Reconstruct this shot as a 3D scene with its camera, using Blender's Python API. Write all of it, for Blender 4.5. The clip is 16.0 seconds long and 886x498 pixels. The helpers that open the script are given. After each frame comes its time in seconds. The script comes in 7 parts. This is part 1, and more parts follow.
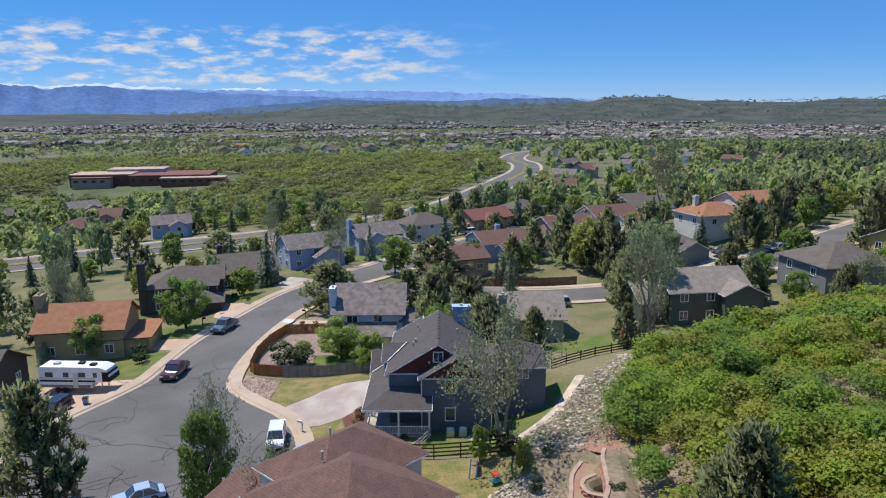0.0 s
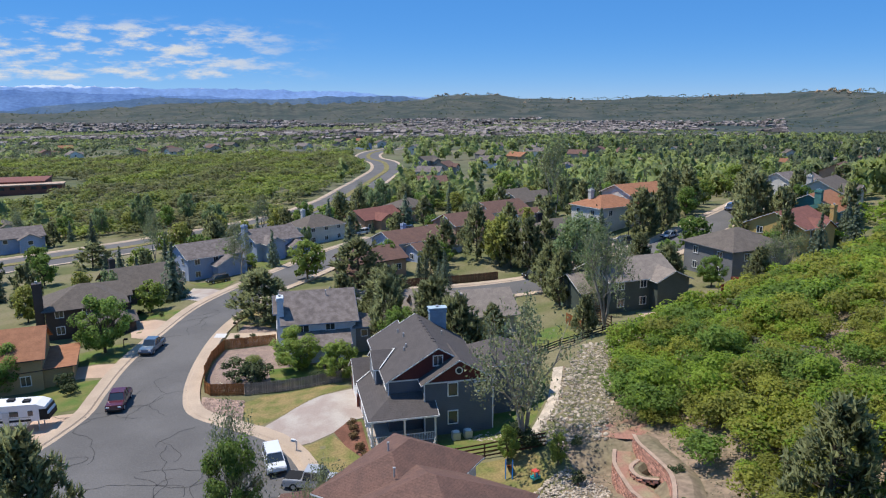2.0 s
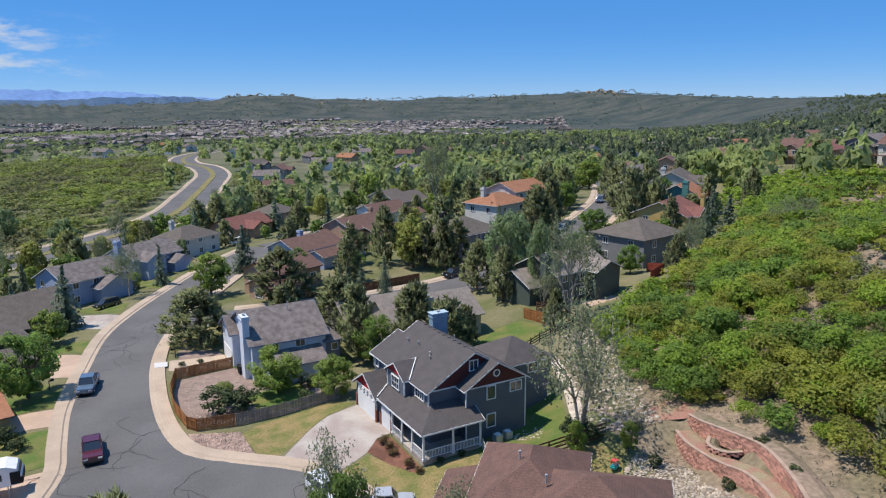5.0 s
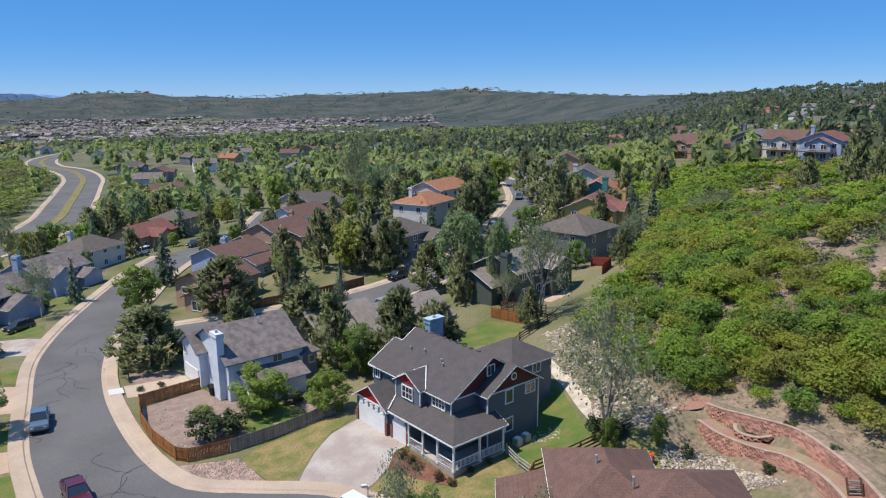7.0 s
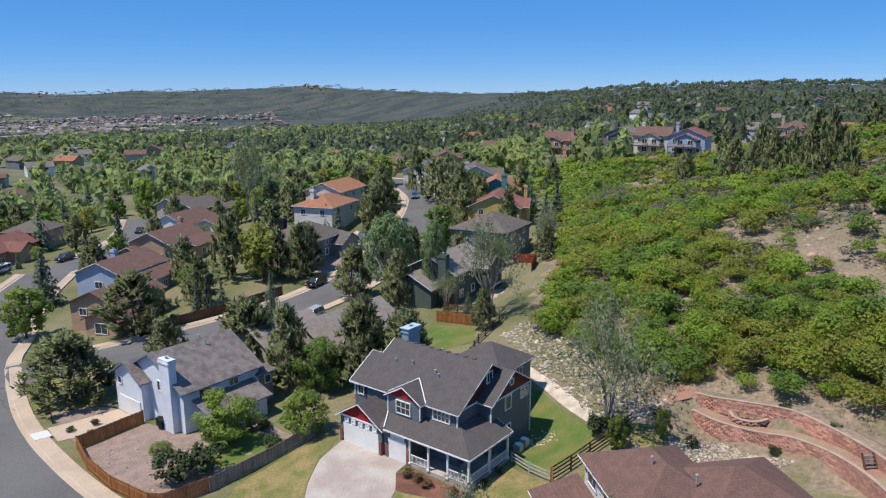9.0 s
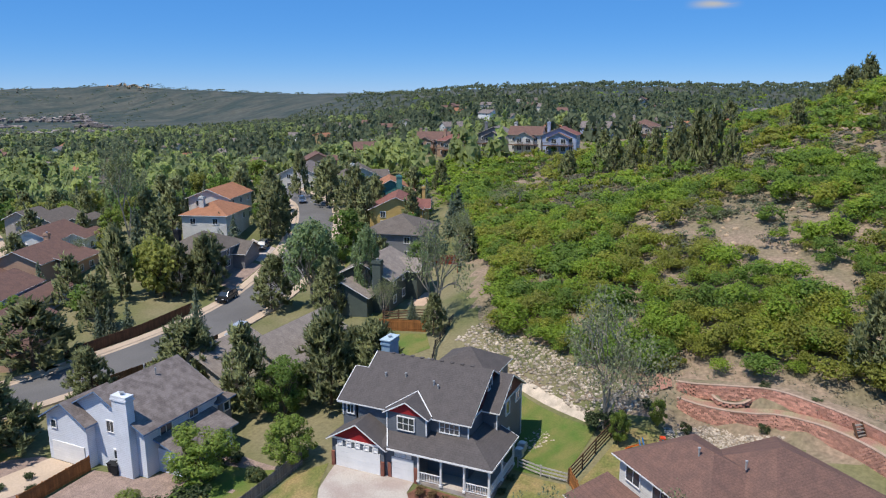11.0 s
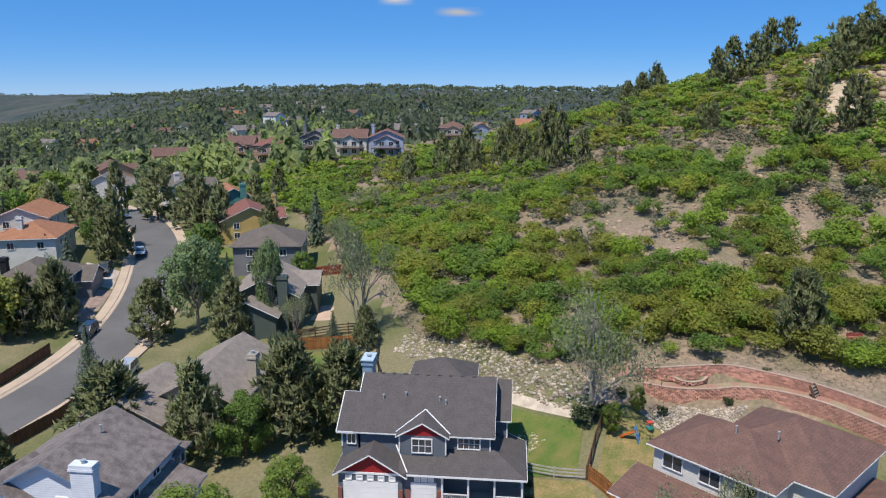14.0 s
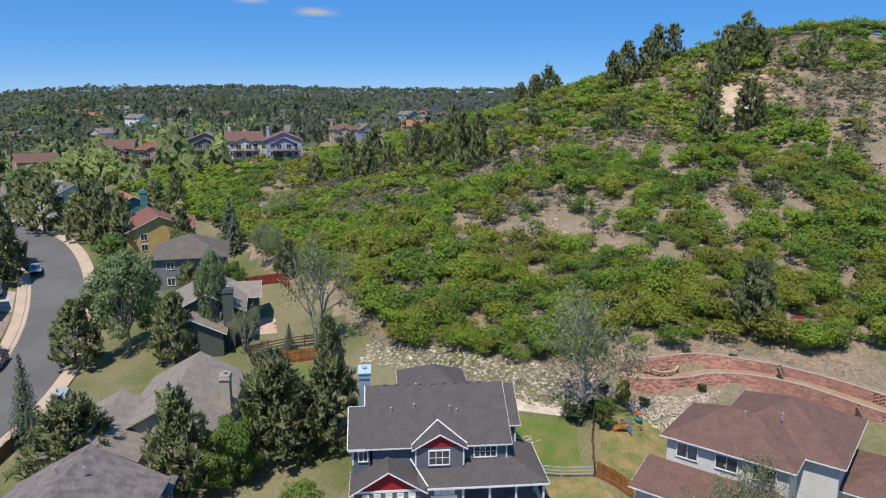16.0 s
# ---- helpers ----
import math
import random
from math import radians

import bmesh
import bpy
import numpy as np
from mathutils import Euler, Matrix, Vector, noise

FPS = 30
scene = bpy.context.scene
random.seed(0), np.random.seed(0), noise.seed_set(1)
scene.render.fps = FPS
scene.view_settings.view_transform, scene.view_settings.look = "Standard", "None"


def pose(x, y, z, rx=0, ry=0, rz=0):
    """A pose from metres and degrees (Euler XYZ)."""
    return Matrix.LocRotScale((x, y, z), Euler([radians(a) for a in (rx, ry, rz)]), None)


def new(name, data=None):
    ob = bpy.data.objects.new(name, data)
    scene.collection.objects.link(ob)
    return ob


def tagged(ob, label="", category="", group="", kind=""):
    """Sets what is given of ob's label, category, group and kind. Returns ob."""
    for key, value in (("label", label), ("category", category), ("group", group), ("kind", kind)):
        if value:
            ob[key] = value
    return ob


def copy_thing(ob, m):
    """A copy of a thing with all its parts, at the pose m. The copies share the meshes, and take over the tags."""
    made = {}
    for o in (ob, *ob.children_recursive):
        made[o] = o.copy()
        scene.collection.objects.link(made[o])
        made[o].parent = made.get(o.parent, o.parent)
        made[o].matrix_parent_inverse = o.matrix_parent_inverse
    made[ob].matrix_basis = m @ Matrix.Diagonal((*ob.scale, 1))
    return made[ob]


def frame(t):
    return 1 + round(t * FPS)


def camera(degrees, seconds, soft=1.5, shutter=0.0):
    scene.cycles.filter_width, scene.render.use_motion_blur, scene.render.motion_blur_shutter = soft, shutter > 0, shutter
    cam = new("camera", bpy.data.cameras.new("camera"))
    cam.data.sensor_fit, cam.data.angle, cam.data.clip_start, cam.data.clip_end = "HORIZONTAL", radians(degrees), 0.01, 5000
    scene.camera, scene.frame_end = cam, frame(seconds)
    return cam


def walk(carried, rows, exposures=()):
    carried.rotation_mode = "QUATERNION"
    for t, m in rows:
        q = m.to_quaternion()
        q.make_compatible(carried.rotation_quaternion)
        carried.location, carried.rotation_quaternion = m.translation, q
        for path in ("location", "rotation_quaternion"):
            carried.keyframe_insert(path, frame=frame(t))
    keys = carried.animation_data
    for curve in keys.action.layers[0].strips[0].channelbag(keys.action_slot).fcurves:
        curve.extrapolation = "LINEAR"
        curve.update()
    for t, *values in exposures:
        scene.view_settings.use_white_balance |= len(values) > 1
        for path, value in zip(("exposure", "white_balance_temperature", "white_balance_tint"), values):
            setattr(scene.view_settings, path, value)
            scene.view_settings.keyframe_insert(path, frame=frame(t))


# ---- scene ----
cam = camera(63.5, 16.0, 1.15)
METRES, EYE, TILT, LEAN, TURN = 120.0, 34.2, -11.5, 0.3, 0.0
ROWS = [
    (0.0, 0.0, 0.0, 0.0, 0.0, 0.0, 0.0),
    (0.5, -0.0325, 0.0026, 0.0011, -3.24, -0.08, 0.69),
    (1.0, -0.0672, 0.0076, 0.0024, -6.73, -0.18, 1.42),
    (1.5, -0.0988, 0.0135, 0.0041, -9.81, -0.29, 2.05),
    (2.0, -0.1345, 0.0219, 0.0065, -12.84, -0.45, 2.66),
    (2.5, -0.1654, 0.031, 0.0087, -15.48, -0.6, 3.19),
    (3.0, -0.1998, 0.0426, 0.0114, -18.31, -0.78, 3.77),
    (3.5, -0.229, 0.0541, 0.0144, -20.39, -0.93, 4.18),
    (4.0, -0.2594, 0.0683, 0.0174, -23.15, -1.12, 4.74),
    (6.5, -0.3837, 0.1575, 0.038, -36.61, -2.58, 7.16),
    (7.0, -0.4044, 0.1806, 0.0435, -39.24, -3.01, 7.57),
    (7.5, -0.4221, 0.204, 0.0489, -42.18, -3.47, 7.99),
    (8.0, -0.4399, 0.2301, 0.0548, -45.41, -4.0, 8.42),
    (8.5, -0.4556, 0.2557, 0.0605, -48.47, -4.49, 8.78),
    (9.0, -0.4714, 0.2842, 0.0668, -51.84, -5.04, 9.13),
    (11.5, -0.5269, 0.433, 0.0972, -68.61, -7.88, 10.64),
    (12.0, -0.5335, 0.4639, 0.1036, -72.0, -8.48, 10.83),
    (12.5, -0.5377, 0.4921, 0.1092, -75.09, -9.03, 11.01),
    (13.0, -0.5408, 0.5222, 0.1154, -78.37, -9.62, 11.13),
    (13.5, -0.5422, 0.5496, 0.1212, -81.32, -10.19, 11.22),
    (14.0, -0.5422, 0.5782, 0.1268, -84.39, -10.75, 11.27),
    (14.5, -0.5405, 0.6042, 0.1322, -87.15, -11.28, 11.29),
    (15.0, -0.5374, 0.6312, 0.1379, -90.06, -11.86, 11.3),
    (15.5, -0.5336, 0.6557, 0.1423, -92.71, -12.32, 11.27),
    (16.0, -0.5279, 0.6814, 0.1474, -95.56, -12.85, 11.22),
]
walk(cam, [(t, pose(0, 0, EYE, TILT, LEAN, TURN) @ pose(METRES * x, METRES * y, METRES * z, 90 + pitch, roll, yaw)) for t, x, y, z, yaw, pitch, roll in ROWS], [(0.0, 0.47, 6750, 10), (16.0, 0.47, 6750, 10)])

# ---- world and sun ----
SUN_ELEV, SUN_AZ = radians(64), Vector((-0.87, 0.49, 0)).normalized()
world = bpy.data.worlds.new("daylight")
scene.world = world
world.use_nodes = True
wn = world.node_tree
sky = wn.nodes.new("ShaderNodeTexSky")
sky.sky_type, sky.sun_disc = "NISHITA", False
sky.sun_elevation, sky.sun_rotation = SUN_ELEV, math.atan2(SUN_AZ.x, SUN_AZ.y)
sky.altitude, sky.air_density, sky.dust_density, sky.ozone_density = 3500, 0.9, 0.0, 6.0
deep = wn.nodes.new("ShaderNodeHueSaturation")
deep.inputs["Saturation"].default_value, deep.inputs["Value"].default_value = 1.34, 0.86
wn.links.new(sky.outputs[0], deep.inputs["Color"])
even = wn.nodes.new("ShaderNodeMix")
even.data_type = "RGBA"
even.inputs["Factor"].default_value, even.inputs["B"].default_value = 0.55, (1.0, 2.9, 7.2, 1)
wn.links.new(deep.outputs[0], even.inputs["A"])
wn.links.new(even.outputs["Result"], wn.nodes["Background"].inputs[0])
wn.nodes["Background"].inputs[1].default_value = 0.094
sun = new("sun", bpy.data.lights.new("sun", "SUN"))
sun.data.energy, sun.data.angle, sun.data.color = 3.45, radians(0.55), (1.0, 0.96, 0.90)
toward = Vector((SUN_AZ.x * math.cos(SUN_ELEV), SUN_AZ.y * math.cos(SUN_ELEV), math.sin(SUN_ELEV)))
sun.rotation_euler = toward.to_track_quat("Z", "Y").to_euler()

# ---- materials ----
def mat(name, color, rough=0.8, var=0.25, scale=1.0, bump=0.3, second=None, metal=0.0, island=0.0, obvar=0.0, translucent=0.0, fine=14.0, spec=0.3):
    """A principled material with two scales of noise; second: the colour that the coarse noise mixes in."""
    m = bpy.data.materials.new(name)
    m.use_nodes = True
    nt = m.node_tree
    b = nt.nodes["Principled BSDF"]
    b.inputs["Roughness"].default_value, b.inputs["Metallic"].default_value = rough, metal
    b.inputs["Specular IOR Level"].default_value = spec
    tc = nt.nodes.new("ShaderNodeTexCoord")
    def tex(s, detail=4):
        n = nt.nodes.new("ShaderNodeTexNoise")
        n.inputs["Scale"].default_value, n.inputs["Detail"].default_value = s, detail
        nt.links.new(tc.outputs["Object"], n.inputs["Vector"])
        return n.outputs["Fac"]
    def ramp(fac, lo, hi, a=0.3, z=0.7):
        r = nt.nodes.new("ShaderNodeMapRange")
        r.inputs["From Min"].default_value, r.inputs["From Max"].default_value = a, z
        r.inputs["To Min"].default_value, r.inputs["To Max"].default_value = lo, hi
        nt.links.new(fac, r.inputs["Value"])
        return r.outputs["Result"]
    def mix(fac, a, c, kind="MIX"):
        n = nt.nodes.new("ShaderNodeMix")
        n.data_type, n.blend_type = "RGBA", kind
        for sock, v in ((n.inputs["Factor"], fac), (n.inputs["A"], a), (n.inputs["B"], c)):
            if hasattr(v, "links"):
                nt.links.new(v, sock)
            else:
                sock.default_value = v if isinstance(v, (int, float)) else (*v[:3], 1)
        return n.outputs["Result"]
    def scaled(col, fac):
        g = nt.nodes.new("ShaderNodeVectorMath")
        g.operation = "SCALE"
        nt.links.new(col, g.inputs[0])
        nt.links.new(fac, g.inputs["Scale"])
        return g.outputs[0]
    coarse, grain = tex(scale), tex(scale * fine)
    col = mix(ramp(coarse, 0, 1, 0.38, 0.62), color, second or [c * (1 - var) for c in color[:3]])
    col = scaled(col, ramp(grain, 1 - var * 0.6, 1 + var * 0.6))
    if island:
        g = nt.nodes.new("ShaderNodeNewGeometry")
        col = scaled(col, ramp(g.outputs["Random Per Island"], 1 - island, 1 + island, 0, 1))
    if obvar:
        o = nt.nodes.new("ShaderNodeObjectInfo")
        col = scaled(col, ramp(o.outputs["Random"], 1 - obvar, 1 + obvar, 0, 1))
    nt.links.new(col, b.inputs["Base Color"])
    if bump:
        bn = nt.nodes.new("ShaderNodeBump")
        bn.inputs["Strength"].default_value, bn.inputs["Distance"].default_value = bump, 0.06
        nt.links.new(grain, bn.inputs["Height"])
        nt.links.new(bn.outputs[0], b.inputs["Normal"])
    if translucent:
        tr = nt.nodes.new("ShaderNodeBsdfTranslucent")
        nt.links.new(col, tr.inputs["Color"])
        ms = nt.nodes.new("ShaderNodeMixShader")
        ms.inputs[0].default_value = translucent
        nt.links.new(b.outputs[0], ms.inputs[1])
        nt.links.new(tr.outputs[0], ms.inputs[2])
        nt.links.new(ms.outputs[0], nt.nodes["Material Output"].inputs["Surface"])
    return m


def lined(m, axis, pitch, depth, strength=0.5, groove=0.25):
    """Courses across one axis of the object, as laps or shingle rows: a sawtooth bump and a thin dark joint."""
    nt = m.node_tree
    b = nt.nodes["Principled BSDF"]
    tc = nt.nodes.new("ShaderNodeTexCoord")
    sx = nt.nodes.new("ShaderNodeSeparateXYZ")
    nt.links.new(tc.outputs["Object"], sx.inputs[0])
    div = nt.nodes.new("ShaderNodeMath")
    div.operation = "MULTIPLY"
    div.inputs[1].default_value = 1 / pitch
    nt.links.new(sx.outputs[axis], div.inputs[0])
    fr = nt.nodes.new("ShaderNodeMath")
    fr.operation = "FRACT"
    nt.links.new(div.outputs[0], fr.inputs[0])
    bn = nt.nodes.new("ShaderNodeBump")
    bn.inputs["Strength"].default_value, bn.inputs["Distance"].default_value, bn.invert = strength, depth, True
    nt.links.new(fr.outputs[0], bn.inputs["Height"])
    old = b.inputs["Normal"].links
    if old:
        nt.links.new(old[0].from_socket, bn.inputs["Normal"])
    nt.links.new(bn.outputs[0], b.inputs["Normal"])
    lt = nt.nodes.new("ShaderNodeMath")
    lt.operation = "LESS_THAN"
    lt.inputs[1].default_value = 0.14
    nt.links.new(fr.outputs[0], lt.inputs[0])
    mr = nt.nodes.new("ShaderNodeMapRange")
    mr.inputs["To Min"].default_value, mr.inputs["To Max"].default_value = 1, 1 - groove
    nt.links.new(lt.outputs[0], mr.inputs["Value"])
    g = nt.nodes.new("ShaderNodeVectorMath")
    g.operation = "SCALE"
    nt.links.new(b.inputs["Base Color"].links[0].from_socket, g.inputs[0])
    nt.links.new(mr.outputs[0], g.inputs["Scale"])
    nt.links.new(g.outputs[0], b.inputs["Base Color"])
    return m


def siding(name, color):
    return lined(mat(name, color, 0.6, 0.1, 0.6, 0.05), 2, 0.2, 0.03, 0.6, 0.22)


def shingle(name, color, second=None):
    return lined(mat(name, color, 0.92, 0.34, 1.1, 0.5, second or [c * 0.82 for c in color], fine=7), 2, 0.11, 0.02, 0.4, 0.16)


M = dict(
    suburb=mat("yard_grass", (0.20, 0.175, 0.095), 0.95, 0.3, 0.09, 0.5, (0.115, 0.125, 0.045), fine=30),
    valley=mat("valley_grassland", (0.155, 0.142, 0.085), 0.95, 0.4, 0.006, 0.2, (0.085, 0.11, 0.045), fine=12),
    # dark scrub green, with some distance haze mixed into the colour as blue
    ridge=mat("far_ridge_scrub_hazed", (0.036, 0.052, 0.043), 0.95, 0.5, 0.009, 0.2, (0.082, 0.084, 0.066), fine=6),
    soil=mat("dry_soil", (0.275, 0.20, 0.142), 0.95, 0.45, 0.16, 0.6, (0.185, 0.155, 0.095), fine=14),
    lawn=mat("lawn_grass", (0.088, 0.142, 0.026), 0.9, 0.35, 0.35, 0.5, (0.17, 0.165, 0.05), fine=25),
    drylawn=mat("dry_lawn", (0.15, 0.155, 0.045), 0.9, 0.4, 0.55, 0.5, (0.27, 0.20, 0.085), fine=9),
    asphalt=mat("asphalt", (0.118, 0.112, 0.108), 0.9, 0.22, 0.12, 0.3, (0.145, 0.138, 0.133), fine=60),
    concrete=mat("concrete", (0.50, 0.385, 0.285), 0.85, 0.15, 0.3, 0.2, fine=20),
    drive=mat("driveway_concrete", (0.45, 0.40, 0.35), 0.85, 0.18, 0.35, 0.2, (0.36, 0.29, 0.25), fine=20),
    pinkdrive=mat("pink_driveway", (0.52, 0.37, 0.27), 0.85, 0.14, 0.3, 0.2, fine=20),
    gravel=mat("pink_gravel", (0.31, 0.225, 0.185), 0.95, 0.5, 0.9, 0.8, (0.24, 0.175, 0.145), fine=9),
    rock=mat("pale_rock", (0.47, 0.395, 0.31), 0.9, 0.3, 0.8, 0.6, island=0.35),
    cobble=mat("pink_cobble", (0.47, 0.33, 0.26), 0.9, 0.3, 0.8, 0.6, island=0.3),
    sandstone=mat("sandstone", (0.47, 0.34, 0.22), 0.9, 0.3, 0.4, 0.6, island=0.15),
    roof_slate=shingle("charcoal_shingles", (0.103, 0.090, 0.086), (0.090, 0.079, 0.076)),
    roof_grey=shingle("weathered_grey_shingles", (0.225, 0.19, 0.175), (0.145, 0.12, 0.11)),
    roof_taupe=shingle("taupe_shingles", (0.275, 0.232, 0.196), (0.225, 0.187, 0.16)),
    roof_greybrown=shingle("grey_brown_shingles", (0.15, 0.125, 0.105)),
    roof_brown=shingle("brown_shingles", (0.175, 0.098, 0.076), (0.14, 0.082, 0.066)),
    roof_orange=shingle("orange_tiles", (0.36, 0.165, 0.09)),
    roof_red=shingle("red_shingles", (0.235, 0.10, 0.08)),
    blue_side=siding("slate_blue_siding", (0.126, 0.141, 0.162)),
    red_side=siding("red_gable_shakes", (0.33, 0.018, 0.022)),
    white=mat("white_paint", (0.78, 0.77, 0.75), 0.5, 0.06, 0.8, 0.05),
    paleblue=siding("pale_blue_siding", (0.66, 0.69, 0.74)),
    paleblue_trim=mat("blue_trim", (0.15, 0.23, 0.35), 0.5, 0.08, 0.8, 0.05),
    tan=siding("tan_siding", (0.40, 0.29, 0.15)),
    darkbrown=siding("dark_brown_siding", (0.075, 0.058, 0.05)),
    greyblue=siding("grey_blue_siding", (0.36, 0.42, 0.56)),
    greige=siding("greige_siding", (0.42, 0.37, 0.31)),
    grey=siding("mid_grey_siding", (0.20, 0.20, 0.205)),
    offwhite=siding("off_white_siding", (0.62, 0.60, 0.55)),
    peach=siding("peach_siding", (0.45, 0.29, 0.20)),
    yellow=siding("yellow_siding", (0.55, 0.38, 0.14)),
    teal=siding("teal_siding", (0.10, 0.26, 0.23)),
    darkgreen=siding("dark_grey_green_siding", (0.085, 0.105, 0.09)),
    brick=mat("red_brick", (0.26, 0.10, 0.07), 0.9, 0.25, 1.5, 0.4, obvar=0.2),
    block=mat("retaining_block", (0.50, 0.26, 0.19), 0.95, 0.25, 1.6, 0.6, (0.40, 0.21, 0.16), obvar=0.38, island=0.2),
    fence_orange=mat("orange_stained_cedar", (0.34, 0.14, 0.045), 0.8, 0.25, 0.9, 0.3, island=0.2),
    fence_grey=mat("weathered_grey_boards", (0.26, 0.22, 0.18), 0.9, 0.25, 0.9, 0.3, island=0.25),
    fence_brown=mat("brown_stained_rails", (0.14, 0.072, 0.04), 0.8, 0.25, 0.9, 0.3, island=0.2),
    bark=mat("bark", (0.12, 0.09, 0.065), 0.95, 0.3, 2, 0.6),
    palebark=mat("pale_bark", (0.34, 0.30, 0.25), 0.95, 0.3, 2, 0.5),
    needle=mat("pine_needles", (0.305, 0.335, 0.165), 0.7, 0.4, 0.25, 0, (0.235, 0.272, 0.136), fine=30, island=0.3, obvar=0.2, translucent=0.58),
    spruce=mat("spruce_needles", (0.200, 0.245, 0.165), 0.7, 0.4, 0.25, 0, (0.16, 0.20, 0.12), fine=30, island=0.25, obvar=0.3, translucent=0.5),
    leaf=mat("green_leaves", (0.225, 0.345, 0.080), 0.6, 0.5, 0.3, 0, fine=36, island=0.22, obvar=0.2, translucent=0.58),
    lime=mat("lime_leaves", (0.310, 0.410, 0.090), 0.6, 0.5, 0.3, 0, fine=36, island=0.22, obvar=0.15, translucent=0.58),
    silver=mat("grey_green_leaves", (0.259, 0.352, 0.160), 0.6, 0.5, 0.3, 0, fine=36, island=0.25, obvar=0.1, translucent=0.53),
    oak=mat("scrub_oak_leaves", (0.326, 0.443, 0.062), 0.65, 0.5, 0.16, 0, (0.246, 0.351, 0.056), island=0.18, translucent=0.58, fine=60),
    oak_deep=mat("deep_oak_leaves", (0.232, 0.352, 0.069), 0.65, 0.5, 0.16, 0, (0.188, 0.282, 0.063), island=0.18, translucent=0.58, fine=60),
    oak_olive=mat("olive_oak_leaves", (0.373, 0.396, 0.070), 0.65, 0.5, 0.16, 0, (0.279, 0.297, 0.070), island=0.2, translucent=0.58, fine=60),
    sage=mat("sage_leaves", (0.20, 0.235, 0.125), 0.7, 0.3, 0.1, 0, (0.23, 0.22, 0.16), island=0.3, translucent=0.53),
    farwood=mat("far_wood_leaves", (0.385, 0.455, 0.160), 0.8, 0.35, 0.09, 0, (0.235, 0.282, 0.132), island=0.16, translucent=0.56),
    juniper=mat("juniper_leaves", (0.085, 0.115, 0.045), 0.7, 0.4, 0.3, 0, fine=36, island=0.25, obvar=0.2, translucent=0.3),
    budding=mat("budding_leaves", (0.26, 0.315, 0.14), 0.7, 0.4, 0.3, 0, (0.25, 0.23, 0.15), fine=36, island=0.25, translucent=0.35),
    olive=mat("olive_leaves", (0.330, 0.345, 0.085), 0.6, 0.45, 0.3, 0, (0.27, 0.31, 0.08), fine=36, island=0.22, obvar=0.15, translucent=0.55),
    valley_oak=mat("valley_thicket_leaves", (0.299, 0.362, 0.083), 0.7, 0.4, 0.03, 0, (0.213, 0.218, 0.098), island=0.2, translucent=0.5),
    russet=mat("russet_leaves", (0.24, 0.135, 0.075), 0.7, 0.4, 0.5, 0, (0.15, 0.14, 0.05), fine=30, island=0.25, translucent=0.35),
    mulch=mat("red_bark_mulch", (0.23, 0.105, 0.07), 0.95, 0.4, 0.8, 0.6, fine=20),
    ridgewood=mat("ridge_pine_needles", (0.175, 0.210, 0.115), 0.8, 0.35, 0.06, 0, (0.125, 0.156, 0.092), island=0.2, translucent=0.5),
    black=mat("black_rubber", (0.015, 0.015, 0.016), 0.8, 0.1, 3, 0.05),
    steel=mat("grey_metal", (0.50, 0.50, 0.49), 0.5, 0.1, 2, 0.05, metal=0.4),
    dark=mat("dark_void", (0.02, 0.02, 0.022), 0.7, 0.1, 2, 0.02),
)


def glassy(name, color, rough=0.06):
    m = bpy.data.materials.new(name)
    m.use_nodes = True
    b = m.node_tree.nodes["Principled BSDF"]
    b.inputs["Base Color"].default_value = (*color, 1)
    b.inputs["Roughness"].default_value = rough
    b.inputs["Specular IOR Level"].default_value = 0.9
    return m


M["glass"] = glassy("window_glass", (0.035, 0.045, 0.055))


def paint(name, color):
    m = glassy(name, color, 0.25)
    m.node_tree.nodes["Principled BSDF"].inputs["Coat Weight"].default_value = 0.6
    return m


# ---- mesh helpers ----
def mesh_object(name, verts, faces, material, parent=None, label=""):
    me = bpy.data.meshes.new(name)
    me.from_pydata(verts, [], faces)
    me.update()
    me.materials.append(material)
    ob = new(name, me)
    if parent is not None:
        ob.parent = parent
    if label:
        ob["label"] = label
    return ob


def part(name, bm, material, parent=None, label=""):
    me = bpy.data.meshes.new(name)
    bmesh.ops.recalc_face_normals(bm, faces=bm.faces)
    bm.to_mesh(me)
    bm.free()
    me.materials.append(material)
    ob = new(name, me)
    if parent is not None:
        ob.parent = parent
    if label:
        ob["label"] = label
    return ob


def add_box(bm, x0, x1, y0, y1, z0, z1, m=None):
    vs = [bm.verts.new((x, y, z)) for z in (z0, z1) for x, y in ((x0, y0), (x1, y0), (x1, y1), (x0, y1))]
    if m is not None:
        for v in vs:
            v.co = m @ v.co
    for f in ((3, 2, 1, 0), (4, 5, 6, 7), (0, 1, 5, 4), (1, 2, 6, 5), (2, 3, 7, 6), (3, 0, 4, 7)):
        bm.faces.new([vs[i] for i in f])
    return vs


def slab(bm, pts, thick):
    """A flat plate under the polygon pts."""
    top = [bm.verts.new(p) for p in pts]
    low = [bm.verts.new((p[0], p[1], p[2] - thick)) for p in pts]
    bm.faces.new(top)
    bm.faces.new(low[::-1])
    for i in range(len(pts)):
        j = (i + 1) % len(pts)
        bm.faces.new((top[i], low[i], low[j], top[j]))


def bar(bm, a, b, w, h=None):
    """A bar of square or w x h section from a to b."""
    a, b = Vector(a), Vector(b)
    d = b - a
    m = Matrix.Translation(a) @ d.to_track_quat("X", "Z").to_matrix().to_4x4()
    h = h or w
    add_box(bm, 0, d.length, -w / 2, w / 2, -h / 2, h / 2, m)


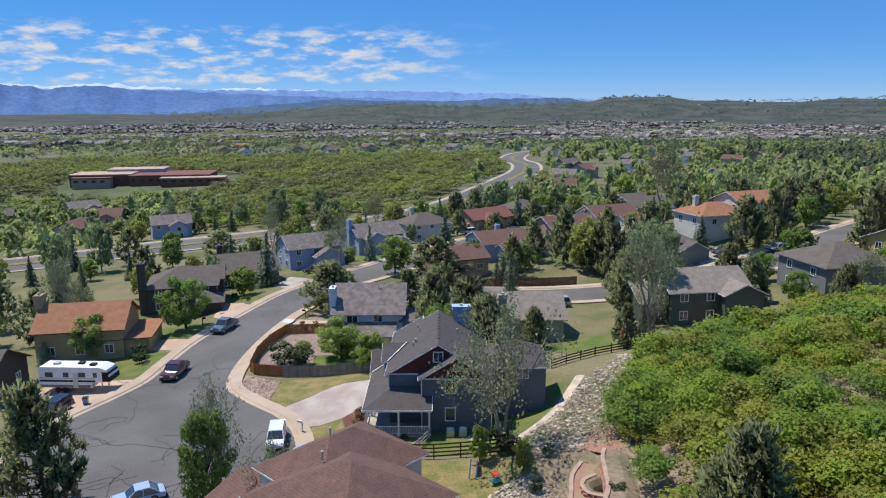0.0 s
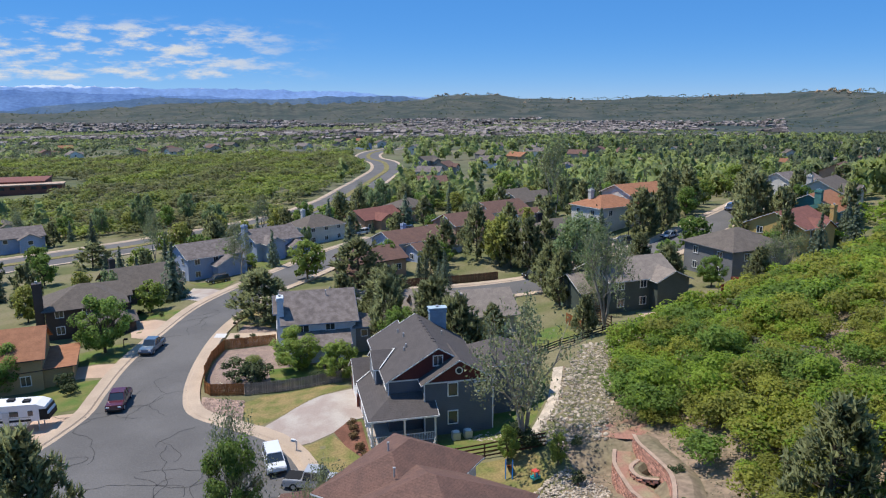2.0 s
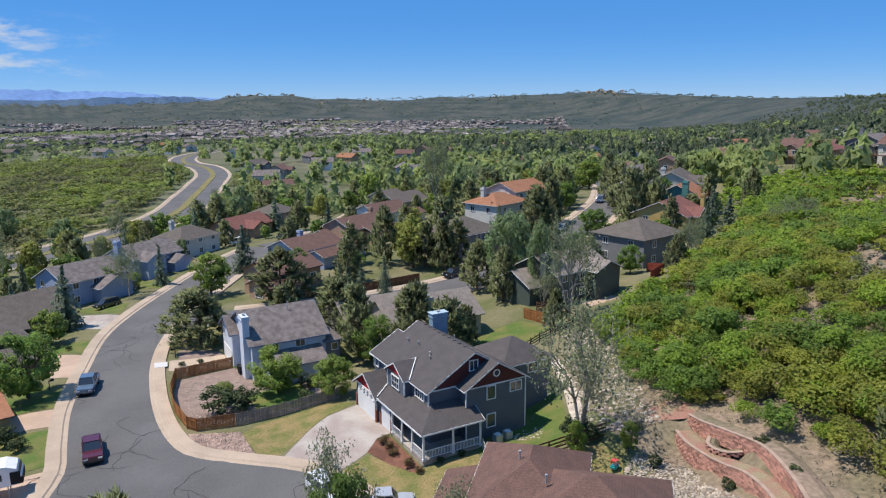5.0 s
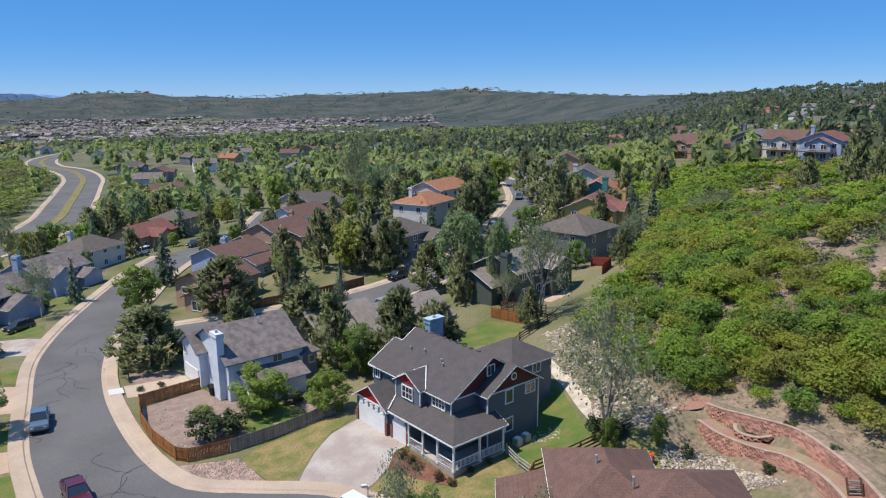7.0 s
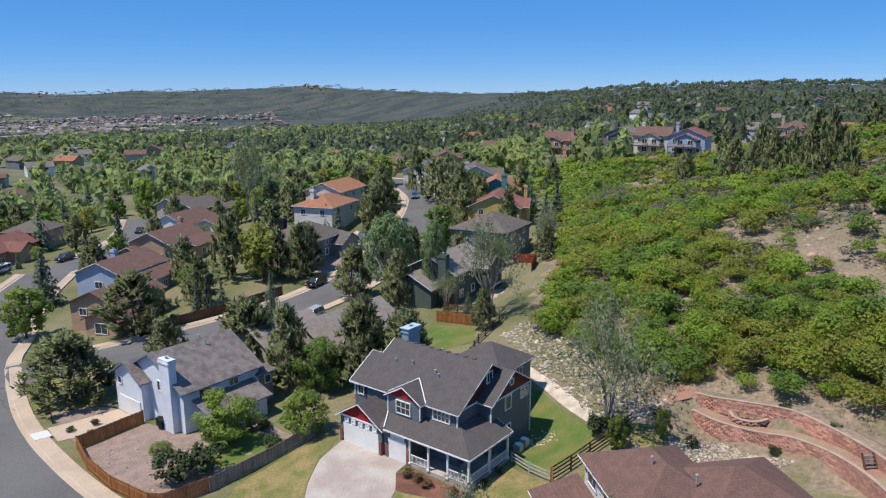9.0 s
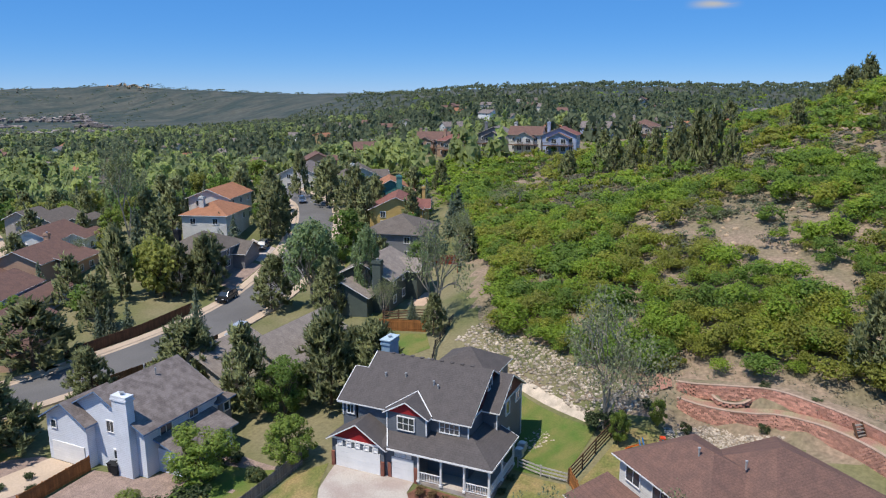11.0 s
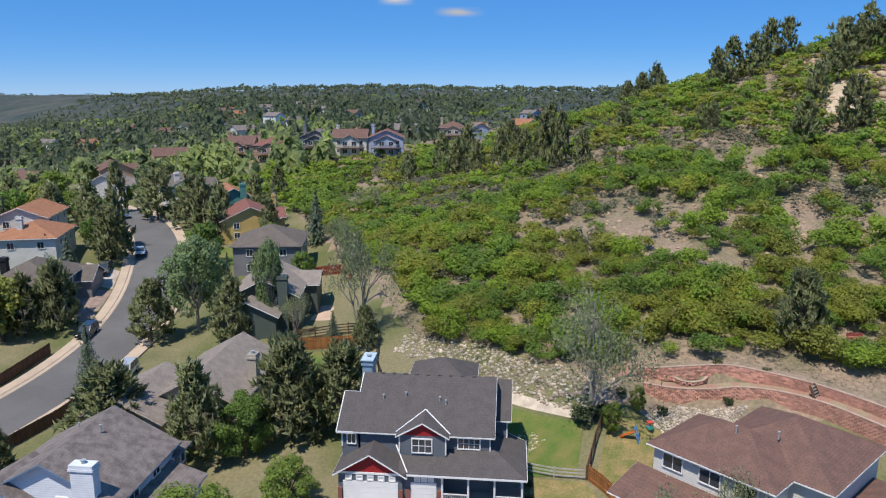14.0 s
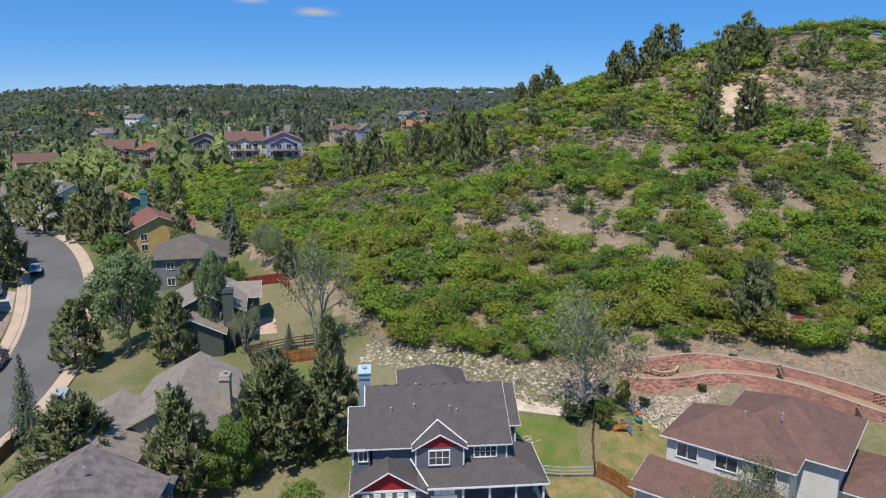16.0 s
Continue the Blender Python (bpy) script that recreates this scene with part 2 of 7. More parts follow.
def tube(bm, a, b, r0, r1, n=6):
    a, b = Vector(a), Vector(b)
    m = (b - a).to_track_quat("Z", "Y").to_matrix()
    rings = []
    for p, r in ((a, r0), (b, r1)):
        rings.append([bm.verts.new(p + m @ Vector((r * math.cos(6.2832 * i / n), r * math.sin(6.2832 * i / n), 0))) for i in range(n)])
    for i in range(n):
        j = (i + 1) % n
        bm.faces.new((rings[0][i], rings[0][j], rings[1][j], rings[1][i]))
    bm.faces.new(rings[1])
    bm.faces.new(rings[0][::-1])


def empty(name, x, y, z, yaw=0.0):
    e = new(name)
    e.empty_display_size = 0.2
    e.matrix_world = pose(x, y, z, 0, 0, yaw)
    return e


# ---- the lie of the land: spot heights every 40 m, smoothed ----
HEIGHTS = [
    [1.3, -3.2, -7.7, -10.9, -9.1, 5.9, 30.6, 43.9, 58.5, 54.1, 37.1],
    [-2.2, -3.5, -4.1, -3.6, -3.6, 4.9, 15.8, 27, 47.1, 44.5, 29],
    [-5.3, -4.4, -2.9, -0.7, -1.7, 2.9, 14.2, 24.3, 28.7, 33.9, 27.1],
    [-7.6, -6.1, -4.6, -2.8, -1.3, -3.4, 9.7, 13.5, 12.5, 18.5, 17.5],
    [-9.5, -8, -6.7, -5.3, -1.1, 0.9, -4.6, 1.3, 7.7, 13, 18.2],
    [-11.4, -9.7, -8.1, -6.6, -4.2, -3.7, 2.8, 10.5, 4.2, 11.3, 15.5],
    [-13.9, -11.8, -10, -8.1, -5.2, -4, -4.1, 5, 4.4, 6.2, 8.5],
    [-17.1, -14.8, -12.5, -10.3, -9.4, -5, -4.5, -3.1, -1, 0.3, 1.6],
    [-20.7, -18.4, -15.6, -11.6, -9.5, -7.6, -7.3, -8.8, -7.8, -6.3, -5],
]
HX, HY, HS = -200.0, -40.0, 40.0
HG = np.array(HEIGHTS)


def smooth(a, b, v):
    u = np.clip((v - a) / (b - a), 0, 1)
    return u * u * (3 - 2 * u)


def near_height(x, y):
    def basis(u, n):
        u = np.clip(u, 0, n - 1 - 1e-6)
        i = np.floor(u).astype(int)
        f = u - i
        return [np.clip(i + k, 0, n - 1) for k in (-1, 0, 1, 2)], [(1 - f) ** 3 / 6, (3 * f**3 - 6 * f**2 + 4) / 6, (-3 * f**3 + 3 * f**2 + 3 * f + 1) / 6, f**3 / 6]
    ix, wx = basis((x - HX) / HS, HG.shape[1])
    iy, wy = basis((y - HY) / HS, HG.shape[0])
    return sum(HG[iy[b], ix[a]] * wx[a] * wy[b] for a in range(4) for b in range(4))


def skyline(az):
    """The angle of the far crest over eye level, and its distance, by bearing."""
    up = np.interp(az, [-14, -8, -4, 3, 8, 11.5, 13, 17, 19, 25, 32, 37, 39.5, 43, 45, 54, 60, 65, 75, 85, 100], [-0.6, -0.1, 0.0, -0.15, 0.0, 0.1, 0.42, 0.4, 0.05, 0.05, 0.2, 0.25, 0.5, 0.5, 0.2, -0.3, -0.2, 0.3, 0.5, 0.35, 0.35])
    return up, np.interp(az, [38, 60], [4300, 1350]), np.interp(az, [38, 60], [3000, 200])


def far_height(x, y):
    """Valley ahead, mesa behind it, wooded ridge round to the side of the hill."""
    r = np.hypot(x, y)
    az = np.degrees(np.arctan2(x, y))
    valley = -8 - 42 * smooth(250, 2400, r) + 8 * smooth(2600, 4500, r)
    valley = valley + 3 * np.sin(x / 310 + 1) * np.sin(y / 260) * smooth(300, 700, r)
    low = valley + smooth(40, 60, az) * 20
    up, top, start = skyline(az)
    crest = 34 + top * np.tan(np.radians(up))
    crest = crest + top * 0.0012 * (np.sin(az * 3.1) + np.sin(az * 7.7 + 1))
    s = smooth(0, 1, (r - start) / (top - start))
    return low * (1 - s) + crest * s


def catmull(pts, step=2.0, closed=False):
    pts = [Vector((*p, 0)) if len(p) == 2 else Vector(p) for p in pts]
    out = []
    n = len(pts)
    for i in range(n if closed else n - 1):
        p0, p1, p2, p3 = (pts[(i + k) % n] if closed else pts[min(max(i + k, 0), n - 1)] for k in (-1, 0, 1, 2))
        m = max(2, int((p2 - p1).length / step))
        for k in range(m):
            t = k / m
            out.append(0.5 * (2 * p1 + (p2 - p0) * t + (2 * p0 - 5 * p1 + 4 * p2 - p3) * t * t + (3 * p1 - p0 - 3 * p2 + p3) * t**3))
    if not closed:
        out.append(pts[-1])
    return out


# edges of the street with the turning circle, then centre lines of the other streets with their widths
STREET_EDGE = [(9, 203), (-2, 189.5), (-8.6, 179.7), (-21, 158), (-30.3, 137.2), (-34.9, 118.5), (-37.6, 105), (-38.5, 95), (-39, 88), (-41.5, 80.5), (-44.3, 72), (-44, 62), (-40, 54.5), (-33, 51), (-25, 51.5), (-18.5, 56), (-15.5, 63), (-15.6, 69.5), (-18.4, 76), (-24, 81.3), (-27.8, 86), (-29.0, 92), (-29.1, 99), (-28.5, 107), (-27.2, 116), (-24.4, 127), (-18.2, 144), (-13, 153), (-2, 172), (6, 184), (17, 198)]
MAIN_AXIS = [(-30, 58), (-30, 66), (-32, 80), (-33.4, 95), (-32.7, 106), (-30.5, 117), (-27, 132), (-19.5, 151), (-5.5, 175.5), (2, 187), (13, 200.5)]
SIDE_AXIS = [(-21, 138), (-12, 133.5), (0, 130), (15, 128.5), (30, 129.5), (45, 132.5), (60, 137.5), (75, 144.5), (88, 153), (100, 163), (117, 181), (138, 205), (160, 235), (190, 268)]
CROSS_AXIS = [(13, 200.5), (26, 206), (40, 216), (52, 232), (70, 262)]
ARTERIAL_AXIS = [(-330, 108), (-260, 137), (-200, 162), (-125, 196), (-90, 219), (-57, 238), (-17, 267), (6, 303), (22, 352), (38, 405), (52, 455), (58, 510), (54, 560), (70, 640), (120, 760)]
ROADS = [(catmull(MAIN_AXIS, 3), 6.5), (catmull(SIDE_AXIS, 3), 6.0), (catmull(CROSS_AXIS, 3), 5.5), (catmull(ARTERIAL_AXIS, 5), 10.0)]
# level building plots: x, y, half-length, height
PLOTS = [(-2, 79, 12, 0.0), (-6, 50, 9, 1.1), (-12, 106, 11, -1.2), (10, 106.5, 9, 0.2), (39, 107, 8, 1.6), (65, 116, 9, 3.0), (87, 128, 8, 4.6), (-52, 104, 9, -2.4), (-48, 131, 10, -3.2), (184, 155, 9, 12.6), (176, 134, 9, 15.6), (174, 114, 9, 16.2), (195, 172, 9, 12.0)]


# the two terrace walls at the hill foot: x, y and the height of the top
WALL_LOW = [(11.6, 56.0, 4.3), (10.4, 53.6, 4.4), (9.85, 50.9, 4.5), (9.3, 48.5, 4.9), (9.0, 46.3, 5.3), (7.2, 42.8, 5.7), (4.3, 39.7, 5.9), (1.2, 37.0, 5.7), (-2.0, 34.2, 5.3), (-4.5, 32.0, 5.0)]
WALL_HIGH = [(13.6, 56.4, 5.3), (12.96, 54.2, 5.6), (12.4, 50.5, 6.2), (11.7, 47.0, 6.7), (9.96, 43.6, 6.75), (7.28, 40.0, 6.8), (4.0, 36.7, 6.7), (0.5, 33.5, 6.4), (-2.0, 31.3, 6.0)]


def terraced(x, y, z):
    """The ground cut back for the terrace walls: low in front, a step between them, high behind."""
    def at(wall, k):
        return np.interp(y, [q[1] for q in wall[::-1]], [q[k] for q in wall[::-1]])
    xl, zl, xu, zu = at(WALL_LOW, 0), at(WALL_LOW, 2), at(WALL_HIGH, 0), at(WALL_HIGH, 2)
    want = np.where(x < xl, zl - 1.75 - 0.1 * (xl - x), np.where(x < xu, zl - 0.85, zu - 0.75 + 0.14 * np.minimum(x - xu, 4)))
    w = (1 - smooth(3, 8, xl - x)) * (1 - smooth(2, 7, x - xu)) * smooth(28, 32, y) * (1 - smooth(55.5, 58.5, y))
    return z * (1 - w) + want * w


def natural(x, y):
    dx = np.maximum(np.maximum(-190 - x, x - 190), 0)
    dy = np.maximum(np.maximum(-30 - y, y - 265), 0)
    k = smooth(0, 160, np.hypot(dx, dy))
    z = near_height(x, y) * (1 - k) + far_height(x, y) * k
    for px, py, hl, pz in PLOTS:
        w = 1 - smooth(hl * 0.8, hl * 0.8 + 9, np.hypot(x - px, y - py))
        z = z * (1 - w) + pz * w
    return terraced(x, y, z)


ROAD_TABLE = []
for axis, half in ROADS:
    xs, ys = np.array([p.x for p in axis]), np.array([p.y for p in axis])
    zs = natural(xs, ys)
    for _ in range(6):
        zs[1:-1] = (zs[:-2] + zs[1:-1] * 2 + zs[2:]) / 4
    if not ROAD_TABLE:
        zs[ys < 84] = zs[2]
        for _ in range(4):
            zs[1:-1] = (zs[:-2] + zs[1:-1] * 2 + zs[2:]) / 4
    ROAD_TABLE.append((xs, ys, zs, half))


def ground(x, y):
    x, y = np.asarray(x, float), np.asarray(y, float)
    z = natural(x, y)
    near = np.zeros_like(z)
    best = np.full(z.shape, 1e9)
    level = np.zeros_like(z)
    for xs, ys, zs, half in ROAD_TABLE:
        for i in range(len(xs) - 1):
            ex, ey = xs[i + 1] - xs[i], ys[i + 1] - ys[i]
            t = np.clip(((x - xs[i]) * ex + (y - ys[i]) * ey) / (ex * ex + ey * ey), 0, 1)
            d = np.hypot(x - xs[i] - t * ex, y - ys[i] - t * ey) - half
            hit = d < best
            best = np.where(hit, d, best)
            level = np.where(hit, zs[i] + t * (zs[i + 1] - zs[i]), level)
    circle = np.hypot(x + 30, y - 66) - 16
    hit = circle < best
    best = np.where(hit, circle, best)
    level = np.where(hit, ROAD_TABLE[0][2][2], level)
    w = 1 - smooth(0.5, 9, best)
    return z * (1 - w) + level * w


def gz(x, y):
    return float(ground(np.array([x]), np.array([y]))[0])


def spaced(lo, hi, step, far):
    core = list(np.arange(lo, hi + 0.01, step))
    a, s = [], step
    v = hi
    while v < far:
        s *= 1.13
        v += s
        a.append(v)
    b, s, v = [], step, lo
    while v > -far:
        s *= 1.13
        v -= s
        b.append(v)
    return b[::-1] + core + a


GX, GY = spaced(-110, 150, 2.0, 4700), spaced(-10, 250, 2.0, 4700)
gx, gy = np.meshgrid(GX, GY)
gzz = ground(gx.ravel(), gy.ravel())
nx, ny = len(GX), len(GY)
ground_ob = mesh_object("ground", np.column_stack([gx.ravel(), gy.ravel(), gzz]).tolist(), [(j * nx + i, j * nx + i + 1, (j + 1) * nx + i + 1, (j + 1) * nx + i) for j in range(ny - 1) for i in range(nx - 1)], M["soil"])
ground_ob.data.shade_smooth()
for extra in ("suburb", "valley", "ridge"):
    ground_ob.data.materials.append(M[extra])
fx, fy = (gx[:-1, :-1] + gx[1:, 1:]).ravel() / 2, (gy[:-1, :-1] + gy[1:, 1:]).ravel() / 2
fr, faz = np.hypot(fx, fy), np.degrees(np.arctan2(fx, fy))
on_hill = (fx > np.interp(fy, [-40, 30, 60, 80, 95, 110, 130, 131], [-4, 2, 8, 16, 50, 80, 118, 900])) & (fx < 420) & (fy < 130)
kind_of = np.where(on_hill, 0, np.where((fr > 2900) | ((faz > 22) & (fr > 1300)) | ((faz > 48) & (fr > 420)), 3, np.where(fr > 330, 2, 1)))
ground_ob.data.polygons.foreach_set("material_index", kind_of.astype(np.int32))
tagged(ground_ob, "dry tan soil and spring grass over valley and hill", "ground", kind="structure")


from mathutils.geometry import tessellate_polygon


def drape(name, pts, material, dz=0.05, label="", category="", kind="structure", grid=2.0):
    """A sheet with the outline pts, cut along the ground's grid and laid on it."""
    bm = bmesh.new()
    vs = [bm.verts.new((p[0], p[1], 0)) for p in pts]
    for tri in tessellate_polygon([[Vector((p[0], p[1], 0)) for p in pts]]):
        bm.faces.new([vs[k] for k in tri])
    for k in (0, 1):
        lo, hi = min(p[k] for p in pts), max(p[k] for p in pts)
        v = math.ceil(lo / grid) * grid
        while v < hi:
            co, no = [0, 0, 0], [0, 0, 0]
            co[k], no[k] = v, 1
            bmesh.ops.bisect_plane(bm, geom=bm.verts[:] + bm.edges[:] + bm.faces[:], plane_co=co, plane_no=no)
            v += grid
    bm.verts.ensure_lookup_table()
    z = ground([v.co.x for v in bm.verts], [v.co.y for v in bm.verts])
    for v, h in zip(bm.verts, z):
        v.co.z = h + dz * 0.5
    for f in bm.faces:
        if f.normal.z < 0:
            f.normal_flip()
    bm.normal_update()
    for f in bm.faces:
        if f.normal.z < 0:
            f.normal_flip()
    me = bpy.data.meshes.new(name)
    bm.to_mesh(me)
    bm.free()
    me.materials.append(material)
    ob = new(name, me)
    ob.data.shade_smooth()
    return tagged(ob, label, category, kind=kind)


def strip(name, line, profile, material, label="", category="", kind="structure"):
    """A ribbon along line; profile: pairs of sideways offset and height over the ground under the line."""
    n = len(line)
    zs = ground([p.x for p in line], [p.y for p in line])
    verts, faces = [], []
    for i, p in enumerate(line):
        d = line[min(i + 1, n - 1)] - line[max(i - 1, 0)]
        side = Vector((d.y, -d.x, 0)).normalized()
        for off, h in profile:
            q = p + side * off
            verts.append((q.x, q.y, zs[i] + h))
    m = len(profile)
    for i in range(n - 1):
        for k in range(m - 1):
            faces.append((i * m + k, i * m + k + 1, (i + 1) * m + k + 1, (i + 1) * m + k))
    ob = mesh_object(name, verts, faces, material)
    bm = bmesh.new()
    bm.from_mesh(ob.data)
    bmesh.ops.recalc_face_normals(bm, faces=bm.faces)
    up = sum(f.normal.z for f in bm.faces)
    if up < 0:
        bmesh.ops.reverse_faces(bm, faces=bm.faces)
    bm.to_mesh(ob.data)
    bm.free()
    return tagged(ob, label, category, kind=kind)


# ---- streets ----
edge = catmull(STREET_EDGE, 2)
drape("road", [(p.x, p.y) for p in edge], M["asphalt"], 0.16, "grey asphalt residential street with turning circle and tar seams", "road")
WALK = [(-0.1, 0.05), (0, 0.10), (0.45, 0.09), (0.6, 0.22), (2.0, 0.24), (2.05, -0.1)]
strip("pavement", edge, WALK, M["concrete"], "pale concrete kerb and pavement along the street", "pavement")
for nm, axis, half in (("road", SIDE_AXIS, 4.2), ("road", CROSS_AXIS, 4.2)):
    line = catmull(axis, 2)
    strip(nm, line, [(-half, 0.05), (0, 0.1), (half, 0.05)], M["asphalt"], "grey asphalt side street between houses", "road")
    for sgn in (-1, 1):
        ln = line[5:] if nm == "road" else line
        strip("pavement", ln, [(sgn * (half + o), h) for o, h in WALK], M["concrete"], "pale concrete kerb and pavement of side street", "pavement")
line = catmull(ARTERIAL_AXIS, 4)
for sgn in (-1, 1):
    strip("road", line, [(sgn * 1.6, 0.12), (sgn * 8.5, 0.08)], M["asphalt"], "asphalt carriageway of the wide main road", "road")
    strip("pavement", line, [(sgn * (8.6 + o), h) for o, h in WALK], M["concrete"], "pale concrete pavement beside the main road", "pavement")
strip("median", line, [(-1.6, 0.1), (-1.5, 0.28), (1.5, 0.28), (1.6, 0.1)], M["drylawn"], "grassy median with pale kerb", "median")
# ---- houses ----
def roof_planes(x0, x1, y0, y1, z, kind, pitch, over):
    """Top faces of a roof over the box, with its overhang. Kinds: gx, gy (ridge along x, y), hip, shed sides sx-, sx+, sy-, sy+ (the low side)."""
    X0, X1, Y0, Y1 = x0 - over, x1 + over, y0 - over, y1 + over
    lo = z - pitch * over
    if kind == "gy":
        r, zr = (x0 + x1) / 2, z + pitch * (x1 - x0) / 2
        return [[(X0, Y0, lo), (r, Y0, zr), (r, Y1, zr), (X0, Y1, lo)], [(X1, Y1, lo), (r, Y1, zr), (r, Y0, zr), (X1, Y0, lo)]]
    if kind == "gx":
        r, zr = (y0 + y1) / 2, z + pitch * (y1 - y0) / 2
        return [[(X0, Y0, lo), (X1, Y0, lo), (X1, r, zr), (X0, r, zr)], [(X1, Y1, lo), (X0, Y1, lo), (X0, r, zr), (X1, r, zr)]]
    if kind == "hip":
        w, d = X1 - X0, Y1 - Y0
        h = min(w, d) / 2
        zr = lo + pitch * h
        if w >= d:
            a, b = (X0 + h, (Y0 + Y1) / 2, zr), (X1 - h, (Y0 + Y1) / 2, zr)
            out = [[(X0, Y0, lo), (X1, Y0, lo), b, a], [(X1, Y1, lo), (X0, Y1, lo), a, b], [(X0, Y1, lo), (X0, Y0, lo), a], [(X1, Y0, lo), (X1, Y1, lo), b]]
        else:
            a, b = ((X0 + X1) / 2, Y0 + h, zr), ((X0 + X1) / 2, Y1 - h, zr)
            out = [[(X0, Y1, lo), (X0, Y0, lo), a, b], [(X1, Y0, lo), (X1, Y1, lo), b, a], [(X0, Y0, lo), (X1, Y0, lo), a], [(X1, Y1, lo), (X0, Y1, lo), b]]
        if abs(w - d) < 0.05:
            out = [[p for i, p in enumerate(f) if p not in f[:i]] for f in out]
        return out
    zh = z + pitch * ((x1 - x0) if kind[1] == "x" else (y1 - y0))
    za = [zh, zh, zh, zh]
    if kind == "sx-":
        za = [lo, zh, zh, lo]
    elif kind == "sx+":
        za = [zh, lo, lo, zh]
    elif kind == "sy-":
        za = [lo, lo, zh, zh]
    else:
        za = [zh, zh, lo, lo]
    low = kind[2]
    if kind[1] == "x":
        X0, X1 = (X0, x1) if low == "-" else (x0, X1)
    else:
        Y0, Y1 = (Y0, y1) if low == "-" else (y0, Y1)
    return [[(X0, Y0, za[0]), (X1, Y0, za[1]), (X1, Y1, za[2]), (X0, Y1, za[3])]]


def volume(house, box, z, kind, pitch, wall, roof, trim, over=0.45, gable=None, base=-1.4, gable_walls=True, skip=None, fascias=True):
    """One block of a house: wall, roof and fascia boards as parts of it."""
    x0, x1, y0, y1 = box
    bm = bmesh.new()
    add_box(bm, x0, x1, y0, y1, base, z)
    walls = part("wall", bm, wall, house)
    if kind in ("gx", "gy") and gable_walls:
        for e in (0, 1):
            if kind == "gy":
                y, r, s = (y0, y1)[e], (x0 + x1) / 2, -1 if e == 0 else 1
                zr = z + pitch * (x1 - x0) / 2
                tri = [(x0, y + 0.012 * s, z), (x1, y + 0.012 * s, z), (r, y + 0.012 * s, zr)]
                back = [(p[0], y - 0.15 * s, p[2]) for p in tri]
            else:
                x, r, s = (x0, x1)[e], (y0 + y1) / 2, -1 if e == 0 else 1
                zr = z + pitch * (y1 - y0) / 2
                tri = [(x + 0.012 * s, y0, z), (x + 0.012 * s, y1, z), (x + 0.012 * s, r, zr)]
                back = [(x - 0.15 * s, p[1], p[2]) for p in tri]
            bm = bmesh.new()
            a, b = [bm.verts.new(p) for p in tri], [bm.verts.new(p) for p in back]
            bm.faces.new(a)
            bm.faces.new(b[::-1])
            for i in range(3):
                bm.faces.new((a[i], b[i], b[(i + 1) % 3], a[(i + 1) % 3]))
            part("gable", bm, gable or wall, house)
    planes = roof_planes(x0, x1, y0, y1, z + 0.16, kind, pitch, over)
    bm = bmesh.new()
    for f in planes:
        slab(bm, f, 0.14)
    part("roof", bm, roof, house)
    # fascia along the outer edges
    count = {}
    for f in planes:
        for i in range(len(f)):
            k = tuple(sorted((tuple(round(c, 3) for c in f[i]), tuple(round(c, 3) for c in f[(i + 1) % len(f)]))))
            count[k] = count.get(k, 0) + 1
    for (a, b), c in count.items():
        if c == 1 and fascias and not (skip and skip(a, b)):
            if kind[0] == "s" and max(a[2], b[2]) > z + 0.4 and abs(a[2] - b[2]) < 0.01:
                continue
            bm = bmesh.new()
            bar(bm, Vector(a) - Vector((0, 0, 0.1)), Vector(b) - Vector((0, 0, 0.09)), 0.06, 0.12)
            part("fascia", bm, trim, house)
    return walls


def window(house, x, y, z, w, h, normal, trim, muntins=1, glass=None):
    """A framed window on a wall that faces normal (+x, -x, +y, -y); x, y, z: its centre on the wall."""
    rz = {"-y": 0, "+x": 90, "+y": 180, "-x": -90}[normal]
    m = pose(x, y, z, 0, 0, rz)
    bm = bmesh.new()
    t = 0.1
    loops = [[bm.verts.new(m @ Vector((sx * (w / 2 + o), y, sz * (h / 2 + o)))) for sx, sz in ((-1, -1), (1, -1), (1, 1), (-1, 1))] for o, y in ((t, 0.05), (t, -0.09), (0, -0.09), (0, 0.05))]
    for p, q in zip(loops, loops[1:]):
        for k in range(4):
            bm.faces.new((p[k], p[(k + 1) % 4], q[(k + 1) % 4], q[k]))
    fr = part("window", bm, trim, house)
    for k in range(muntins):
        u = -w / 2 + w * (k + 1) / (muntins + 1)
        bm = bmesh.new()
        add_box(bm, u - 0.03, u + 0.03, -0.052, 0.02, -h / 2, h / 2, m)
        part("muntin", bm, trim, fr)
    if muntins > 1:
        bm = bmesh.new()
        add_box(bm, -w / 2, w / 2, -0.05, 0.02, -0.025, 0.025, m)
        part("muntin", bm, trim, fr)
    bm = bmesh.new()
    add_box(bm, -w / 2, w / 2, -0.025, 0.03, -h / 2, h / 2, m)
    part("pane", bm, glass or M["glass"], fr)
    return fr


def garage_door(house, x, y, z, w, h, normal, material, panes=4):
    rz = {"-y": 0, "+x": 90, "+y": 180, "-x": -90}[normal]
    m = pose(x, y, z, 0, 0, rz)
    bm = bmesh.new()
    rows = 4
    for k in range(rows):
        add_box(bm, -w / 2, w / 2, -0.05, 0.05, k * h / rows + 0.01, (k + 1) * h / rows - 0.01, m)
    add_box(bm, -w / 2, w / 2, -0.03, 0.05, 0, h, m)
    d = part("garage_door", bm, material, house, "white panelled garage door")
    return d


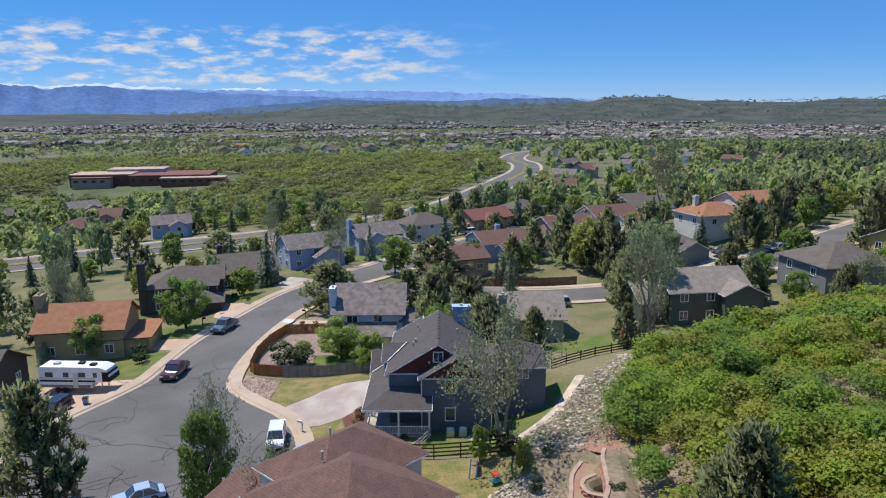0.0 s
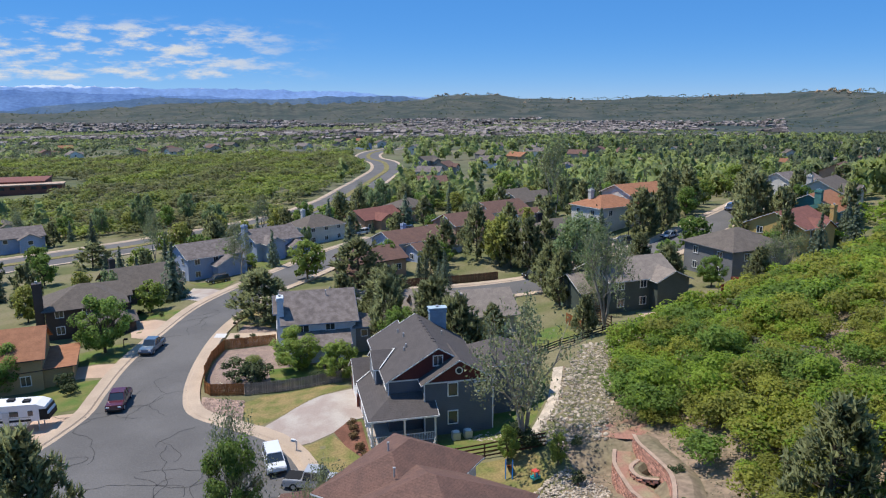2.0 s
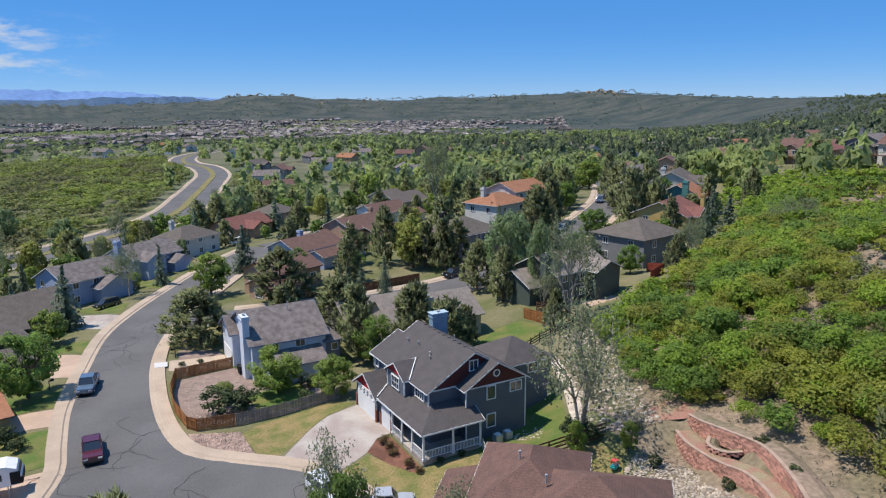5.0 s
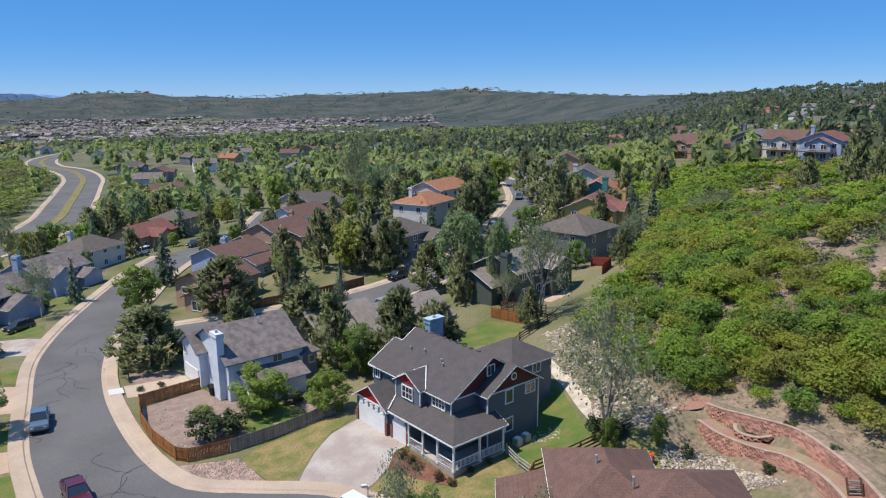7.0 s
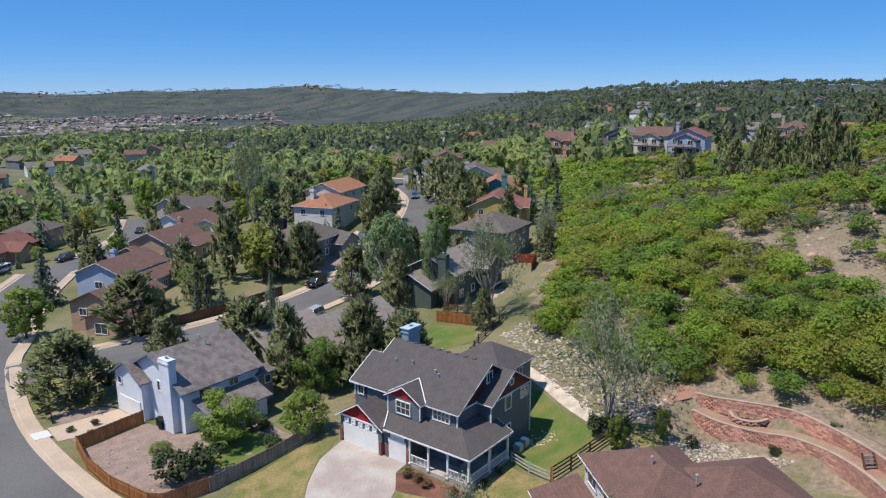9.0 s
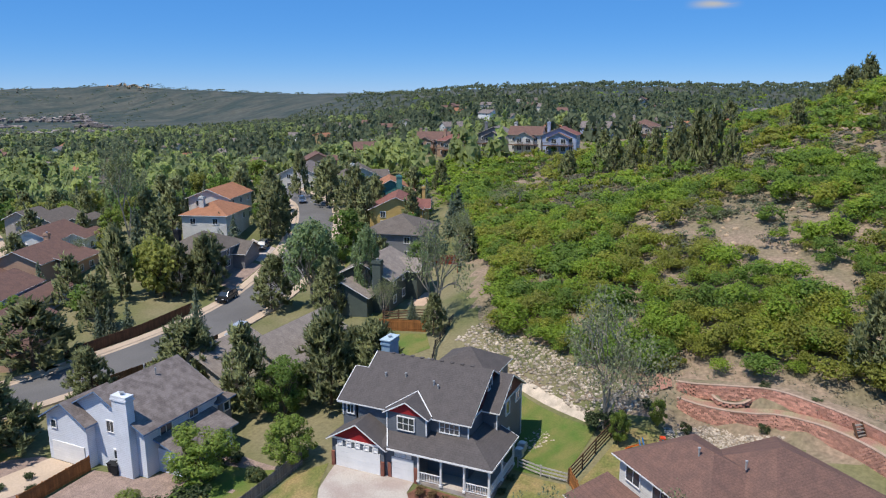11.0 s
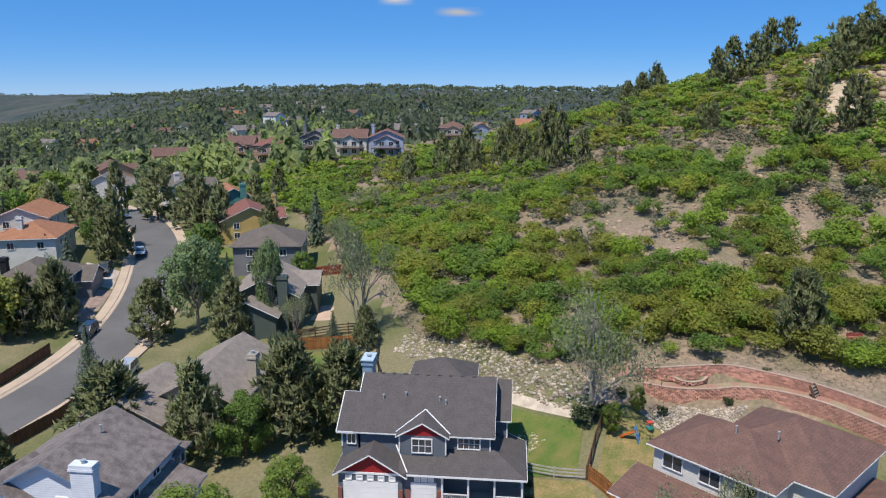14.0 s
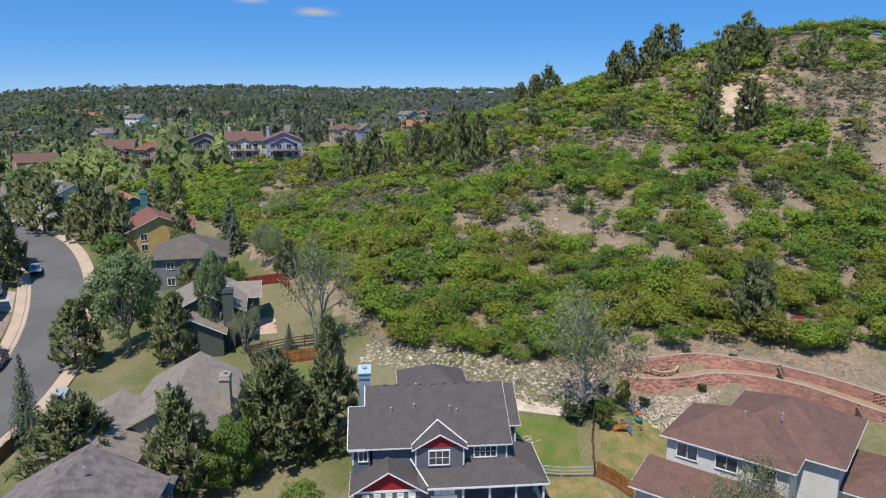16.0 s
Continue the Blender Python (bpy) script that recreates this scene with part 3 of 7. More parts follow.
def chimney(house, box, z0, z1, material, cap):
    x0, x1, y0, y1 = box
    bm = bmesh.new()
    add_box(bm, x0, x1, y0, y1, z0, z1 - 0.5)
    add_box(bm, x0 - 0.1, x1 + 0.1, y0 - 0.1, y1 + 0.1, z1 - 0.5, z1 - 0.3)
    add_box(bm, x0 - 0.04, x1 + 0.04, y0 - 0.04, y1 + 0.04, z1 - 0.3, z1)
    c = part("chimney", bm, material, house)
    bm = bmesh.new()
    cx, cy = (x0 + x1) / 2, (y0 + y1) / 2
    tube(bm, (cx, cy, z1 - 0.05), (cx, cy, z1 + 0.25), 0.16, 0.16, 10)
    tube(bm, (cx, cy, z1 + 0.25), (cx, cy, z1 + 0.3), 0.24, 0.24, 10)
    part("flue", bm, cap, c)
    return c


def roof_vent(house, x, y, z, h=0.45, r=0.07):
    bm = bmesh.new()
    tube(bm, (x, y, z - 0.2), (x, y, z + h), r, r, 8)
    tube(bm, (x, y, z + h), (x, y, z + h + 0.08), r * 1.7, r * 1.5, 8)
    part("roof_vent", bm, M["steel"], house)


# -- the slate-blue house with red gables
main = empty("house", 0, 0, 0)
tagged(main, "slate-blue two-storey house with charcoal roof and red gables", "house")
B, RS, W, RED = M["blue_side"], M["roof_slate"], M["white"], M["red_side"]
# the red shakes again, darkened: the south gables' shade is in the colour
SHADED_RED = siding("shaded_red_gable_shakes", (0.115, 0.028, 0.026))
volume(main, (-5.95, 4.65, 72.4, 84.4), 5.95, "gy", 0.6, B, RS, W, 0.42, SHADED_RED, skip=lambda a, b: a[1] > 84.5 and b[1] > 84.5 and min(a[0], b[0]) < -3)
bm = bmesh.new()
add_box(bm, -5.95, -2.75, 84.2, 85.9, -1.2, 5.95)
part("wall", bm, B, main)
bm = bmesh.new()
slab(bm, [(-6.37, 84.8, 5.858), (-2.6, 84.8, 8.12), (-2.6, 86.3, 8.12), (-6.37, 86.3, 5.858)], 0.14)
part("roof", bm, RS, main)
for p, q in (((-6.39, 84.8, 5.76), (-6.39, 86.3, 5.76)), ((-6.39, 86.32, 5.76), (-2.6, 86.32, 8.02)), ((-2.58, 84.85, 8.02), (-2.58, 86.3, 8.02)), ((-2.6, 84.84, 8.05), (-0.65, 84.84, 9.2))):
    bm = bmesh.new()
    bar(bm, p, q, 0.07, 0.2)
    part("fascia", bm, W, main)
for p, q in (((-6.35, 75.95, 6.02), (-4.3, 78.4, 7.36)), ((-6.35, 80.85, 6.02), (-4.3, 78.4, 7.36)), ((-8.5, 79.55, 3.3), (-6.0, 80.9, 4.55))):
    bm = bmesh.new()
    bar(bm, p, q, 0.1, 0.06)
    part("valley_flashing", bm, W, main)
volume(main, (-2.4, 4.95, 70.95, 75.5), 5.95, "gy", 0.6, B, RS, W, 0.42, SHADED_RED)
volume(main, (4.7, 11.2, 74.6, 81.2), 5.9, "hip", 0.56, B, RS, W, 0.4)
volume(main, (-8.35, -5.0, 80.0, 85.75), 3.0, "gx", 0.62, B, RS, W, 0.42, RED)
volume(main, (-6.75, -3.4, 76.3, 80.5), 5.95, "gx", 0.58, B, RS, W, 0.3, RED, base=3.6)
# wrap-round porch roof: two planes that meet on a hip
bm = bmesh.new()
slab(bm, [(-8.55, 69.1, 3.15), (-5.6, 72.3, 4.55), (-5.6, 80.4, 4.55), (-8.55, 80.4, 3.15)], 0.14)
slab(bm, [(-8.55, 69.1, 3.15), (-1.3, 69.1, 3.15), (-1.3, 71.2, 4.07), (-2.3, 72.3, 4.55), (-5.6, 72.3, 4.55)], 0.14)
part("porch_roof", bm, RS, main)
for p, q in (((-8.57, 69.1, 3.05), (-8.57, 79.6, 3.05)), ((-8.55, 69.08, 3.05), (-1.3, 69.08, 3.05)), ((-1.27, 69.1, 3.05), (-1.27, 71, 3.9))):
    bm = bmesh.new()
    bar(bm, p, q, 0.06, 0.17)
    part("fascia", bm, W, main)
bm = bmesh.new()
add_box(bm, -8.1, -5.9, 76.6, 80.0, -1.2, 3.1)
part("wall", bm, B, main)
bm = bmesh.new()
add_box(bm, -8.2, -5.95, 69.4, 76.6, -1.2, 0.25)
add_box(bm, -5.95, -1.5, 69.4, 72.4, -1.2, 0.25)
part("porch_floor", bm, M["drive"], main)
for px, py in ((-8.15, 69.5), (-8.15, 71.9), (-8.15, 74.2), (-8.15, 76.5), (-4.8, 69.5), (-1.6, 69.5)):
    bm = bmesh.new()
    add_box(bm, px - 0.09, px + 0.09, py - 0.09, py + 0.09, 0.2, 3.0)
    add_box(bm, px - 0.15, px + 0.15, py - 0.15, py + 0.15, 0.2, 0.4)
    add_box(bm, px - 0.15, px + 0.15, py - 0.15, py + 0.15, 2.75, 3.0)
    part("porch_post", bm, W, main)
for a, b in (((-8.15, 69.5), (-8.15, 71.9)), ((-8.15, 74.2), (-8.15, 76.5)), ((-8.15, 69.5), (-4.8, 69.5)), ((-4.8, 69.5), (-1.6, 69.5))):
    bm = bmesh.new()
    bar(bm, (*a, 1.2), (*b, 1.2), 0.08)
    bar(bm, (*a, 0.42), (*b, 0.42), 0.06)
    n = int(math.dist(a, b) / 0.16)
    for k in range(1, n):
        x, y = a[0] + (b[0] - a[0]) * k / n, a[1] + (b[1] - a[1]) * k / n
        bar(bm, (x, y, 0.42), (x, y, 1.2), 0.04)
    part("railing", bm, W, main)
garage_door(main, -8.37, 82.85, 0.02, 4.9, 2.15, "-x", W)
garage_door(main, -8.12, 78.15, 0.02, 2.3, 2.15, "-x", W)
for yy in np.linspace(80.9, 84.8, 5):
    window(main, -8.36, float(yy), 2.5, 0.4, 0.3, "-x", W, 0, M["white"])
for yy in (77.5, 78.1, 78.7):
    window(main, -8.11, yy, 2.5, 0.35, 0.28, "-x", W, 0, M["white"])
for yy in (80.15, 85.6, 76.75, 79.5):
    bm = bmesh.new()
    add_box(bm, -8.5 if yy > 80 else -8.25, -8.3 if yy > 80 else -8.05, yy - 0.18, yy + 0.18, -0.3, 1.5)
    part("brick_pier", bm, M["brick"], main)
bm = bmesh.new()
bar(bm, (-8.4, 79.9, 2.95), (-8.4, 85.85, 2.95), 0.06, 0.2)
part("trim_board", bm, W, main)
window(main, -6.78, 78.45, 5.0, 1.7, 1.25, "-x", W, 2)
window(main, -5.98, 74.3, 5.0, 1.9, 0.95, "-x", W, 3)
window(main, -5.98, 85.0, 5.0, 0.7, 0.9, "-x", W, 1)
window(main, -0.65, 72.36, 7.75, 0.9, 1.0, "-y", W, 1)
window(main, 0.6, 70.92, 5.0, 0.95, 1.35, "-y", W, 0)
window(main, 0.6, 70.92, 1.9, 0.95, 1.35, "-y", W, 0)
window(main, 3.7, 70.92, 5.1, 1.3, 0.95, "-y", W, 1)
window(main, 8.6, 74.57, 5.0, 1.2, 1.0, "-y", W, 1)
bm = bmesh.new()
for r0, y in ((0.42, 70.88),):
    tube(bm, (1.28, 70.97, 7.0), (1.28, y, 7.0), 0.42, 0.42, 20)
oval = part("window", bm, W, main, "round white gable window")
bm = bmesh.new()
tube(bm, (1.28, 70.97, 7.0), (1.28, 70.865, 7.0), 0.28, 0.28, 20)
part("pane", bm, M["glass"], oval)
boards = [((-2.7, 70.93, 5.85), (5.2, 70.93, 5.85)), ((-6.2, 72.37, 5.85), (-2.4, 72.37, 5.85))]
boards += [((x, y, 0.2 if y < 71 else 4.2), (x, y, 5.8)) for x, y in ((-2.42, 70.93), (4.97, 70.93), (-5.97, 72.4), (-5.97, 85.88), (-6.77, 76.32), (-6.77, 80.48))]
for p, q in boards:
    bm = bmesh.new()
    bar(bm, p, q, 0.12)
    part("trim_board", bm, W, main)
chimney(main, (1.1, 3.1, 84.4, 85.4), -0.5, 9.75, mat("steel_blue_chimney_panels", (0.25, 0.36, 0.46), 0.5, 0.15, 1.2, 0.1), M["steel"])
bm = bmesh.new()
add_box(bm, 0.95, 3.25, 84.27, 85.53, 9.75, 9.85)
part("chimney_cap", bm, mat("pale_metal_cap", (0.45, 0.56, 0.62), 0.4, 0.1, 2, 0.05), main)
for x, y in ((-3.2, 82.5), (-2.9, 80.4), (-3.2, 77.2), (-3.5, 76.6), (1.5, 80.0)):
    roof_vent(main, x, y, 9.3 - 0.6 * abs(x + 0.65) + 0.0, 0.35)
bm = bmesh.new()
for k in range(9):
    y = 74 + k * 1.1
    add_box(bm, -0.8, -0.5, y, y + 0.35, 9.2, 9.335)
tagged(part("ridge_vent", bm, RS, main), kind="stuff")


def simple_house(x, y, yaw, vols, wall, roof, trim, label, wins=(), chim=None, base=None, garage=None, vents=(), fascias=True):
    """A house from blocks given in its own axes: (x0, x1, y0, y1, eave, kind, pitch)."""
    z = gz(x, y) if base is None else base
    h = empty("house", x, y, z, yaw)
    tagged(h, label, "house")
    for v in vols:
        volume(h, v[:4], v[4], v[5], v[6], v[7] if len(v) > 7 else wall, roof, trim, 0.5, fascias=fascias)
    for wx, wy, wz, ww, wh, nrm in wins:
        window(h, wx, wy, wz, ww, wh, nrm, M["white"], 1 if ww > 0.8 and fascias else 0)
    if chim:
        chimney(h, chim[:4], -0.8, chim[4], chim[5] if len(chim) > 5 else wall, M["steel"])
    if garage:
        garage_door(h, *garage, M["white"])
    for v in vents:
        roof_vent(h, *v)
    return h


def facade(x0, x1, y0, y1, floors=(1.5, 4.3), w=1.1, hgt=1.2, gap=3.2):
    """Windows in rows on all four sides of a block."""
    out = []
    for z in floors:
        for a, b, fix, nrm in ((x0, x1, y0, "-y"), (x0, x1, y1, "+y"), (y0, y1, x0, "-x"), (y0, y1, x1, "+x")):
            n = max(1, int((b - a) / gap))
            for k in range(n):
                u = a + (b - a) * (k + 0.5) / n
                out.append((u, fix, z, w, hgt, nrm) if "y" in nrm else (fix, u, z, w, hgt, nrm))
    return out


# -- pale blue house inside the cedar fence
simple_house(0, 0, 0, [(-16.3, -6.2, 101.9, 113.4, 5.0, "gx", 0.54), (-17.3, -12.5, 108.6, 114.3, 4.85, "gx", 0.6), (-6.2, -4.2, 101.8, 107.5, 4.0, "hip", 0.5, M["grey"]), (-14.8, -7.5, 98.9, 101.9, 2.5, "sy-", 0.35)], M["paleblue"], M["roof_grey"], M["paleblue_trim"], "pale blue two-storey house with weathered grey roof",
             [(-16.33, 106.3, 4.6, 0.9, 1.1, "-x"), (-16.33, 105.7, 1.7, 0.8, 0.9, "-x"), (-17.33, 113.2, 4.0, 0.7, 0.8, "-x"), (-13.6, 101.87, 4.1, 1.5, 1.0, "-y"), (-9.8, 101.87, 4.2, 1.2, 0.9, "-y"), (-5, 101.77, 2.9, 0.8, 0.9, "-y")],
             (-17.1, -16.2, 103.0, 104.9, 8.5), -1.2, (-17.33, 111.4, 0.05, 4.6, 2.1, "-x"), [(-10, 106.5, 7.9), (-9.2, 109, 7.6)])

# -- brown-roofed house next door
simple_house(-7.4, 59.0, -43, [(0.4, 8.0, -10.5, -0.5, 5.6, "hip", 0.55), (3.5, 14.0, -13.5, -3.6, 5.6, "hip", 0.5), (-3.4, 0.4, -6.5, 0.6, 1.9, "sx-", 0.27), (-4.0, 0.4, -12.5, -6.3, 1.9, "gx", 0.4), (5, 13, -19.5, -13.5, 2.9, "hip", 0.4)], M["offwhite"], M["roof_brown"], W, "off-white two-storey house with brown shingle hip roof",
             [(0.37, -2.3, 4.4, 1.7, 1.2, "-x"), (0.37, -5.6, 4.4, 1.7, 1.2, "-x"), (0.37, -8.6, 4.4, 1.7, 1.2, "-x"), (-4.03, -9.4, 2.6, 0.5, 0.5, "-x")], None, 1.2, (-4.03, -9.4, -0.3, 4.6, 2.0, "-x"), [(5.6, -8.5, 7.3), (3.4, -6.0, 7.6)])
# -- grey-brown roofed house behind the pines
simple_house(9.8, 106.3, 0, [(-7, 7.5, -7, 2.6, 3.6, "gx", 0.55), (-11, -1, -0.5, 8, 3.2, "gx", 0.5)], M["greige"], M["roof_taupe"], M["greige"], "greige house with grey-brown roof among tall pines", [(5.2, -7.03, 1.8, 0.9, 1.2, "-y"), (1.5, -7.03, 1.8, 0.9, 1.2, "-y"), (7.53, -3, 1.8, 1.2, 1.2, "+x")], (-2.0, -0.8, -7.4, -6.4, 7.2), 0.1)
# -- dark house at the hill foot
simple_house(38.8, 107.3, 8, [(-6, 6.5, -4.5, 5, 5.2, "gx", 0.5), (1.5, 7.5, -6.5, -1, 5.0, "gy", 0.45), (-9.5, -5, -2, 6, 3.2, "gx", 0.5)], M["darkgreen"], M["roof_taupe"], W, "dark green-grey house with tall chimney at hill foot", facade(-6, 6.5, -4.5, 5), (-7.2, -6.0, -3.4, -2.0, 8.4))
simple_house(65.5, 116.5, 10, [(-6.5, 6.5, -6, 6, 5.6, "hip", 0.45), (5, 10, -4, 3, 3.2, "hip", 0.4)], M["grey"], M["roof_greybrown"], M["grey"], "grey two-storey house with hip roof", facade(-6.5, 6.5, -6, 6, gap=4.5), None)
simple_house(87, 129, 25, [(-6.5, 6.5, -6, 6, 4.8, "gx", 0.45), (-3, 3, -7.5, 0, 4.6, "gy", 0.5)], M["yellow"], M["roof_red"], W, "yellow house with red roof and yellow chimney", facade(-6.5, 6.5, -6, 6, (1.5, 3.6), gap=4.5), (4.2, 5.6, -6.6, -5.8, 8.6))
simple_house(102, 139, 30, [(-6, 6, -6, 6, 4.8, "gx", 0.5)], M["teal"], M["roof_orange"], W, "teal house with orange tile roof", facade(-6, 6, -6, 6, (1.5, 3.6), gap=4.5), (-6.8, -5.6, -2.8, -1.4, 9.0))
simple_house(122, 160, 35, [(-8, 8, -6, 6, 5, "gx", 0.5), (-3, 4, -8, 2, 4.8, "gy", 0.5)], M["offwhite"], M["roof_greybrown"], W, "off-white house with grey-brown gables", facade(-8, 8, -6, 6, gap=4.5), (-6, -4.8, 2, 3.2, 9))
simple_house(136, 190, 20, [(-8, 8, -6, 6, 5, "gx", 0.5), (-5, 2, -8, 2, 4.8, "gy", 0.5)], M["offwhite"], M["roof_grey"], W, "off-white house with grey roof", facade(-8, 8, -6, 6, gap=4.5))
simple_house(61, 161, 18, [(-6.5, 6.5, -5, 5, 5.6, "hip", 0.42), (2, 8, 2, 9, 4.2, "hip", 0.42)], M["offwhite"], M["roof_orange"], W, "white stucco house with orange tile hip roof", facade(-6.5, 6.5, -5, 5, (4.2,), gap=4.5), (-4, -3, 1, 2, 9.2))
simple_house(74, 171, 18, [(-7, 7, -5, 5, 5.6, "gx", 0.4)], M["offwhite"], M["roof_orange"], W, "white house with orange tile gable roof", facade(-7, 7, -5, 5, gap=4.5))
simple_house(44, 150, 15, [(-7, 7, -5.5, 5.5, 4.6, "hip", 0.5), (2, 9, -8, 0, 3.0, "gy", 0.5)], M["grey"], M["roof_greybrown"], W, "grey house with brown-grey hip roof", facade(-7, 7, -5.5, 5.5, (1.5, 3.6), gap=4.5), (-3, -1.8, 3, 4, 8.3, M["dark"]))
simple_house(14, 170, 24, [(-7.5, 6.5, -5.5, 4.5, 4.4, "gx", 0.42), (-4.5, 8.5, -10.5, -5.5, 3.4, "gx", 0.42)], M["greyblue"], M["roof_brown"], W, "light blue house with brown gable roof", [(-7.53, -0.5, 2.2, 1.6, 1.2, "-x"), (-4.53, -8, 1.6, 1.3, 1.1, "-x"), (-1.5, -10.53, 1.7, 1.2, 1.1, "-y"), (3.5, -10.53, 1.7, 1.4, 1.1, "-y"), (6.53, -2, 2.2, 1.2, 1.1, "+x")], (-1.2, -0.2, 0.5, 1.6, 7.6))
simple_house(2, 150, 22, [(-6, 6, -5, 4, 4.4, "gx", 0.45), (-8.5, -2, -7, -1, 2.8, "gx", 0.45)], M["peach"], M["roof_brown"], M["darkbrown"], "brown-roofed house behind pines", [(-6.03, 1.5, 3.0, 1.3, 1.1, "-x"), (-8.53, -4, 1.4, 2.2, 1.6, "-x"), (1, -5.03, 2.6, 1.3, 1.1, "-y"), (4, -5.03, 2.6, 1.3, 1.1, "-y")])
simple_house(31, 181, 22, [(-6.5, 7, -5, 5, 4.9, "gx", 0.45), (-2, 8, -8.5, -5, 4.0, "sy-", 0.3), (-9, -6.5, 0.5, 6.5, 2.9, "gx", 0.45)], M["peach"], M["roof_brown"], W, "peach house with reddish-brown roof", [(-6.53, -2.4, 1.9, 1.9, 1.4, "-x"), (1, -8.53, 2.3, 1.4, 1.2, "-y"), (5, -8.53, 2.3, 1.4, 1.2, "-y")], (6.6, 7.4, 1, 2, 8.2))
simple_house(45, 196, 22, [(-6.5, 7, -5, 5, 5.2, "gx", 0.45), (0, 9, -8.5, -4, 4.6, "gx", 0.4)], M["white"], M["roof_brown"], W, "white house with brown roof", [(-6.53, 0.8, 3.4, 0.9, 1.9, "-x"), (3, -8.53, 2.6, 1.2, 1.3, "-y"), (6, -8.53, 2.6, 1.2, 1.3, "-y")])
simple_house(60, 214, 22, [(-7, 7, -5, 5, 5.2, "gx", 0.45), (-1, 9, -8.5, -4, 4.6, "gx", 0.4), (-5, 4, 2, 9, 6.0, "gx", 0.5)], M["greige"], M["roof_greybrown"], W, "beige house with grey-brown roof", [(-7.03, 0, 3.4, 1.2, 1.2, "-x"), (3, -8.53, 2.6, 1.2, 1.3, "-y"), (6.5, -8.53, 2.6, 1.2, 1.3, "-y")])
simple_house(13, 227, 35, [(-8, 8, -5, 5, 3.6, "gx", 0.5), (-4, 2, -8, 2, 3.4, "gy", 0.55)], M["peach"], M["roof_red"], M["darkbrown"], "house with deep red shingle roofs", facade(-8, 8, -5, 5, (1.5,), gap=4.0))
simple_house(26, 237, 35, [(-6, 6, -5, 5, 5.2, "hip", 0.45)], M["peach"], M["roof_greybrown"], M["darkbrown"], "brown house with grey hip roof", facade(-6, 6, -5, 5, gap=4.0))
simple_house(-6, 208, 32, [(-6.5, 6.5, -5, 5, 5.0, "hip", 0.5)], M["offwhite"], M["roof_greybrown"], W, "pale house with grey hip roof", facade(-6.5, 6.5, -5, 5, gap=4.0), (-3, -2, 2, 3, 9))
simple_house(-19, 189, 32, [(-6.5, 6.5, -5, 5, 5.0, "gx", 0.5), (-5, 0, -7.5, 2, 4.8, "gy", 0.55), (2, 7, -8, 0, 3.2, "gy", 0.5)], M["greyblue"], M["roof_grey"], W, "blue-grey house with several gables", facade(-6.5, 6.5, -5, 5, gap=4.0), (-7.4, -6.4, -1, 0.5, 9))
simple_house(-33, 172, 30, [(-6.5, 6.5, -5, 5, 5.2, "gx", 0.5), (-1, 6, -8, 2, 3.4, "gy", 0.5)], M["greyblue"], M["roof_grey"], W, "lavender-blue house with grey roof and white trim", facade(-6.5, 6.5, -5, 5, gap=4.0))
simple_house(-44, 153, 25, [(-6.5, 6.5, -6, 6, 3.4, "gx", 0.5)], M["darkbrown"], M["roof_greybrown"], M["darkbrown"], "low brown house behind blue spruces", facade(-6.5, 6.5, -6, 6, (1.5,), gap=4.0), (-5, -4, 2, 3, 8))
simple_house(-49, 131, 15, [(-6, 6, -5, 5.5, 5.0, "hip", 0.5), (-1, 7, -9, -3, 2.8, "hip", 0.45), (1, 7, 0, 7, 5.0, "gx", 0.5)], M["darkbrown"], M["roof_greybrown"], M["darkbrown"], "dark brown house with tall chimney and hip roofs", facade(-6, 6, -5, 5.5, gap=4.0), (-7.4, -6.1, -4.6, -3.2, 9.5))
simple_house(-53, 104.5, 10, [(-7, 5, -5, 5, 4.6, "gx", 0.55), (2, 8.5, -4.5, 4.5, 2.8, "sx+", -0.02)], M["tan"], M["roof_orange"], M["darkbrown"], "tan house with orange roof and small dormers", facade(-7, 5, -5, 5, (1.6,), gap=4.0), (-8.0, -6.9, -1, 0.6, 9.0))
simple_house(-62, 86, 5, [(-6, 6, -5.5, 5.5, 3.4, "gx", 0.5)], M["darkbrown"], M["roof_greybrown"], M["darkbrown"], "dark brown house beside the parked caravan", facade(-6, 6, -5.5, 5.5, (1.5,), gap=4.0))
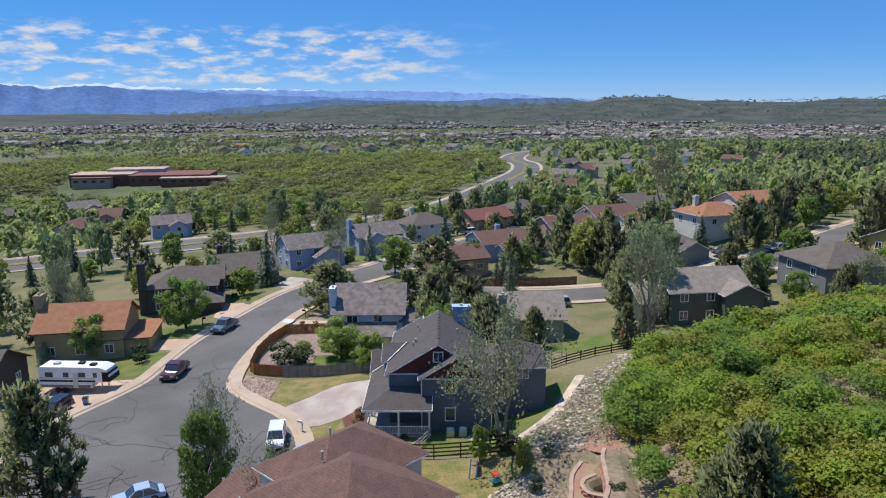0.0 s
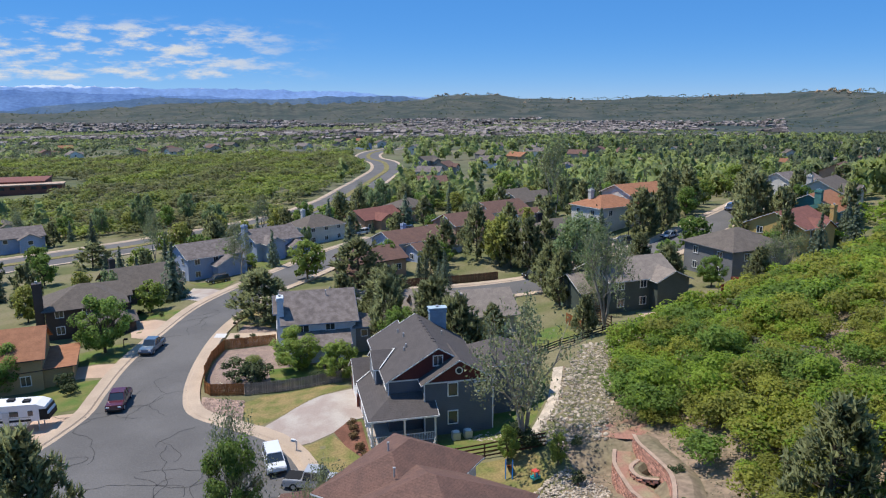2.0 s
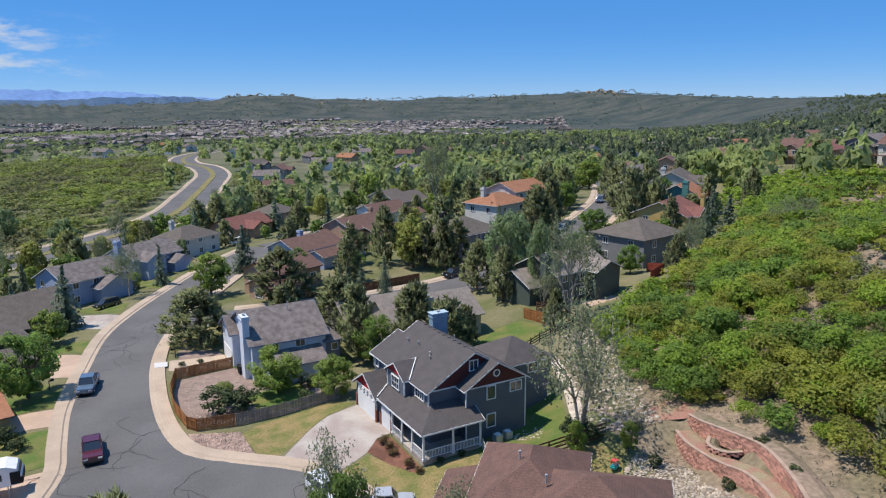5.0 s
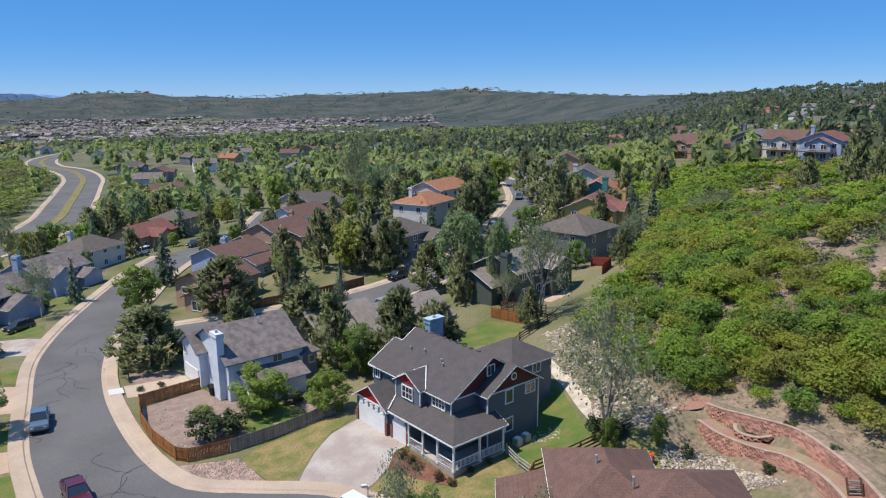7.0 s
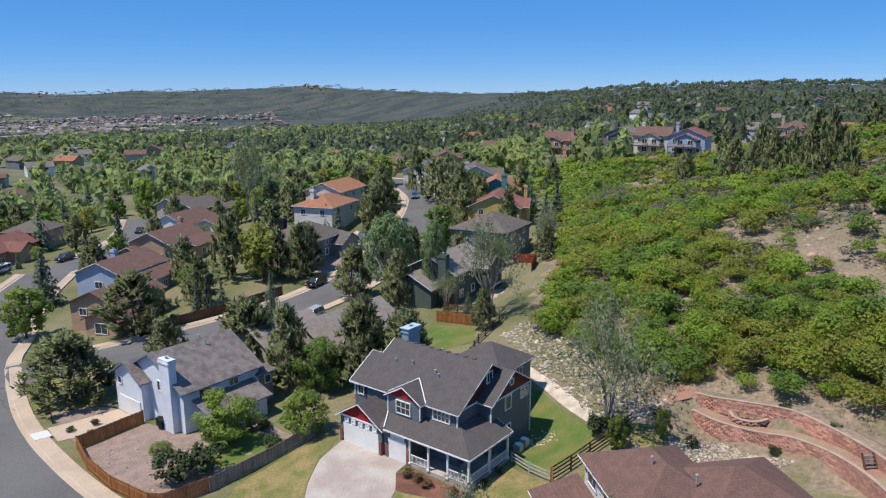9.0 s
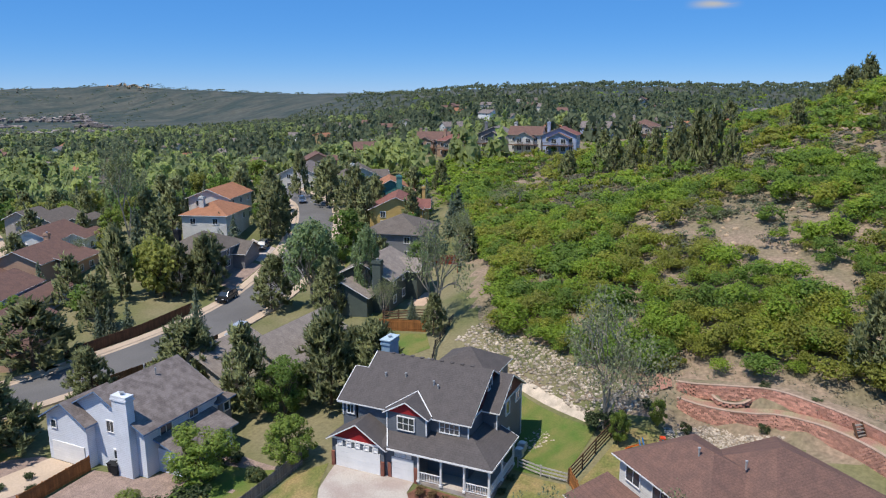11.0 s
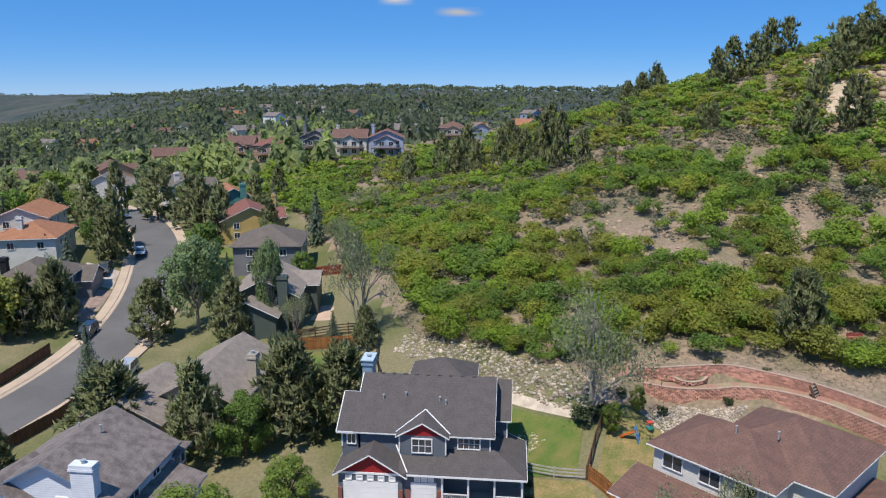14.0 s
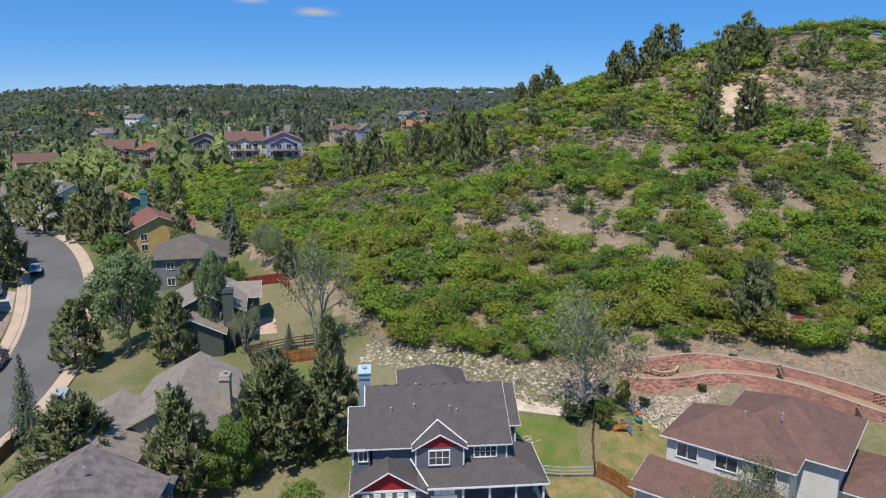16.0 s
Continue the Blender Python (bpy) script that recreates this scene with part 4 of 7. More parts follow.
# -- houses on the shoulder of the ridge
for x, y, yaw, wl, rf, kd, lab in ((196, 172, 10, "peach", "roof_brown", "gy", "brown-roofed house on the ridge shoulder"), (184, 156, 10, "peach", "roof_red", "hip", "peach house with red hip roof on the ridge shoulder"), (181, 138.5, 8, "grey", "roof_grey", "gx", "grey-blue house with deck on the ridge shoulder"), (176, 125.5, 8, "offwhite", "roof_brown", "gy", "off-white house with brown roof on the ridge shoulder"), (172, 112.5, 8, "greyblue", "roof_red", "gx", "blue house with red-brown roof on the ridge shoulder"), (238, 96, 5, "greige", "roof_brown", "hip", "brown-roofed house among ridge pines"), (215, 178, 20, "greige", "roof_brown", "gy", "brown-roofed house up the slope")):
    home = simple_house(x, y, yaw, [(-5.5, 6, -5.5, 5.5, 5.8, kd, 0.42), (-7.5, 0, -3.2, 3.2, 5.0, "gx", 0.5)], M[wl], M[rf], M["greige"], lab, facade(-5.5, 6, -5.5, 5.5, gap=3.2) + [(-7.53, u, z, 1.5, 1.4, "-x") for u in (-1.5, 1.5) for z in (1.4, 3.9)], (3, 4, 4.2, 5.2, 9.6))
    bm = bmesh.new()
    add_box(bm, -9.6, -7.5, -5, 5, 2.5, 2.68)
    part("deck", bm, M["fence_brown"], home, "raised timber deck")
    for u in (-4.8, 0, 4.8):
        bm = bmesh.new()
        add_box(bm, -9.5, -9.32, u - 0.09, u + 0.09, -1.5, 3.6)
        part("deck_post", bm, M["fence_grey"], home)
    bm = bmesh.new()
    bar(bm, (-9.41, -4.9, 3.55), (-9.41, 4.9, 3.55), 0.1)
    bar(bm, (-9.41, -4.9, 3.1), (-9.41, 4.9, 3.1), 0.06)
    part("deck_rail", bm, M["fence_grey"], home)
# ---- plants ----
rng = np.random.default_rng(7)


def cards(points, normals, sizes, rg, aspect=1.0, fold=0.35, smooth_normals=None, single=False):
    """Small folded leaves: two triangles on a bent diagonal at each point. Returns vertices, faces and vertex normals."""
    n = len(points)
    nrm = normals / np.maximum(np.linalg.norm(normals, axis=1, keepdims=True), 1e-6)
    ref = rg.normal(size=(n, 3))
    u = np.cross(nrm, ref)
    u /= np.maximum(np.linalg.norm(u, axis=1, keepdims=True), 1e-6)
    v = np.cross(nrm, u)
    s = np.asarray(sizes)[:, None] * 0.5
    if single:
        verts = np.stack([points - u * s - v * s * 0.6, points + u * s * 0.9 - v * s * 0.5, points + v * s * 1.1 * aspect - nrm * s * fold], 1).reshape(-1, 3)
        sn = nrm if smooth_normals is None else smooth_normals
        return verts, np.arange(n * 3).reshape(-1, 3), np.repeat(sn / np.maximum(np.linalg.norm(sn, axis=1, keepdims=True), 1e-6), 3, 0)
    a, b = points - u * s, points + u * s
    c, d = points + v * s * aspect - nrm * s * fold, points - v * s * aspect - nrm * s * fold
    verts = np.stack([a, c, b, d], 1).reshape(-1, 3)
    base = np.arange(n)[:, None] * 4
    faces = np.concatenate([base + np.array([[0, 3, 1]]), base + np.array([[1, 3, 2]])], 1).reshape(-1, 3)
    sn = nrm if smooth_normals is None else smooth_normals
    return verts, faces, np.repeat(sn / np.maximum(np.linalg.norm(sn, axis=1, keepdims=True), 1e-6), 4, 0)


def tufts(centres, outward, blades, length, width, rg):
    """Needle tufts: at each centre a spray of thin pointed blades that lean outward and up."""
    n = len(centres)
    c, o = np.repeat(centres, blades, 0), np.repeat(outward, blades, 0)
    d = o + rg.normal(size=(n * blades, 3)) * 0.6
    d /= np.linalg.norm(d, axis=1, keepdims=True)
    ln = length * (0.6 + 0.7 * rg.random((n * blades, 1)))
    side = np.cross(d, rg.normal(size=d.shape))
    side /= np.linalg.norm(side, axis=1, keepdims=True)
    foot0 = c + rg.normal(size=c.shape) * length * 0.22
    verts = np.stack([foot0 - side * width * ln, foot0 + side * width * ln, foot0 + d * ln], 1).reshape(-1, 3)
    nrm = o + d * 0.5 + rg.normal(size=d.shape) * 0.35
    return verts, np.arange(n * blades * 3).reshape(-1, 3), np.repeat(nrm / np.linalg.norm(nrm, axis=1, keepdims=True), 3, 0)


def raw_mesh(name, verts, faces, normals, material):
    me = bpy.data.meshes.new(name)
    n, f = len(verts), len(faces)
    k = faces.shape[1]
    me.vertices.add(n)
    me.vertices.foreach_set("co", np.asarray(verts, np.float32).ravel())
    me.loops.add(f * k)
    me.loops.foreach_set("vertex_index", np.asarray(faces, np.int32).ravel())
    me.polygons.add(f)
    me.polygons.foreach_set("loop_start", np.arange(0, f * k, k, dtype=np.int32))
    me.update(calc_edges=True)
    if normals is not None:
        me.polygons.foreach_set("use_smooth", np.ones(f, bool))
        me.normals_split_custom_set_from_vertices(np.asarray(normals, np.float32))
    me.materials.append(material)
    return me


def blob_points(centres, radii, per, rg, squash=0.8):
    pts, nrm, soft = [], [], []
    mid = np.mean(centres, axis=0) * np.array([1, 1, 0.6])
    for c, r in zip(centres, radii):
        d = rg.normal(size=(per, 3))
        d /= np.linalg.norm(d, axis=1, keepdims=True)
        rr = r * (0.55 + 0.5 * rg.random((per, 1)) ** 0.6)
        pts.append(c + d * rr * np.array([1, 1, squash]))
        nrm.append(d * 0.9 + rg.normal(size=(per, 3)) * 0.3 + np.array([0, 0, 0.35]))
        out = c - mid
        soft.append(d * 0.7 + rg.normal(size=(per, 3)) * 0.38 + out / max(np.linalg.norm(out), 1e-6) * 0.45 + np.array([0, 0, 0.3]))
    return np.concatenate(pts), np.concatenate(nrm), np.concatenate(soft)


def limb_mesh(name, segs, material, n=6):
    bm = bmesh.new()
    for a, b, r0, r1 in segs:
        tube(bm, a, b, r0, r1, n)
    me = bpy.data.meshes.new(name)
    bm.to_mesh(me)
    bm.free()
    me.materials.append(material)
    return me


def grow(rg, start, direction, length, radius, depth, spread, segs, tips, up=0.25):
    p, d = np.array(start, float), np.array(direction, float)
    steps = 3
    for k in range(steps):
        d = d + rg.normal(size=3) * 0.12 + np.array([0, 0, up * 0.2])
        d /= np.linalg.norm(d)
        q = p + d * length / steps
        r1 = radius * (1 - 0.25 * (k + 1) / steps)
        segs.append((tuple(p), tuple(q), radius * (1 - 0.25 * k / steps), r1))
        if depth > 0 and k >= 1 - (depth < 2):
            for _ in range(2 if depth > 1 else 1):
                side = rg.normal(size=3)
                side -= d * side.dot(d)
                side /= np.linalg.norm(side)
                nd = d * (1 - spread) + side * spread + np.array([0, 0, up])
                grow(rg, q, nd / np.linalg.norm(nd), length * (0.5 + 0.25 * rg.random()), r1 * 0.55, depth - 1, spread, segs, tips, up)
        p = q
    tips.append(tuple(p))


TREES = {}


def tree_meshes(kind, v):
    """Trunk and crown of a tree one metre high and one metre wide."""
    key = (kind, v)
    if key in TREES:
        return TREES[key]
    rg = np.random.default_rng(100 + v * 17 + sum(ord(c) for c in kind))
    segs, tips = [], []
    few, big = (1.7, 0.76) if v < 3 else (0.34, 1.6)
    if kind == "spruce":
        segs.append(((0, 0, 0), (0, 0, 0.97), 0.02, 0.003))
        pts, nrm = [], []
        for z in np.arange(0.06, 0.99, 0.026 if v < 3 else 0.05):
            r = 0.5 * (1 - z) ** 0.85 * (0.85 + 0.25 * rg.random())
            nb = max(4, int((15 * r / 0.5 + 4) * few ** 0.5))
            for k in range(nb):
                a = 6.283 * (k + rg.random()) / nb
                rr = r * (0.75 + 0.35 * rg.random())
                m = max(3, int(11 * rr / 0.5) + 2)
                t = (np.arange(m) + 0.6) / m
                x, y = np.cos(a) * rr * t, np.sin(a) * rr * t
                zz = z - 0.09 * rr / 0.5 * t + 0.03 * t * t + rg.normal(size=m) * 0.006
                pts.append(np.column_stack([x, y, zz]) + rg.normal(size=(m, 3)) * 0.011)
                nrm.append(np.column_stack([np.cos(a) * np.full(m, 0.6), np.sin(a) * np.full(m, 0.6), np.full(m, 0.8)]) + rg.normal(size=(m, 3)) * 0.35)
        pts, nrm = np.concatenate(pts), np.concatenate(nrm)
        vf = cards(pts, nrm, (0.035 + 0.035 * rg.random(len(pts))) * big, rg, 0.8)
    elif kind == "pine":
        segs.append(((0, 0, 0), (0.01, 0.01, 0.93), 0.026, 0.006))
        cen, out = [], []
        n_limb, per = (72, 5) if v < 3 else (46, 3)
        lean = rg.normal(size=2) * 0.05
        for k in range(n_limb):
            z = 0.10 + 0.86 * (k + rg.random()) / n_limb
            prof = 0.50 * min(1, (z + 0.14) / 0.36) * max(0.12, 1 - max(0, z - 0.25) / 0.80) ** 0.7
            a = 2.4 * k + rg.random()
            q = prof * (0.5 + 0.52 * rg.random() ** 0.6)
            tip = np.array([math.cos(a) * q + lean[0] * z, math.sin(a) * q + lean[1] * z, z])
            segs.append(((lean[0] * z, lean[1] * z, max(0.08, z - 0.07)), tuple(tip), 0.006, 0.002))
            for _ in range(per):
                cen.append(tip + rg.normal(size=3) * np.array([0.05, 0.05, 0.028]) - np.array([math.cos(a), math.sin(a), 0]) * 0.1 * rg.random())
                out.append((math.cos(a) * 0.7, math.sin(a) * 0.7, 0.75))
        vf = tufts(np.array(cen), np.array(out), 16 if v < 3 else 12, 0.075 if v < 3 else 0.1, 0.2 if v < 3 else 0.26, rg)
    elif kind in ("leafy", "lime", "silver", "olive"):
        segs.append(((0, 0, 0), (0.01, 0, 0.3), 0.03, 0.02))
        for k in range(7):
            a = 6.283 * k / 7 + rg.random()
            grow(rg, (0, 0, 0.2 + 0.1 * rg.random()), (math.cos(a) * 0.6, math.sin(a) * 0.6, 0.9), 0.4, 0.012, 1, 0.5, segs, tips)
        cen, rad = [], []
        for k in range(60):
            z = 0.18 + 0.78 * rg.random()
            prof = 0.46 * math.sin(math.pi * min(1, max(0.05, (z - 0.08) / 0.95))) ** 0.6
            a, q = 6.283 * rg.random(), prof * rg.random() ** 0.45
            cen.append(np.array([math.cos(a) * q, math.sin(a) * q, z]))
            rad.append(0.075 + 0.065 * rg.random())
        pts, nrm, soft = blob_points(cen, rad, int(100 * few), rg, 0.85)
        vf = cards(pts, nrm, (0.028 + 0.03 * rg.random(len(pts))) * big, rg, smooth_normals=soft, single=True)
    elif kind == "bare":
        for k in range(4):
            a = 6.283 * k / 4 + rg.random()
            grow(rg, (0, 0, 0), (math.cos(a) * 0.3, math.sin(a) * 0.3, 1), 0.6, 0.026, 3, 0.5, segs, tips, 0.15)
        tp = np.array(tips)
        pts = np.repeat(tp, 13, 0) + rg.normal(size=(len(tp) * 13, 3)) * 0.045
        vf = cards(pts, rg.normal(size=pts.shape) + np.array([0, 0, 0.5]), 0.018 + 0.024 * rg.random(len(pts)), rg, single=True)
    elif kind == "ball":
        segs.append(((0, 0, 0), (0, 0, 0.4), 0.03, 0.01))
        pts, nrm, soft = blob_points([np.array([0, 0, 0.5])] * 2, [0.46, 0.42], 900, rg, 1.0)
        soft = pts - np.array([0, 0, 0.4]) + rg.normal(size=pts.shape) * 0.04
        vf = cards(pts, nrm, 0.04 + 0.03 * rg.random(len(pts)), rg, smooth_normals=soft)
    elif kind in ("shrub", "russet"):
        segs.append(((0, 0, 0), (0, 0, 0.5), 0.03, 0.01))
        cen = [np.array([math.cos(a) * q, math.sin(a) * q, z]) for a, q, z in zip(6.283 * rg.random(26), 0.36 * rg.random(26) ** 0.5, 0.25 + 0.5 * rg.random(26))]
        pts, nrm, soft = blob_points(cen, 0.12 + 0.08 * rg.random(26), 42, rg, 0.9)
        vf = cards(pts, nrm, 0.05 + 0.04 * rg.random(len(pts)), rg, smooth_normals=soft)
    leafmat = {"spruce": "spruce", "pine": "needle", "leafy": "leaf", "lime": "lime", "silver": "silver", "olive": "olive", "bare": "budding", "shrub": "juniper", "ball": "lime", "russet": "russet"}[kind]
    if kind == "bare":
        segs = segs[:720 if v < 3 else 260]
    TREES[key] = (limb_mesh("trunk", segs, M["palebark" if kind in ("bare", "silver") else "bark"], 3 if kind == "bare" or v > 2 else 6), raw_mesh("crown", *vf, M[leafmat]))
    return TREES[key]


def tree(kind, x, y, h, w, label, name=None, v=None, sink=0.0):
    v = int(rng.integers(0, 3)) if v is None else v
    w = w * 1.08 if kind == "pine" else w
    tr, cr = tree_meshes(kind, v)
    e = empty(name or {"spruce": "spruce_tree", "pine": "pine_tree", "bare": "bare_tree", "shrub": "shrub", "ball": "shrub"}.get(kind, "tree"), 0, 0, 0)
    e.matrix_world = pose(x, y, gz(x, y) - sink, 0, 0, float(rng.random() * 360)) @ Matrix.Diagonal((w, w, h, 1))
    a, b = new("trunk", tr), new("crown", cr)
    a.parent = b.parent = e
    return tagged(e, label, "shrub" if kind in ("shrub", "ball", "russet") else "tree")


LABEL = {"S": ("spruce", "dark conical spruce tree on a lawn"), "P": ("pine", "dense dark green pine tree with bushy crown"), "D": ("leafy", "bright green leafy tree in spring leaf"), "L": ("lime", "light lime-green young tree"), "A": ("silver", "tall grey-green cottonwood tree"), "B": ("bare", "half-bare pale tree with few new leaves"), "J": ("shrub", "dark rounded juniper shrub"), "O": ("olive", "olive yellow-green leafy tree"), "K": ("ball", "clipped round bright green shrub")}
NEAR_TREES = """P -35.8 58.2 11.9 7.6; D -21.2 57.8 9.5 5.5; P 17 37.4 8.7 6.4; B 5.4 62.2 10.6 7.6; J 4.9 62.8 2.6 3.0; J 5.6 61.0 2.0 2.4; L -14.6 96.7 5.7 7.0; L -9.6 90 4.9 5.5; J -22.3 94.8 3.5 4.6; J -19.6 93.6 3.3 4.2; K -20.6 99.8 1.7 2.7
S -36.6 145 11.4 7.3; D -42.2 112.2 8.7 8.1; D -51.8 100.5 6.3 6.6; A -86 155 12.7 7.6; S -57.5 98 3.6 3.3; S -44.6 153.6 8.2 5.2; P -63.2 197 6.3 10; L -39.6 137 5.9 6.4; P -19.2 121.6 8.9 10.5; L -10.8 155 8.6 8.2; S -17.9 170.6 8.7 4.5; D -27.9 170 6 4.1; S -54 170 7 5
P -1.8 137.8 9.8 11.2; S 0.3 173.4 11 7.9; S 23.8 228.6 10.5 8; S 47.9 268 10.4 6; S 66.5 289 12 6.8; S 32.7 206 10.4 5.8; L 61.5 241.4 14 8.6; S 25.4 172.7 5.8 3.8; S 11.8 138.6 6 3.4; S 14.2 137.8 5 3.1; S 10.6 139.8 5.2 2.8; D 17.3 150.7 5.6 6.7; P 26.2 152.6 12.5 7; O 30.6 148.8 10.6 8.2; P 31.2 143.4 9.5 6.4; P 34 139.8 11 6.8
B 57.4 184.3 17.4 9; P -0.3 112 9.3 9; P -1.4 101.5 10.5 6.4; P 32 124 9.5 7; A 35.2 118 14.5 10.6; P 28.5 110 9.6 5.6; A 33 105.9 13.5 4.6; D 65.1 129.5 8.8 7.5; P 70.6 150.7 11.3 6.6; P 84.4 138.2 12.6 6.8; P 90.1 136.2 10.7 6; S 79.2 111.4 9.2 5.6; P 57 98.7 6.4 4.7; S 56.3 155.9 7 3; S 62 157.4 5.2 2.7; D 96.7 221.4 6.6 7.7; L 135.3 221.2 8.4 9.6; B 27.6 91.5 12.5 6.4
S 11.6 121.1 10 4.9; D -0.6 97.3 7.1 6.2; P 3.4 93.6 11.2 8.6; P 5.6 89 10 7.4; S 52.6 120.2 7.1 2.8; B 30.4 101.4 5.2 3.6; P 63.1 147.8 11.3 8.4; P 94.8 154.1 12 10.8; P 88.7 143 11.6 10; P 94.6 139.5 9.3 7; P 96.5 131 7.3 8; S 89.3 114.3 8.9 6.4; P 121.8 133.3 9.1 5.5; L 122.8 198.1 9.5 10.8; P 106 170.3 12.9 5.8
O 29.4 145.6 9.6 8; P 38.5 142.6 9.4 7.4; S 55.3 151.4 7.4 5.3; B 96.7 104.2 5.3 7.3; S 27.5 95.1 4.1 2.8; P 23.6 89.8 5.8 3.4; P 50 113 8 5.5; D 55 107.5 5.5 5; P 52 127 8 6; D 58 127 6 5.5; B 62 101 6 4; B 68 104 6.5 5; D 76 120 6 5; P 80 122 9 5; P 12.5 96 6 4; S 99 127 9 5; P 106 134 10 6; P 79 133 10 6; P -6 121.5 7 5.5; P 14 144.5 8.5 6; D 6 152 7 6.5; P 20 158 9 6; D 36 157 6.5 6; P 39 168 9 6; S 52 176 9 5; P 62 183 10 6.5; D 82 160 7 7; P 86 166 10 7; P 88 176 10 6.5; D 70 155 6 6; P 76 158 9 5.5
P 78.1 15.8 8.9 6.1; P 96.4 7.6 8.5 5.2; P 80 6.4 10.3 6.8; P 94.8 28.6 6.4 3.4; P 97.7 29.9 5.2 3.2; P 112.9 44.6 8 4.6; P 100.9 63.4 13.1 6.6; P 98.1 60.4 12.1 5.2; P 114.2 74 10.6 5; P 90.8 56 8 4.3; P 120.3 79.9 8.7 5.2; P 126 86 10 6; P 134 90 11 6.5; P 142 84 11 6; P 104 68 10 5.5; P 131.2 99.2 7.5 5.5; P 128 70 8 5; P 140 72 9 6; P 150 60 9 6
P 126.5 16.5 11.5 7; P 130 19.5 10 5; P 125.5 11.5 10.5 6; P 139 4 12 6.5; P 136 0.5 11 6; P 133 7 8 5; P 109 -2.5 11.5 8; P 113 -7 9 6; P 108 -9 9.5 7; P 104 0.5 8 5.5; P 176 26 12 7.5; P 181 29 11 7; P 170 31 9 6; P 186 33 10 7; P 160 27 7 5; P 119 -12 10 7; P 98 -18 8 6"""
for row in NEAR_TREES.replace("\n", ";").split(";"):
    k, x, y, h, w = row.split()
    tree(LABEL[k][0], float(x), float(y), float(h), float(w), LABEL[k][1], v=None if float(y) < 128 and float(x) < 60 else 3 + int(float(x) * 7) % 3)

# ---- scrub oak on the hill ----
def bush_template(v, per=34, blobs=9, leaf=1.0):
    rg = np.random.default_rng(500 + v)
    cen = [np.array([math.cos(a) * q, math.sin(a) * q, 0.3 + 0.5 * z * (1 - (q / 0.5) ** 2)]) for a, q, z in zip(6.283 * rg.random(blobs), 0.36 * rg.random(blobs) ** 0.5, 0.4 + 0.6 * rg.random(blobs))]
    pts, nrm, soft = blob_points(cen, 0.13 + 0.09 * rg.random(blobs), per, rg, 0.95)
    return cards(pts, nrm, (0.1 + 0.07 * rg.random(len(pts))) * leaf, rg, smooth_normals=soft, single=True)


def scatter(name, spots, templates, material, label, category, lift=-0.1):
    """Many copies of leaf clumps as one mesh. spots: x, y, width, height."""
    vs, fs, ns, off = [], [], [], 0
    z = ground(spots[:, 0], spots[:, 1])
    for i, (x, y, w, h) in enumerate(spots):
        tv, tf = templates[i % len(templates)][:2]
        a = rng.random() * 6.283
        c, s = math.cos(a), math.sin(a)
        p = np.column_stack([(tv[:, 0] * c - tv[:, 1] * s) * w + x, (tv[:, 0] * s + tv[:, 1] * c) * w + y, tv[:, 2] * h + z[i] + lift])
        vs.append(p)
        fs.append(tf + off)
        tn = templates[i % len(templates)][2] if len(templates[0]) > 2 else None
        if tn is not None:
            ns.append(np.column_stack([tn[:, 0] * c - tn[:, 1] * s, tn[:, 0] * s + tn[:, 1] * c, tn[:, 2]]))
        off += len(tv)
    ob = new(name, raw_mesh(name, np.concatenate(vs), np.concatenate(fs), np.concatenate(ns) if ns else None, material))
    return tagged(ob, label, category, kind="stuff")


def clear_of_roads(x, y, gap):
    ok = np.hypot(x + 30, y - 66) > 18 + gap
    for xs, ys, zs, half in ROAD_TABLE:
        for i in range(0, len(xs)):
            ok &= np.hypot(x - xs[i], y - ys[i]) > half + gap + 1.5
    return ok


def value(x, y, s, seed):
    return np.array([noise.noise((a / s + seed, b / s, seed * 1.7)) for a, b in zip(x, y)])


def foot(y):
    """The hill's foot: how far out the scrub begins at each y."""
    return np.interp(y, [-40, 20, 33, 38, 45, 55, 62, 68, 77, 83, 86, 95, 110, 130], [10, 10, 11, 14.5, 15.5, 16, 15.5, 17, 21.5, 28, 37, 56, 84, 118])


# bare stretches of the hillside: x, y, radius
CLEARINGS = [(57, 69, 5), (53.5, 60, 4.5), (53.5, 53.5, 5), (47, 50, 3), (43, 48, 2.8), (38.5, 44.8, 3), (34, 41, 3), (42.6, 28.2, 5), (37, 29, 3), (67, 27.7, 4.5), (56.5, 41, 3.4), (32.4, 26.7, 3.5), (46, 13.5, 4.5), (17.2, 31.4, 4), (22.5, 38.5, 2.5), (41.8, 65.1, 3), (31.2, 49.8, 2.2), (78, 9.6, 5), (114, 50, 4), (90, 4, 4), (98, 0, 5), (105, -3, 4), (97, -8.6, 3), (73, -7.5, 3), (47, 53, 2.4), (41.4, 45, 2.6), (33.8, 44.3, 2.8), (31, 39.6, 2.8), (39, 29, 3), (46.4, 28, 3.2), (28.6, 24.3, 3.4), (24, 20.6, 3.4), (34.3, 24.5, 2.8), (64.6, 26.5, 3.4), (24, 69, 2.5), (14.4, 34.7, 3.4), (75, 81, 2.4), (117, 107.6, 5), (112, 114, 5), (100, 108, 4), (50.4, 69, 3), (54, 60.7, 3)]


def in_clearing(x, y):
    wob = value(x, y, 3.5, 5.7) * 0.9
    hit = np.zeros(len(x), bool)
    for cx, cy, r in CLEARINGS:
        hit |= np.hypot(x - cx, y - cy) < r * (0.74 + wob)
    return hit


